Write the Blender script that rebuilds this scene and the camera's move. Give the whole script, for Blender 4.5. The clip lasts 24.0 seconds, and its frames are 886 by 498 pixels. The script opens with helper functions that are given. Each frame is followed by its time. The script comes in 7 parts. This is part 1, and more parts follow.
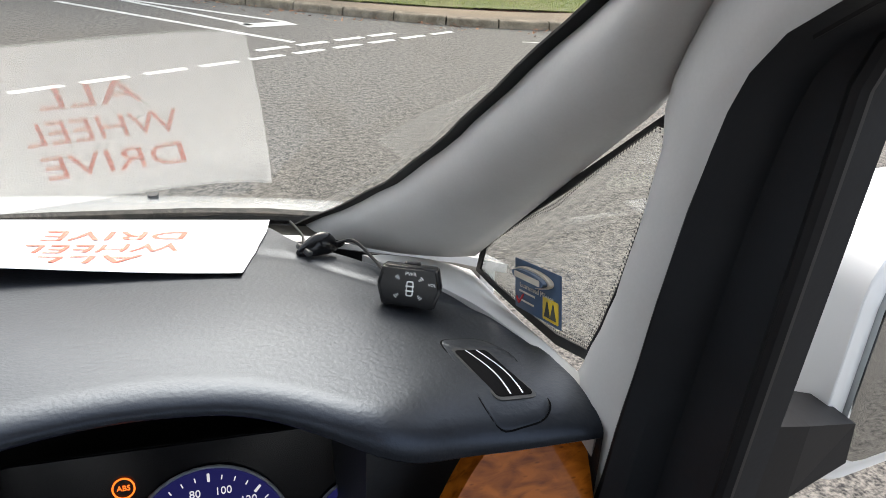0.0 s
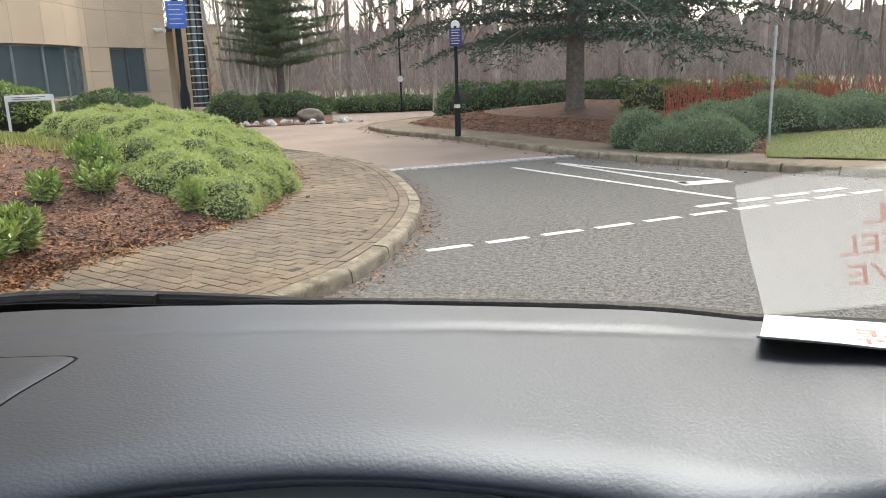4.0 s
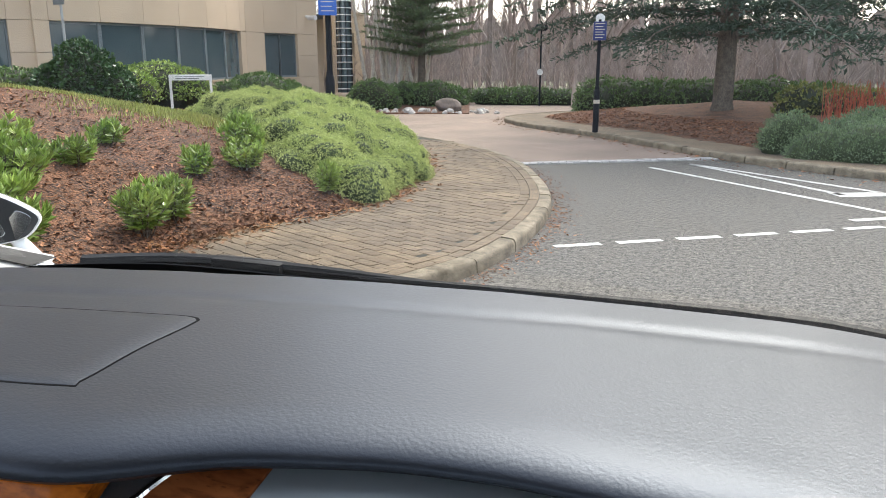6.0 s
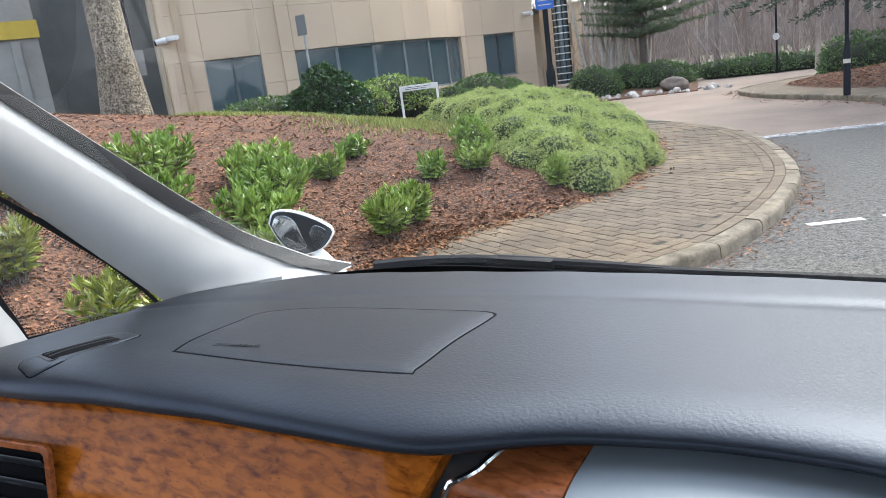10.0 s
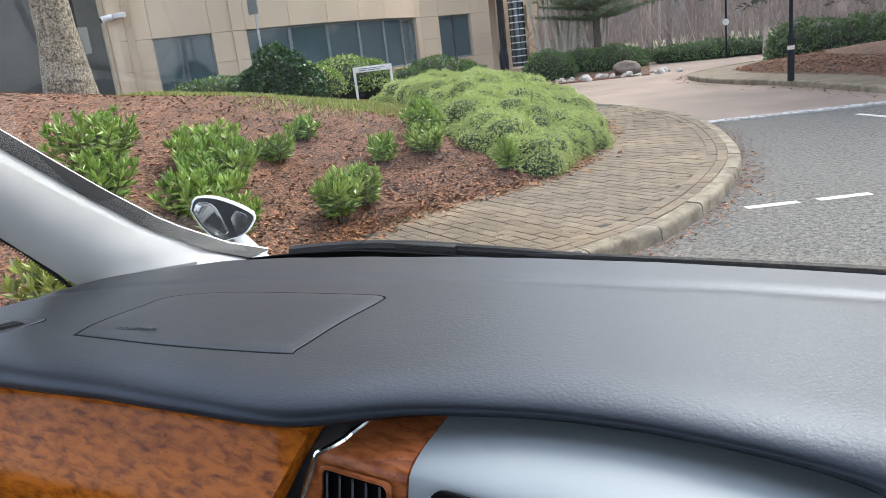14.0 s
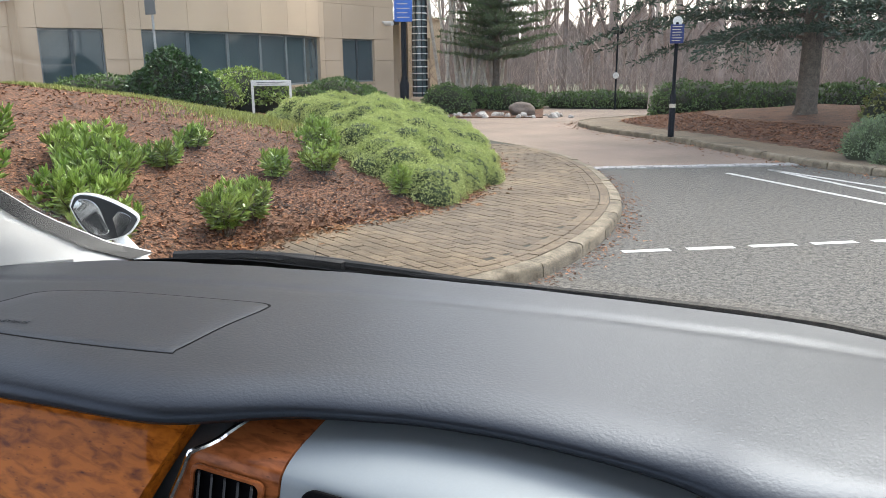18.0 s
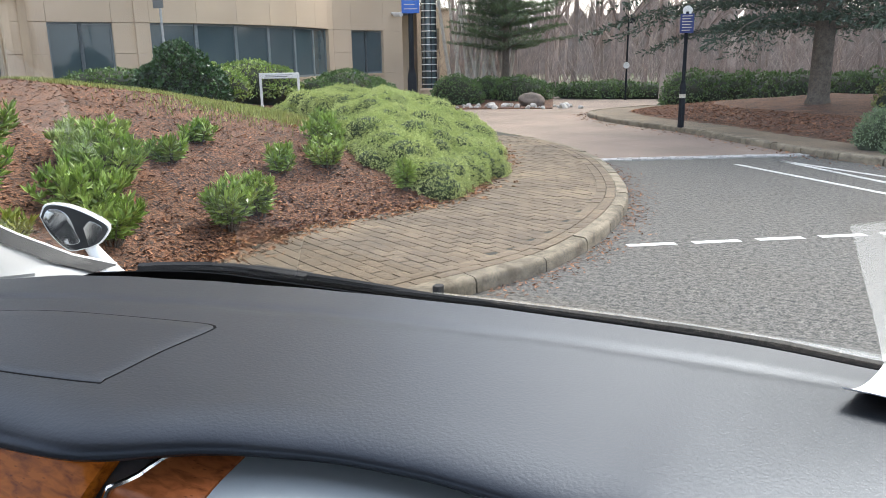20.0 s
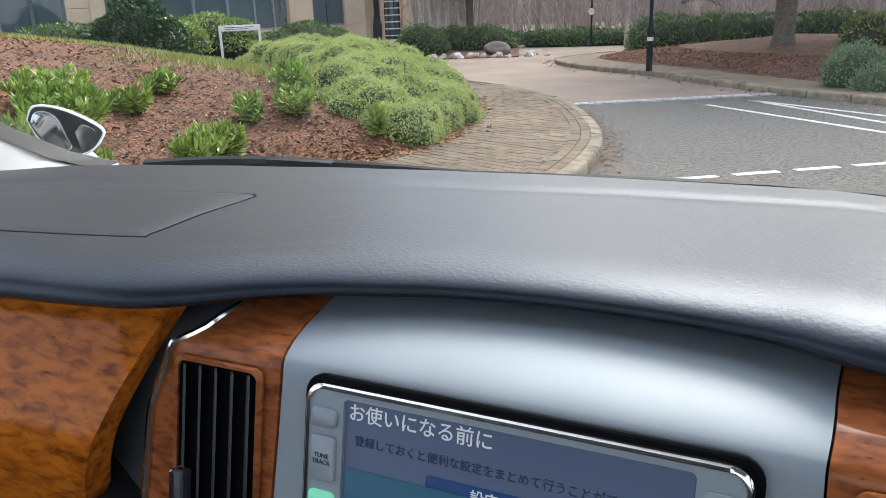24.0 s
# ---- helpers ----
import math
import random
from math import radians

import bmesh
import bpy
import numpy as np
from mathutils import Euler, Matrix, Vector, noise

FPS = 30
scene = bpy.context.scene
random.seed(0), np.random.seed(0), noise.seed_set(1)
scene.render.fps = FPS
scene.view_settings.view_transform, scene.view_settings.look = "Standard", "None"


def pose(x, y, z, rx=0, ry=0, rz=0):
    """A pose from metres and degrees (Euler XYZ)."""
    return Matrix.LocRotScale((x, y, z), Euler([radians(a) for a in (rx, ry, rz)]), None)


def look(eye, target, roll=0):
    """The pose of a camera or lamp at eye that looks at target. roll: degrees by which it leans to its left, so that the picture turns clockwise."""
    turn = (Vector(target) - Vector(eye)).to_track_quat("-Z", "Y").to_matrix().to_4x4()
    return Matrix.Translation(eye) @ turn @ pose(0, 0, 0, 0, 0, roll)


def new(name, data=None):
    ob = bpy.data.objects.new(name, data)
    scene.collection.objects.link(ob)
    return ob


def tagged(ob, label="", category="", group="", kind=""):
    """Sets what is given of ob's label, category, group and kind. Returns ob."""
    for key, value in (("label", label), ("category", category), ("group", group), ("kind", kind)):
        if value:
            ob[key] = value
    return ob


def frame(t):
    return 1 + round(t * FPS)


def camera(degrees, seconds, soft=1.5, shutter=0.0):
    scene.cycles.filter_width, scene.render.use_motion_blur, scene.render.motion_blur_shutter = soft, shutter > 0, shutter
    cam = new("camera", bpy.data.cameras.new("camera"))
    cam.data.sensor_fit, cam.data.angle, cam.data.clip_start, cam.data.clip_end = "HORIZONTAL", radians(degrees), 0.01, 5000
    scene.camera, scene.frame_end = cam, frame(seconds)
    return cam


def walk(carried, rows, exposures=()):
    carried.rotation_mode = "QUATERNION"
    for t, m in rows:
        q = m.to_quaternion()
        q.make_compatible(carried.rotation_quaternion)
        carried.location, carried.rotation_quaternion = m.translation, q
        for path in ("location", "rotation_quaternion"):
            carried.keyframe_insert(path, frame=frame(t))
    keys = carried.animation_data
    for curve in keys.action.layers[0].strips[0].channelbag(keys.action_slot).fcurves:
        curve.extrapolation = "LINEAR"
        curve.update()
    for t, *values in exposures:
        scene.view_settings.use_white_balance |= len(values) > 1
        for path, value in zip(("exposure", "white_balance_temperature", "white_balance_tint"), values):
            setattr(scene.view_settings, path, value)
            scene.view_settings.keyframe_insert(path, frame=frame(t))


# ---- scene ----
cam = camera(60.34, 24.0, soft=0.6)
PATH = [
    (0, (0.463, 0.224, 1.464), (1.060, 1.942, 0.633), 4.26),
    (0.5, (0.458, 0.218, 1.467), (1.088, 1.929, 0.645), 3.50),
    (1, (0.447, 0.215, 1.472), (1.069, 1.936, 0.663), 2.59),
    (1.5, (0.413, 0.224, 1.466), (1.007, 1.969, 0.691), 1.77),
    (2, (0.380, 0.220, 1.459), (0.889, 2.014, 0.736), 0.18),
    (2.5, (0.290, 0.182, 1.463), (0.637, 2.041, 0.812), -1.89),
    (3, (0.190, 0.164, 1.442), (0.286, 2.083, 0.887), -3.64),
    (3.5, (0.114, 0.127, 1.446), (-0.062, 2.060, 0.964), -2.95),
    (5.5, (0.099, 0.164, 1.432), (-0.596, 1.979, 0.961), -0.24),
    (6, (0.098, 0.164, 1.429), (-0.614, 1.971, 0.952), -0.02),
    (6.5, (0.113, 0.173, 1.424), (-0.611, 1.974, 0.941), 0.08),
    (7, (0.144, 0.184, 1.448), (-0.612, 1.970, 0.956), -0.17),
    (7.5, (0.159, 0.188, 1.478), (-0.664, 1.941, 0.978), -1.08),
    (8, (0.146, 0.151, 1.486), (-0.780, 1.851, 0.985), -2.74),
    (8.5, (0.130, 0.122, 1.498), (-0.911, 1.757, 1.005), -4.56),
    (9, (0.089, 0.088, 1.510), (-1.047, 1.663, 1.033), -6.07),
    (9.5, (0.098, 0.090, 1.475), (-1.102, 1.623, 1.014), -7.16),
    (10, (0.077, 0.104, 1.446), (-1.148, 1.617, 0.988), -7.46),
    (10.5, (0.106, 0.119, 1.445), (-1.125, 1.626, 0.981), -7.35),
    (12.5, (0.123, 0.081, 1.457), (-1.049, 1.619, 0.946), -6.75),
    (13, (0.134, 0.095, 1.453), (-1.026, 1.642, 0.938), -6.77),
    (13.5, (0.152, 0.103, 1.455), (-0.995, 1.658, 0.939), -6.77),
    (14, (0.157, 0.108, 1.454), (-0.976, 1.673, 0.937), -6.80),
    (14.5, (0.152, 0.110, 1.452), (-0.957, 1.691, 0.934), -6.54),
    (15, (0.180, 0.119, 1.458), (-0.898, 1.722, 0.939), -5.96),
    (15.5, (0.203, 0.116, 1.458), (-0.834, 1.746, 0.942), -4.92),
    (16, (0.236, 0.113, 1.475), (-0.751, 1.776, 0.964), -3.70),
    (16.5, (0.240, 0.113, 1.478), (-0.701, 1.805, 0.977), -2.49),
    (17, (0.208, 0.102, 1.460), (-0.699, 1.816, 0.971), -1.50),
    (17.5, (0.174, 0.087, 1.455), (-0.715, 1.814, 0.979), -0.85),
    (18, (0.172, 0.083, 1.452), (-0.714, 1.814, 0.984), -0.41),
    (18.5, (0.154, 0.083, 1.452), (-0.737, 1.812, 0.985), -0.13),
    (20.5, (0.232, 0.146, 1.481), (-0.682, 1.853, 0.977), -1.02),
    (21, (0.202, 0.150, 1.467), (-0.698, 1.860, 0.952), -1.08),
    (21.5, (0.207, 0.152, 1.465), (-0.677, 1.868, 0.940), -1.18),
    (22, (0.196, 0.157, 1.458), (-0.671, 1.878, 0.924), -1.29),
    (22.5, (0.179, 0.149, 1.453), (-0.674, 1.874, 0.908), -1.19),
    (23, (0.134, 0.135, 1.416), (-0.709, 1.862, 0.860), -1.29),
    (23.5, (0.101, 0.122, 1.409), (-0.732, 1.847, 0.834), -1.67),
    (24, (0.117, 0.130, 1.371), (-0.707, 1.850, 0.768), -2.08),
]
walk(cam, [(t, look(eye, target, roll)) for t, eye, target, roll in PATH], [(0, 1.6, 6800, 10), (2.5, 1.58, 6950, 10), (3.5, 1.55, 6900, 10), (5.5, 1.62, 6600, 10), (7, 1.62, 6550, 10), (8, 1.62, 6650, 10), (9, 1.68, 6150, 10), (11, 1.68, 6100, 10), (14, 1.68, 6250, 10), (16, 1.68, 6150, 10), (17, 1.6, 6450, 10), (18, 1.6, 6500, 10), (21, 1.6, 6300, 10), (24, 1.58, 6350, 10)])

# ---- world, sun, exposure ----
SUN_AZ, SUN_EL = radians(6), radians(43)   # azimuth from +y towards +x
world = bpy.data.worlds.new("sky")
world.use_nodes = True
scene.world = world
wn = world.node_tree.nodes
wl = world.node_tree.links
sky = wn.new("ShaderNodeTexSky")
sky.sky_type, sky.sun_disc = "NISHITA", False
sky.sun_elevation, sky.sun_rotation = SUN_EL, SUN_AZ
sky.air_density, sky.dust_density, sky.ozone_density = 1.0, 4.0, 1.0
mixw = wn.new("ShaderNodeMix")
mixw.data_type = "RGBA"
mixw.inputs[0].default_value = 0.45
mixw.inputs[7].default_value = (6.0, 6.25, 6.9, 1)
wl.new(sky.outputs[0], mixw.inputs[6])
wl.new(mixw.outputs[2], wn["Background"].inputs[0])
wn["Background"].inputs[1].default_value = 0.155
sun = new("sun", bpy.data.lights.new("sun", "SUN"))
sun.data.energy, sun.data.angle, sun.data.color = 1.75, radians(36), (1.0, 0.975, 0.93)
sun.matrix_world = look((0, 0, 30), (-math.sin(SUN_AZ) * math.cos(SUN_EL), -math.cos(SUN_AZ) * math.cos(SUN_EL), 30 - math.sin(SUN_EL)))

# ---- materials ----
def mat(name, col, rough=0.6, metal=0.0, col2=None, scale=8.0, fine=90.0, bump=0.15, dist=0.004, spec=0.5, coat=0.0, vary=0.0, blend=0.5):
    m = bpy.data.materials.new(name)
    m.use_nodes = True
    n, l = m.node_tree.nodes, m.node_tree.links
    b = n["Principled BSDF"]
    b.inputs["Roughness"].default_value, b.inputs["Metallic"].default_value = rough, metal
    b.inputs["Specular IOR Level"].default_value, b.inputs["Coat Weight"].default_value = spec, coat
    b.inputs["Coat Roughness"].default_value = 0.03
    geo = n.new("ShaderNodeNewGeometry")
    n1, n2 = n.new("ShaderNodeTexNoise"), n.new("ShaderNodeTexNoise")
    n1.inputs["Scale"].default_value, n2.inputs["Scale"].default_value = scale, fine
    n1.inputs["Detail"].default_value, n2.inputs["Detail"].default_value = 4, 3
    l.new(geo.outputs["Position"], n1.inputs["Vector"])
    l.new(geo.outputs["Position"], n2.inputs["Vector"])
    add = n.new("ShaderNodeMath")
    add.operation = "MULTIPLY_ADD"
    add.inputs[1].default_value = blend
    l.new(n2.outputs["Fac"], add.inputs[0])
    l.new(n1.outputs["Fac"], add.inputs[2])
    ramp = n.new("ShaderNodeMapRange")
    ramp.inputs["From Min"].default_value, ramp.inputs["From Max"].default_value = 0.37 + 0.40 * blend, 0.63 + 0.60 * blend
    l.new(add.outputs[0], ramp.inputs["Value"])
    mix = n.new("ShaderNodeMix")
    mix.data_type = "RGBA"
    c2 = col2 or tuple(c * 0.8 for c in col)
    mix.inputs[6].default_value, mix.inputs[7].default_value = (*col, 1), (*c2, 1)
    l.new(ramp.outputs[0], mix.inputs[0])
    out = mix.outputs[2]
    if vary:
        oi = n.new("ShaderNodeObjectInfo")
        hsv = n.new("ShaderNodeHueSaturation")
        mr = n.new("ShaderNodeMapRange")
        mr.inputs["To Min"].default_value, mr.inputs["To Max"].default_value = 1 - vary, 1 + vary
        isl = n.new("ShaderNodeNewGeometry")
        sm = n.new("ShaderNodeMath")
        sm.operation = "ADD"
        fr = n.new("ShaderNodeMath")
        fr.operation = "FRACT"
        l.new(oi.outputs["Random"], sm.inputs[0])
        l.new(isl.outputs["Random Per Island"], sm.inputs[1])
        l.new(sm.outputs[0], fr.inputs[0])
        l.new(fr.outputs[0], mr.inputs["Value"])
        l.new(mr.outputs[0], hsv.inputs["Value"])
        l.new(out, hsv.inputs["Color"])
        out = hsv.outputs[0]
    l.new(out, b.inputs["Base Color"])
    if bump:
        bp = n.new("ShaderNodeBump")
        bp.inputs["Strength"].default_value, bp.inputs["Distance"].default_value = bump, dist
        l.new(n2.outputs["Fac"], bp.inputs["Height"])
        l.new(bp.outputs[0], b.inputs["Normal"])
    return m


M_ASPHALT = mat("asphalt", (0.185, 0.17, 0.147), 0.9, col2=(0.012, 0.0115, 0.011), scale=26, fine=78, bump=0.8, dist=0.009, blend=1.4)
M_PAINT = mat("road_paint", (0.62, 0.61, 0.58), 0.75, col2=(0.36, 0.35, 0.33), scale=9, fine=55, bump=0.4)
M_GROUND = mat("far_ground", (0.10, 0.09, 0.05), 0.95, col2=(0.07, 0.085, 0.03), scale=0.4, fine=8)
M_KERB = mat("kerb_concrete", (0.25, 0.205, 0.145), 0.9, col2=(0.11, 0.088, 0.058), scale=7, fine=45, bump=0.4, vary=0.12)
M_PAVER = mat("paver", (0.20, 0.145, 0.09), 0.9, col2=(0.095, 0.072, 0.048), scale=1.1, fine=60, bump=0.7, vary=0.15, blend=1.0)
M_JOINT = mat("joint_sand", (0.035, 0.03, 0.02), 0.95, col2=(0.035, 0.034, 0.022), scale=6, fine=90, bump=0.5)
M_MULCH = mat("bark_mulch", (0.22, 0.10, 0.05), 0.95, col2=(0.025, 0.015, 0.010), scale=4, fine=42, bump=1.0, dist=0.03, blend=2.5)
M_GRASS = mat("grass", (0.12, 0.145, 0.045), 0.9, col2=(0.16, 0.15, 0.06), scale=2, fine=60, bump=0.8, dist=0.02)
M_DASH = mat("dash_vinyl", (0.0125, 0.0133, 0.0155), 0.42, col2=(0.009, 0.0097, 0.0115), scale=14, fine=340, bump=0.2, dist=0.0013, spec=0.45, coat=0.05)
M_DASH.node_tree.nodes["Principled BSDF"].inputs["Coat Roughness"].default_value = 0.3
M_DASH.node_tree.nodes["Principled BSDF"].inputs["Specular Tint"].default_value = (0.62, 0.76, 1.0, 1)


M_SETT = mat("granite_sett", (0.42, 0.41, 0.39), 0.85, col2=(0.28, 0.27, 0.26), scale=8, fine=120, bump=0.4, vary=0.2)
M_DRIVE = mat("drive_pavers", (0.27, 0.20, 0.155), 0.9, col2=(0.18, 0.135, 0.105), scale=0.8, fine=40, bump=0.5, blend=0.8)
M_CHIP = mat("bark_chip", (0.31, 0.145, 0.072), 0.9, col2=(0.14, 0.064, 0.036), scale=6, fine=60, vary=0.7)
M_LITTER = mat("fallen_leaf", (0.30, 0.15, 0.06), 0.85, col2=(0.22, 0.09, 0.04), scale=6, fine=60, vary=0.4)
M_BLADE = mat("grass_blade", (0.24, 0.29, 0.06), 0.7, col2=(0.33, 0.33, 0.10), scale=3, fine=40, vary=0.35, bump=0)
M_BARK = mat("bark", (0.20, 0.165, 0.13), 0.95, col2=(0.09, 0.072, 0.058), scale=12, fine=45, bump=1.0, dist=0.03, blend=1.2)
M_BARK_PALE = mat("pale_bark", (0.66, 0.61, 0.54), 0.9, col2=(0.44, 0.40, 0.35), scale=9, fine=40, bump=0.5)
M_TRUNK = mat("ridged_trunk", (0.36, 0.30, 0.215), 0.95, col2=(0.07, 0.055, 0.04), scale=14, fine=38, bump=1.0, dist=0.05, blend=1.8)
M_TWIG = mat("bare_twigs", (0.36, 0.30, 0.265), 0.95, col2=(0.21, 0.165, 0.145), scale=0.5, fine=4, bump=0, vary=0.35)
M_RED = mat("red_stems", (0.42, 0.10, 0.05), 0.8, col2=(0.3, 0.08, 0.045), scale=2, fine=20, bump=0, vary=0.25)
def leafmat(name, c, c2, rough=0.45, vary=0.3):
    m = mat(name, c, rough, col2=c2, scale=2.5, fine=25, bump=0.0, vary=vary)
    b = m.node_tree.nodes["Principled BSDF"]
    b.inputs["Subsurface Weight"].default_value = 0.0
    return m
M_LAUREL = leafmat("laurel_leaf", (0.17, 0.27, 0.045), (0.32, 0.40, 0.10), 0.35, 0.4)
M_HEBE = leafmat("mound_leaf", (0.39, 0.45, 0.145), (0.52, 0.56, 0.215), 0.8, 0.38)
M_IVY = leafmat("dark_leaf", (0.035, 0.075, 0.022), (0.06, 0.12, 0.035), 0.3)
M_BOX = leafmat("hedge_leaf", (0.075, 0.14, 0.03), (0.12, 0.19, 0.05), 0.5)
M_SAGE = leafmat("sage_leaf", (0.14, 0.20, 0.095), (0.19, 0.245, 0.12), 0.6)
M_GOLD = leafmat("golden_leaf", (0.22, 0.22, 0.05), (0.15, 0.17, 0.04), 0.5)
M_NEEDLE = leafmat("conifer_needle", (0.075, 0.115, 0.045), (0.12, 0.165, 0.07), 0.6)
M_CEDAR = leafmat("cedar_needle", (0.025, 0.045, 0.028), (0.045, 0.075, 0.04), 0.6)
M_ROCK = mat("white_rock", (0.60, 0.57, 0.53), 0.9, col2=(0.28, 0.26, 0.235), scale=4, fine=30, bump=0.6, vary=0.2)
M_BOULDER = mat("boulder", (0.22, 0.175, 0.145), 0.95, col2=(0.12, 0.095, 0.08), scale=4, fine=30, bump=0.8)
M_PANEL = mat("stone_cladding", (0.58, 0.46, 0.335), 0.85, col2=(0.50, 0.395, 0.285), scale=0.7, fine=30, bump=0.15, vary=0.05)
M_PANEL2 = mat("stone_shadow_band", (0.50, 0.39, 0.27), 0.85, col2=(0.42, 0.32, 0.22), scale=0.9, fine=30, bump=0.15)
M_WINFRAME = mat("window_frame", (0.20, 0.23, 0.245), 0.4, metal=0.3, scale=5, fine=60, bump=0.05)
M_WINGLASS = mat("tinted_pane", (0.055, 0.085, 0.095), 0.06, col2=(0.075, 0.105, 0.115), scale=0.8, fine=3, bump=0.0, spec=0.8)
M_BLACKPOLE = mat("black_pole", (0.010, 0.011, 0.015), 0.5, scale=10, fine=80, bump=0.05, spec=0.15)
M_GREYPOLE = mat("galvanised_pole", (0.42, 0.43, 0.43), 0.45, metal=0.6, scale=10, fine=80, bump=0.05)
M_BLUE = mat("blue_sign", (0.03, 0.12, 0.50), 0.4, scale=6, fine=60, bump=0.0)
M_NAVY = mat("navy_sign", (0.02, 0.035, 0.16), 0.5, scale=6, fine=60, bump=0.0)
M_WHITE = mat("white_board", (0.78, 0.78, 0.76), 0.5, scale=5, fine=60, bump=0.03)
M_DARKMARK = mat("dark_lettering", (0.05, 0.06, 0.06), 0.6, bump=0)
M_REDMARK = mat("red_lettering", (0.62, 0.07, 0.035), 0.6, col2=(0.7, 0.11, 0.06), bump=0)
M_SIGNRED = mat("sign_red", (0.6, 0.03, 0.03), 0.45, bump=0)
M_CAMERA = mat("camera_housing", (0.7, 0.7, 0.69), 0.4, bump=0)
M_DARKWALL = mat("dark_concrete", (0.16, 0.165, 0.165), 0.9, col2=(0.11, 0.115, 0.115), scale=1.0, fine=20, bump=0.3)
M_PALEWALL = mat("weathered_concrete", (0.34, 0.33, 0.31), 0.9, col2=(0.24, 0.23, 0.22), scale=1.2, fine=20, bump=0.3)
M_YELLOW = mat("yellow_band", (0.55, 0.40, 0.05), 0.6, bump=0)
# the car
M_TRIM = mat("grey_pillar_trim", (0.50, 0.495, 0.48), 0.75, col2=(0.47, 0.465, 0.45), scale=25, fine=500, bump=0.1, dist=0.0006)
M_HEADLINER = mat("headliner", (0.60, 0.59, 0.56), 0.9, scale=25, fine=400, bump=0.2, dist=0.001)
M_BLACKRUB = mat("black_rubber", (0.010, 0.010, 0.011), 0.55, spec=0.25, scale=30, fine=300, bump=0.1, dist=0.0005)
M_DOOR = mat("dark_door_trim", (0.012, 0.0135, 0.016), 0.55, spec=0.3, scale=20, fine=300, bump=0.15, dist=0.0006)
M_DASHLOW = mat("dark_grey_plastic", (0.024, 0.026, 0.029), 0.5, scale=20, fine=320, bump=0.15, dist=0.0006)
M_CHEEK = mat("grey_cheek", (0.11, 0.118, 0.125), 0.45, scale=20, fine=320, bump=0.15, dist=0.0006)
M_CAR = mat("pearl_white_paint", (0.80, 0.81, 0.80), 0.25, col2=(0.78, 0.79, 0.78), scale=3, fine=30, bump=0, coat=1.0)
M_SILVER = mat("satin_silver_trim", (0.27, 0.30, 0.32), 0.55, metal=0.2, col2=(0.255, 0.285, 0.305), scale=30, fine=600, bump=0.04, dist=0.0003)
M_CHROME = mat("chrome", (0.8, 0.8, 0.8), 0.12, metal=1.0, bump=0)
M_GLOSSBLACK = mat("gloss_black", (0.006, 0.006, 0.007), 0.2, bump=0, scale=30, fine=200, spec=0.3)
# near black with hardly any gloss: shade of vents, seams and gaps as colour
M_VOID = mat("recess_shade_black", (0.004, 0.004, 0.005), 0.8, bump=0, spec=0.05)
M_PAPER = mat("paper", (0.84, 0.85, 0.86), 0.6, col2=(0.82, 0.83, 0.845), scale=20, fine=300, bump=0.05, dist=0.0005)
M_SHELL = mat("cabin_shell", (0.06, 0.06, 0.06), 0.9, scale=10, fine=100)
M_STKBLUE = mat("sticker_blue", (0.05, 0.09, 0.16), 0.5, bump=0)
M_STKYEL = mat("sticker_yellow", (0.75, 0.52, 0.03), 0.5, bump=0)
M_STKPALE = mat("sticker_pale", (0.62, 0.55, 0.45), 0.5, bump=0)
M_CONVEX = mat("grey_convex_mirror", (0.5, 0.51, 0.515), 0.12, metal=0.9, bump=0)
M_MIRROR = mat("mirror_glass", (0.55, 0.57, 0.57), 0.05, metal=1.0, bump=0)


def burl(name, dark, light):
    m = mat(name, light, 0.3, col2=dark, scale=22, fine=120, bump=0.0, coat=0.22, blend=0.6, spec=0.05)
    n, l = m.node_tree.nodes, m.node_tree.links
    b = n["Principled BSDF"]
    geo = n.new("ShaderNodeNewGeometry")
    mp = n.new("ShaderNodeMapping")
    mp.inputs["Scale"].default_value = (34, 95, 95)
    wv = n.new("ShaderNodeTexNoise")
    wv.inputs["Scale"].default_value, wv.inputs["Detail"].default_value, wv.inputs["Distortion"].default_value = 1.6, 8, 0.5
    l.new(geo.outputs["Position"], mp.inputs["Vector"])
    l.new(mp.outputs[0], wv.inputs["Vector"])
    cr = n.new("ShaderNodeValToRGB")
    cr.color_ramp.elements[0].position, cr.color_ramp.elements[1].position = 0.28, 0.60
    cr.color_ramp.elements[0].color, cr.color_ramp.elements[1].color = (*dark, 1), (*light, 1)
    l.new(wv.outputs["Fac"], cr.inputs[0])
    vo = n.new("ShaderNodeTexVoronoi")
    vo.inputs["Scale"].default_value = 2.6
    l.new(mp.outputs[0], vo.inputs["Vector"])
    mr = n.new("ShaderNodeMapRange")
    mr.inputs["From Min"].default_value, mr.inputs["From Max"].default_value = 0.05, 0.2
    mr.inputs["To Min"].default_value, mr.inputs["To Max"].default_value = 0.3, 1.0
    l.new(vo.outputs["Distance"], mr.inputs["Value"])
    mx = n.new("ShaderNodeMix")
    mx.data_type, mx.blend_type = "RGBA", "MULTIPLY"
    mx.inputs[0].default_value = 0.7
    l.new(cr.outputs[0], mx.inputs[6])
    l.new(mr.outputs[0], mx.inputs[7])
    l.new(mx.outputs[2], b.inputs["Base Color"])
    return m


M_BURL = burl("burl_wood", (0.13, 0.028, 0.003), (0.46, 0.13, 0.012))
M_BURLRED = burl("red_burl_wood", (0.13, 0.035, 0.012), (0.33, 0.105, 0.035))


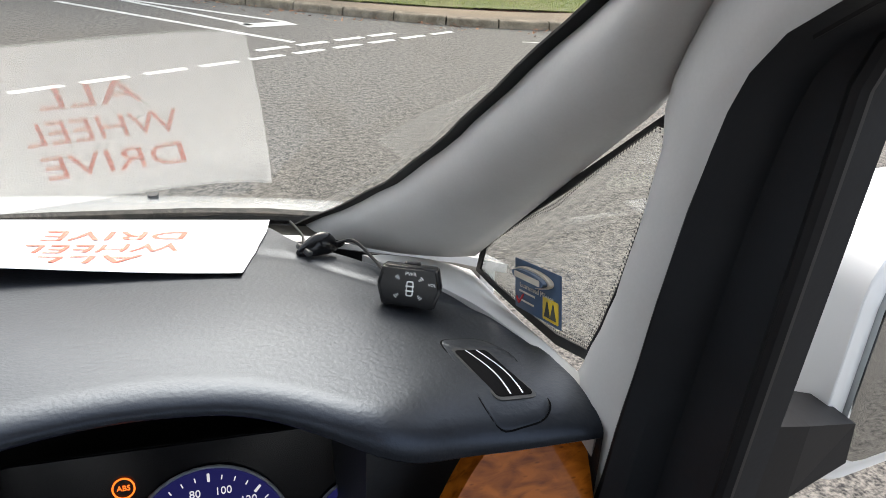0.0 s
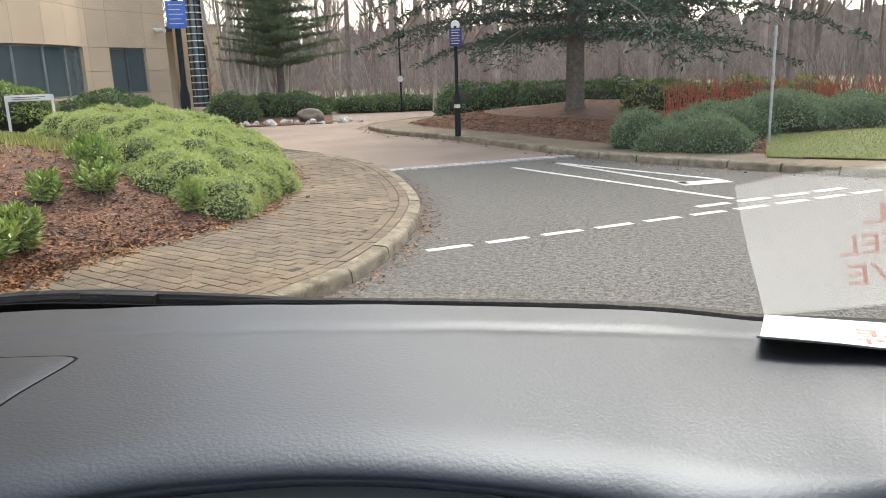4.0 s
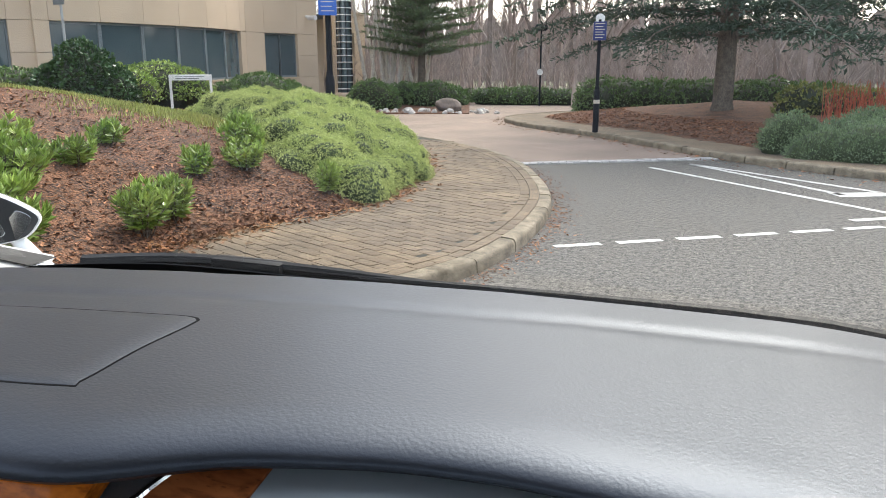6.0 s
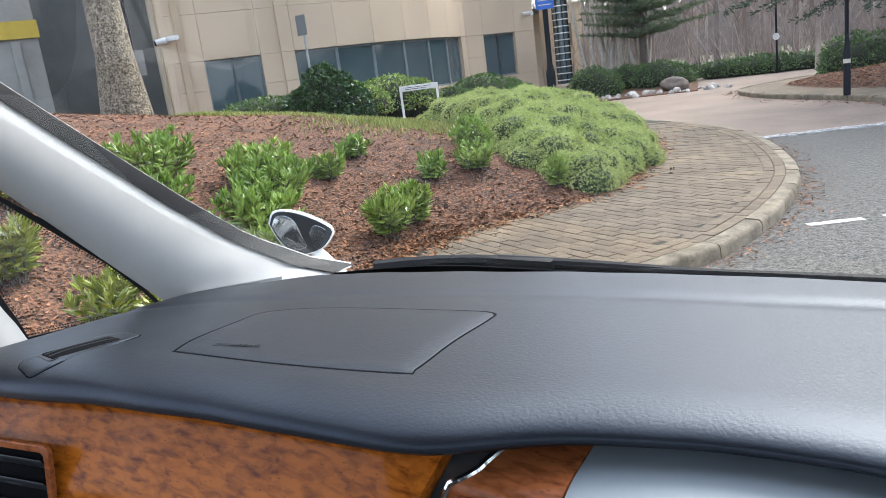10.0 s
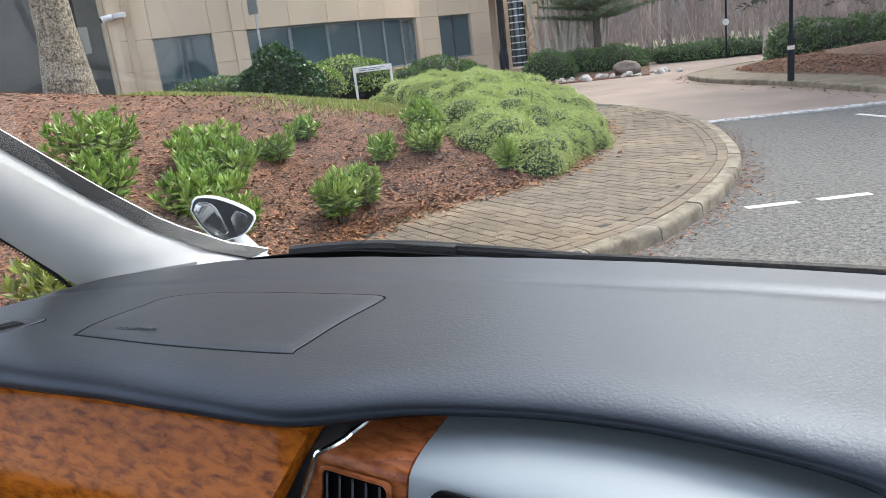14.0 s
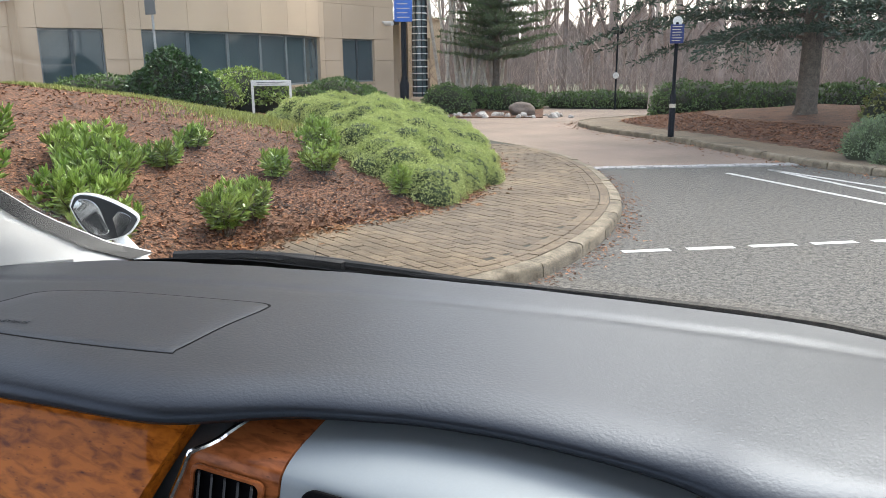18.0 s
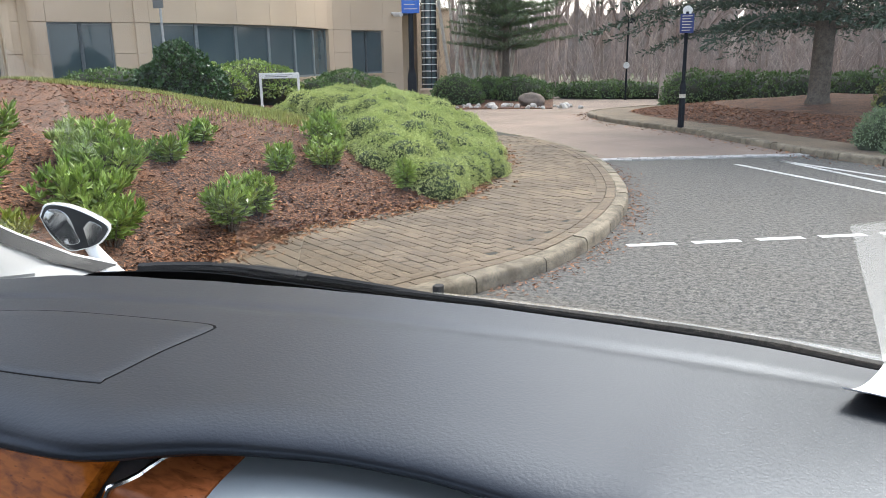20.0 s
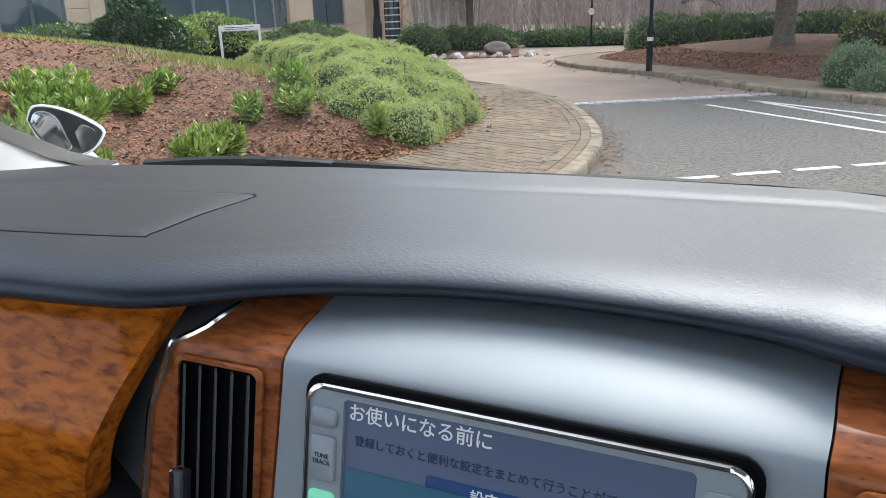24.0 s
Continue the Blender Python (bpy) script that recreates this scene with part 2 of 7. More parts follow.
def glow(name, col, strength):
    m = bpy.data.materials.new(name)
    m.use_nodes = True
    b = m.node_tree.nodes["Principled BSDF"]
    b.inputs["Base Color"].default_value = (col[0] * 0.2, col[1] * 0.2, col[2] * 0.2, 1)
    b.inputs["Roughness"].default_value = 0.4
    b.inputs["Specular IOR Level"].default_value = 0.2
    b.inputs["Emission Color"].default_value, b.inputs["Emission Strength"].default_value = (*col, 1), strength
    return m


M_SCREEN = glow("screen_blue_grey", (0.10, 0.14, 0.24), 0.13)
M_SCREENBOX = glow("screen_teal", (0.03, 0.12, 0.2), 0.16)
M_SCREENBTN = glow("screen_button", (0.015, 0.06, 0.2), 0.15)
M_SCREENTXT = glow("screen_text_pale", (0.5, 0.55, 0.6), 0.24)
M_SCREENDARK = glow("screen_text_dark", (0.01, 0.015, 0.03), 0.5)
M_GREENBTN = glow("lit_green_button", (0.18, 0.62, 0.42), 0.3)
M_AMBER = glow("amber_lamp", (1.0, 0.16, 0.02), 0.7)
M_GAUGEBLUE = glow("gauge_blue", (0.015, 0.015, 0.12), 0.2)
M_GAUGEMARK = glow("gauge_marks", (0.5, 0.5, 0.55), 0.45)


def glass_mat(name, tint):
    m = bpy.data.materials.new(name)
    m.use_nodes = True
    n, l = m.node_tree.nodes, m.node_tree.links
    n.remove(n["Principled BSDF"])
    tr, gl, lw, mx = n.new("ShaderNodeBsdfTransparent"), n.new("ShaderNodeBsdfGlossy"), n.new("ShaderNodeLayerWeight"), n.new("ShaderNodeMixShader")
    tr.inputs[0].default_value = (*tint, 1)
    gl.inputs["Roughness"].default_value = 0.0
    lw.inputs[0].default_value = 0.5
    pw, ma = n.new("ShaderNodeMath"), n.new("ShaderNodeMath")
    pw.operation, ma.operation = "POWER", "MULTIPLY_ADD"
    pw.inputs[1].default_value = 5.0
    ma.inputs[1].default_value, ma.inputs[2].default_value = 0.95, 0.045
    l.new(lw.outputs["Facing"], pw.inputs[0])
    l.new(pw.outputs[0], ma.inputs[0])
    l.new(ma.outputs[0], mx.inputs[0])
    l.new(tr.outputs[0], mx.inputs[1])
    l.new(gl.outputs[0], mx.inputs[2])
    l.new(mx.outputs[0], n["Material Output"].inputs[0])
    return m


M_GLASS = glass_mat("windscreen_glass", (0.97, 0.985, 0.975))

# ---- geometry helpers ----
def part(name, bm, material, parent=None, label="", smooth=True):
    me = bpy.data.meshes.new(name)
    bmesh.ops.recalc_face_normals(bm, faces=bm.faces)
    bm.to_mesh(me)
    bm.free()
    if smooth:
        me.shade_smooth()
        me.set_sharp_from_angle(angle=radians(40))
    me.materials.append(material)
    ob = new(name, me)
    ob.parent = parent
    if label:
        ob["label"] = label
    return ob


def thing(name, label, category, group="", kind="", at=(0, 0, 0)):
    ob = new(name)
    ob.location = at
    ob.empty_display_size = 0.1
    return tagged(ob, label, category, group, kind)


def grid_bm(rows, close=False):
    """A skin over rows of points."""
    bm = bmesh.new()
    vs = [[bm.verts.new(p) for p in r] for r in rows]
    for a, b in zip(vs, vs[1:]):
        k = len(a)
        for i in range(k if close else k - 1):
            bm.faces.new((a[i], a[(i + 1) % k], b[(i + 1) % k], b[i]))
    return bm


def curve_pts(pts, n):
    """n points along a smooth line through pts."""
    pts = [Vector(p) for p in pts]
    ext = [2 * pts[0] - pts[1]] + pts + [2 * pts[-1] - pts[-2]]
    fine_pts = []
    for i in range(1, len(ext) - 2):
        for j in range(20):
            t = j / 20
            a, b, c, d = ext[i - 1], ext[i], ext[i + 1], ext[i + 2]
            fine_pts.append(0.5 * (2 * b + (c - a) * t + (2 * a - 5 * b + 4 * c - d) * t * t + (3 * b - a - 3 * c + d) * t ** 3))
    fine_pts.append(pts[-1])
    acc = [0.0]
    for a, b in zip(fine_pts, fine_pts[1:]):
        acc.append(acc[-1] + (b - a).length)
    out, k = [], 0
    for i in range(n):
        s = acc[-1] * i / (n - 1)
        while k < len(acc) - 2 and acc[k + 1] < s:
            k += 1
        u = (s - acc[k]) / max(acc[k + 1] - acc[k], 1e-9)
        out.append(fine_pts[k].lerp(fine_pts[k + 1], min(u, 1)))
    return out


def fill_bm(outline, z):
    bm = bmesh.new()
    vs = [bm.verts.new((p[0], p[1], z)) for p in outline]
    es = [bm.edges.new((vs[i], vs[(i + 1) % len(vs)])) for i in range(len(vs))]
    bmesh.ops.triangle_fill(bm, use_beauty=True, edges=es)
    return bm


def box_bm(x0, y0, z0, x1, y1, z1, bevel=0.0, bm=None):
    b = bm or bmesh.new()
    r = bmesh.ops.create_cube(b, size=1)
    m = Matrix.Translation(((x0 + x1) / 2, (y0 + y1) / 2, (z0 + z1) / 2)) @ Matrix.Diagonal((x1 - x0, y1 - y0, z1 - z0, 1))
    bmesh.ops.transform(b, matrix=m, verts=r["verts"])
    if bevel:
        es = {e for v in r["verts"] for e in v.link_edges}
        bmesh.ops.bevel(b, geom=list(es), offset=bevel, segments=2, affect="EDGES", profile=0.7)
    return b


def tube_bm(pts, radii, seg=8, bm=None, caps=True):
    b = bm or bmesh.new()
    pts = [Vector(p) for p in pts]
    rings = []
    for i, p in enumerate(pts):
        d = (pts[min(i + 1, len(pts) - 1)] - pts[max(i - 1, 0)]).normalized()
        s = d.orthogonal().normalized() if not rings else (prev - d * prev.dot(d)).normalized()
        prev = s
        u = d.cross(s)
        r = radii[i] if isinstance(radii, (list, tuple)) else radii
        rings.append([b.verts.new(p + r * (math.cos(2 * math.pi * k / seg) * s + math.sin(2 * math.pi * k / seg) * u)) for k in range(seg)])
    for a, c in zip(rings, rings[1:]):
        for k in range(seg):
            b.faces.new((a[k], a[(k + 1) % seg], c[(k + 1) % seg], c[k]))
    if caps:
        b.faces.new(rings[0][::-1])
        b.faces.new(rings[-1])
    return b


# ---- ground, roads, pavements ----
def flat(name, outline, z, material, label, category):
    return tagged(part(name, fill_bm(outline, z), material, None, smooth=False), label, category, kind="structure")


flat("ground", [(-300, -300), (300, -300), (300, 300), (-300, 300)], -0.03, M_GROUND, "dull brown and green ground reaching the horizon", "ground")
flat("road", [(-14, -40), (60, -40), (60, 30), (8.5, 30), (-14, 30)], 0.0, M_ASPHALT, "worn grey asphalt road with patches", "road")

KERB_NEAR = curve_pts([(-2.4, -6, 0), (-2.38, 1, 0), (-2.2, 3, 0), (-1.95, 3.9, 0), (-1.72, 4.5, 0), (-1.54, 5.05, 0), (-1.47, 5.9, 0), (-1.54, 6.93, 0), (-1.72, 7.85, 0), (-2.14, 9.03, 0), (-2.75, 10.31, 0), (-3.55, 11.5, 0), (-4.4, 12.35, 0), (-5.8, 13.5, 0), (-8, 15.2, 0), (-11, 17.3, 0)], 120)
BED_NEAR = curve_pts([(-3.3, -6, 0), (-3.4, 1, 0), (-3.5, 3, 0), (-3.66, 4.3, 0), (-3.7, 5.1, 0), (-3.44, 5.77, 0), (-3.2, 6.85, 0), (-3.55, 8.4, 0), (-4.05, 9.8, 0), (-4.9, 11.2, 0), (-6.3, 12.6, 0), (-8.6, 14.4, 0), (-11.5, 16.5, 0)], 120)
KERB_FAR = curve_pts([(3, 30, 0), (-2.5, 24.5, 0), (-4.6, 21.5, 0), (-5.5, 19.6, 0), (-5.4, 18.2, 0), (-4.33, 16.65, 0), (-2.69, 15.15, 0), (-1.23, 13.45, 0), (-0.29, 12.35, 0), (1.06, 11.25, 0), (2.3, 10.5, 0), (3.6, 9.85, 0), (4.95, 9.6, 0), (6.7, 9.75, 0), (8.2, 10.2, 0), (9.3, 11.2, 0), (9.3, 12.6, 0), (7.5, 14.2, 0), (5.5, 16.2, 0), (5, 30, 0)], 160)


def offset(line, d):
    out = []
    for i, p in enumerate(line):
        t = (line[min(i + 1, len(line) - 1)] - line[max(i - 1, 0)]).normalized()
        out.append(p + d * Vector((-t.y, t.x, 0)))
    return out

def mesh_part(name, verts, faces, material, parent=None, label="", smooth=False):
    me = bpy.data.meshes.new(name)
    me.from_pydata(verts, [], faces)
    if smooth:
        me.shade_smooth()
    me.materials.append(material)
    ob = new(name, me)
    ob.parent = parent
    if label:
        ob["label"] = label
    return ob


def solid_bm(front, back):
    """A closed slab between two skins of the same rows."""
    bm = bmesh.new()
    A = [[bm.verts.new(p) for p in r] for r in front]
    B = [[bm.verts.new(p) for p in r] for r in back]
    n, k = len(A), len(A[0])
    for i in range(n - 1):
        for j in range(k - 1):
            bm.faces.new((A[i][j], A[i][j + 1], A[i + 1][j + 1], A[i + 1][j]))
            bm.faces.new((B[i][j], B[i + 1][j], B[i + 1][j + 1], B[i][j + 1]))
    for i in range(n - 1):
        bm.faces.new((A[i][0], A[i + 1][0], B[i + 1][0], B[i][0]))
        bm.faces.new((A[i][-1], B[i][-1], B[i + 1][-1], A[i + 1][-1]))
    for j in range(k - 1):
        bm.faces.new((A[0][j], B[0][j], B[0][j + 1], A[0][j + 1]))
        bm.faces.new((A[-1][j], A[-1][j + 1], B[-1][j + 1], B[-1][j]))
    return bm


def text_part(name, body, size, m, material, parent, label="", depth=0.0004):
    """Lettering as a mesh, centred on the pose m (x along the line, z out of the surface)."""
    cu = bpy.data.curves.new(name, "FONT")
    cu.body, cu.size, cu.extrude, cu.align_x, cu.align_y = body, size, depth, "CENTER", "CENTER"
    cu.resolution_u = 3
    tmp = bpy.data.objects.new(name, cu)
    scene.collection.objects.link(tmp)
    bpy.context.view_layer.update()
    me = bpy.data.meshes.new_from_object(tmp.evaluated_get(bpy.context.evaluated_depsgraph_get()))
    bpy.data.objects.remove(tmp)
    bpy.data.curves.remove(cu)
    me.transform(m)
    me.materials.clear()
    me.materials.append(material)
    ob = new(name, me)
    ob.parent = parent
    if label:
        ob["label"] = label
    return ob


def frame_on(o, xdir, ydir):
    """The pose of a flat thing at o: its x and y as given."""
    x = Vector(xdir).normalized()
    z = x.cross(Vector(ydir)).normalized()
    y = z.cross(x)
    return Matrix(((x.x, y.x, z.x, o[0]), (x.y, y.y, z.y, o[1]), (x.z, y.z, z.z, o[2]), (0, 0, 0, 1)))


def rounded_plate_bm(w, h, r, t, m, seg=5, bm=None, hole=None):
    """A plate w x h with round corners, t thick, in the pose m; hole: (w, h, r) leaves a ring."""
    b = bm or bmesh.new()

    def loop(w, h, r):
        out = []
        for cx, cy, a0 in ((w / 2 - r, h / 2 - r, 0), (-w / 2 + r, h / 2 - r, 90), (-w / 2 + r, -h / 2 + r, 180), (w / 2 - r, -h / 2 + r, 270)):
            for k in range(seg + 1):
                a = radians(a0 + 90 * k / seg)
                out.append((cx + r * math.cos(a), cy + r * math.sin(a)))
        return out
    o = loop(w, h, r)
    c = min(t * 0.4, 0.001)
    top = [b.verts.new(m @ Vector((x * (1 - 2 * c / w), y * (1 - 2 * c / h), t))) for x, y in o]
    mid = [b.verts.new(m @ Vector((x, y, t - c))) for x, y in o]
    bot = [b.verts.new(m @ Vector((x, y, 0))) for x, y in o]
    n = len(o)
    for u, v in ((bot, mid), (mid, top)):
        for k in range(n):
            b.faces.new((u[k], u[(k + 1) % n], v[(k + 1) % n], v[k]))
    if hole:
        i = loop(*hole)
        it = [b.verts.new(m @ Vector((x, y, t))) for x, y in i]
        ib = [b.verts.new(m @ Vector((x, y, 0))) for x, y in i]
        for k in range(n):
            q = (k + 1) % n
            b.faces.new((top[k], top[q], it[q], it[k]))
            b.faces.new((it[k], it[q], ib[q], ib[k]))
            b.faces.new((ib[k], ib[q], bot[q], bot[k]))
    else:
        b.faces.new(top)
        b.faces.new(bot[::-1])
    return b


def spline(pts):
    def f(x):
        if x <= pts[0][0]:
            return pts[0][1]
        for (a, p), (b, q) in zip(pts, pts[1:]):
            if x <= b:
                u = (x - a) / (b - a)
                u = u * u * (3 - 2 * u) * 0.5 + u * 0.5
                return p + (q - p) * u
        return pts[-1][1]
    return f


# ---- the car: shell, pillars, glass ----
DRV = Matrix.Translation((0.0493, 0.1898, 0.2017)) @ Matrix.Scale(0.8178, 4)   # sets the driver's side of the cabin in place


def drawn_in(ob):
    """Draws the driver's end of a part into place; the passenger's end stays."""
    for v in ob.data.vertices:
        u = max(0.0, min(1.0, (v.co.x - 0.13) / 0.15))
        v.co = v.co.lerp(DRV @ v.co, u * u * (3 - 2 * u))


car = thing("car", "white people carrier seen from its cabin, parked on the road", "car", at=(0, 0.4, 0))


def carpart(name, bm, material, parent=None, label="", smooth=True):
    """Built in world coordinates, hung under the car or one of its parts."""
    if parent is None or parent is car:
        ob = part(name, bm, material, car, label, smooth)
        ob.matrix_parent_inverse = Matrix.Translation((0, -0.4, 0))
    else:
        ob = part(name, bm, material, parent, label, smooth)
    return ob


rim_pts = spline([(-0.80, 0.325), (-0.653, 0.354), (-0.526, 0.385), (-0.40, 0.405), (-0.29, 0.417), (-0.226, 0.426), (-0.195, 0.447), (-0.17, 0.467), (-0.131, 0.486), (-0.061, 0.506), (0.0, 0.513), (0.064, 0.511), (0.125, 0.502), (0.158, 0.474), (0.20, 0.435), (0.235, 0.409), (0.264, 0.398), (0.307, 0.412), (0.355, 0.433), (0.404, 0.447), (0.453, 0.454), (0.511, 0.450), (0.545, 0.438), (0.576, 0.418), (0.60, 0.400), (0.625, 0.402), (0.66, 0.415), (0.80, 0.418)])
rim_zp = spline([(-0.8, 1.204), (0.14, 1.208), (0.22, 1.215), (0.30, 1.232), (0.40, 1.239), (0.52, 1.239), (0.58, 1.232), (0.64, 1.210), (0.68, 1.203), (0.8, 1.200)])


def rim_y(x):
    return sum(rim_pts(x + 0.008 * k) * (5 - abs(k)) for k in range(-4, 5)) / 25


def rim_z(x):
    return sum(rim_zp(x + 0.008 * k) * (5 - abs(k)) for k in range(-4, 5)) / 25


def glass_y(x, z):
    side = max(0.0, abs(x) - 0.5)
    return 0.887 - 0.043 * x * x - (1.0 if x > 0 else 1.8) * side * side - 1.089 * (z - 1.20)


dash_back = spline([(-0.77, 0.60), (-0.70, 0.675), (-0.634, 0.732), (-0.543, 0.770), (-0.436, 0.803), (-0.32, 0.832), (-0.22, 0.849), (-0.10, 0.864), (0.05, 0.870), (0.20, 0.871), (0.35, 0.866), (0.50, 0.852), (0.61, 0.822), (0.70, 0.745), (0.77, 0.65)])
dash_crease = spline([(-0.77, 0.54), (-0.656, 0.606), (-0.50, 0.682), (-0.35, 0.732), (-0.26, 0.757), (-0.15, 0.775), (0.0, 0.797), (0.13, 0.802), (0.25, 0.795), (0.40, 0.775), (0.60, 0.72), (0.77, 0.60)])


def dash_top(x, y):
    h = max(0.0, min(1.0, (0.88 - y) / 0.36))
    hump = 0.026 * math.exp(-(((x - 0.42) / 0.24) ** 4)) * h * h * (3 - 2 * h)
    e = y - dash_crease(x)
    groove = 0.0016 * math.exp(-(((e + 0.004) / 0.011) ** 2)) - 0.0010 * (0.5 + 0.5 * math.tanh(e / 0.012))
    side = 0.03 * max(0, abs(x) - 0.62) + 4.0 * max(0, abs(x) - 0.735) ** 2
    top = 1.2265 - 0.06 * (y - 0.5) + hump - groove - side
    roll = 0.030 + 0.035 * (1 - max(0.0, min(1.0, (x - 0.15) / 0.1)) * max(0.0, min(1.0, (0.66 - x) / 0.06)))
    yr = rim_y(x)
    u = max(0.0, min(1.0, (yr + roll - y) / roll))
    return top - (top - rim_z(x) - 0.004) * (1 - max(0.0, 1 - u * u) ** 0.40)


dashboard = thing("dashboard", "black grained vinyl dashboard with glossy wood and silver trim", "dashboard")
pad_edge = spline([(0.38, 0.767), (0.468, 0.767), (0.504, 0.764), (0.565, 0.748), (0.628, 0.722), (0.70, 0.682), (0.78, 0.63), (0.88, 0.60)])


def pad_x(x, y):
    return x if x < 0.55 else 0.55 + (x - 0.55) * (pad_edge(y) - 0.55) / 0.215


rows = []
NX = 140
for i in range(NX):
    x = -0.765 + 1.53 * i / (NX - 1)
    yr, zr = rim_y(x), rim_z(x)
    yb = min(glass_y(x, 1.20) - 0.010, dash_back(x))
    r = [(x, yb, 1.14)]
    ys = yr + 0.066
    for j in range(40):
        y = yb + (ys - yb) * j / 39
        r.append((x, y, dash_top(x, y)))
    for j in range(1, 25):
        y = ys - 0.066 * math.sin(math.pi / 2 * j / 24)
        r.append((x, y, dash_top(x, y)))
    r += [(x, yr + 0.003, zr + 0.001), (x, yr + 0.010, zr), (x, yr + 0.06, zr - 0.006), (x, yr + 0.16, zr - 0.05)]
    rows.append([(pad_x(px, py), py, pz) for px, py, pz in r])
top_pad = part("top_pad", grid_bm(rows), M_DASH, dashboard, "black grained vinyl pad")
# side skirts of the pad
for sx in (-1, 1):
    x = 0.765 * sx
    prof = [p for p in rows[0 if sx < 0 else -1]]
    part("end_cap", grid_bm([prof, [(p[0] + 0.002 * sx, p[1], 1.10) for p in prof]]), M_DASH, dashboard)

# airbag cover: a raised lid with a groove round it
AB = [(-0.533, 0.457), (-0.548, 0.487), (-0.557, 0.540), (-0.556, 0.583), (-0.494, 0.620), (-0.36, 0.656), (-0.326, 0.660), (-0.317, 0.647), (-0.308, 0.577), (-0.294, 0.510), (-0.301, 0.498), (-0.41, 0.474)]
def lift(pts, dz):
    return [(x, y, dash_top(x, y) + dz) for x, y in pts]
def smooth_loop(pts, n):
    v = curve_pts([(*p, 0) for p in pts + [pts[0]]], n + 1)[:-1]
    return [(p.x, p.y) for p in v]
cx, cy = sum(p[0] for p in AB) / len(AB), sum(p[1] for p in AB) / len(AB)
def poly_round(pts, r=0.012, k=4):
    out = []
    n = len(pts)
    for i, p in enumerate(pts):
        a, b = Vector(pts[i - 1]), Vector(pts[(i + 1) % n])
        p = Vector(p)
        d = min(r, (a - p).length * 0.45, (b - p).length * 0.45)
        p0, p1 = p + (a - p).normalized() * d, p + (b - p).normalized() * d
        for j in range(k + 1):
            u = j / k
            q = p0.lerp(p, u).lerp(p.lerp(p1, u), u)
            out.append((q.x, q.y))
    return out
def plate_on_dash(loop2, dz0, dz1, n=5):
    """A lid that follows the pad: its outline, its height over the pad at the edge and within."""
    mx, my = sum(p[0] for p in loop2) / len(loop2), sum(p[1] for p in loop2) / len(loop2)
    rings = [lift(loop2, -0.004), lift(loop2, dz0)]
    for s in (0.985, 0.8, 0.5, 0.2):
        rings.append(lift([(mx + (x - mx) * s, my + (y - my) * s) for x, y in loop2], dz1))
    bm = grid_bm(rings, close=True)
    bm.verts.ensure_lookup_table()
    k = len(loop2)
    bm.faces.new(bm.verts[-k:])
    return bm
loop_ab = smooth_loop(AB, 96)
big = [(cx + (x - cx) * 1.018, cy + (y - cy) * 1.026) for x, y in loop_ab]
part("lid_groove", plate_on_dash(big, 0.0002, 0.0002), M_VOID, dashboard, "dark seam round the lid")
lid = part("airbag_cover", plate_on_dash(loop_ab, 0.0003, 0.0007), M_DASH, dashboard, "grained airbag lid with a fine seam")
text_part("lettering", "SRS AIRBAG", 0.0098, frame_on((-0.488, 0.490, dash_top(-0.488, 0.49) + 0.0011), (1, 0.27, 0), (-0.27, 1, -0.06)), M_DASH, lid, "embossed letters", 0.0002)

# side defroster vents
def defrost(sx, dx, dy):
    """Slotted side vent flush with the pad: an embossed seam, a raised lip and a flat black plate painted as the slot's
    shade, with two thin bright slats.
    """
    P = lambda pts: [(sx * (x + dx), y + dy) for x, y in pts]
    lp = poly_round(P([(0.676, 0.526), (0.712, 0.530), (0.728, 0.507), (0.733, 0.437), (0.723, 0.426), (0.688, 0.420), (0.682, 0.438)]), 0.010)
    o = poly_round(P([(0.682, 0.507), (0.709, 0.509), (0.724, 0.448), (0.695, 0.446)]), 0.004)
    lip = poly_round(P([(0.680, 0.511), (0.711, 0.513), (0.7265, 0.445), (0.6935, 0.442)]), 0.006)
    if sx < 0:
        lp, o, lip = lp[::-1], o[::-1], lip[::-1]
    c = (sx * (0.705 + dx), 0.475 + dy)
    g = [(c[0] + (x - c[0]) * 1.045, c[1] + (y - c[1]) * 1.02) for x, y in lp]
    part("vent_seam", plate_on_dash(g, 0.0003, 0.0003), M_VOID, dashboard)
    v = part("defroster_vent", plate_on_dash(lp, 0.0006, 0.0010), M_DASH, dashboard, "grained surround with a slotted opening")
    part("vent_lip", plate_on_dash(lip, 0.0014, 0.0014), M_DASHLOW, v, "smooth dark lip")
    # no real hole: the slot's darkness is this plate's colour
    part("vent_opening", plate_on_dash(o, 0.0018, 0.0018), M_VOID, v, "flat black plate, the slot's shade put into its colour")
    for u in (0.36, 0.70):
        a = Vector((sx * (0.682 + dx), 0.506 + dy, 0)).lerp(Vector((sx * (0.709 + dx), 0.508 + dy, 0)), u)
        b = Vector((sx * (0.695 + dx), 0.447 + dy, 0)).lerp(Vector((sx * (0.724 + dx), 0.449 + dy, 0)), u)
        pts = [a.lerp(b, j / 8) + Vector((0.0035 * sx * math.sin(math.pi * j / 8), 0, 0)) for j in range(9)]
        part("slat", tube_bm([(p.x, p.y, dash_top(p.x, p.y) + 0.0021) for p in pts], 0.0006, 6), M_CHROME if sx > 0 else M_DASHLOW, v, "thin slat edge")
defrost(1, 0.0, 0.0)
defrost(-1, -0.060, -0.052)

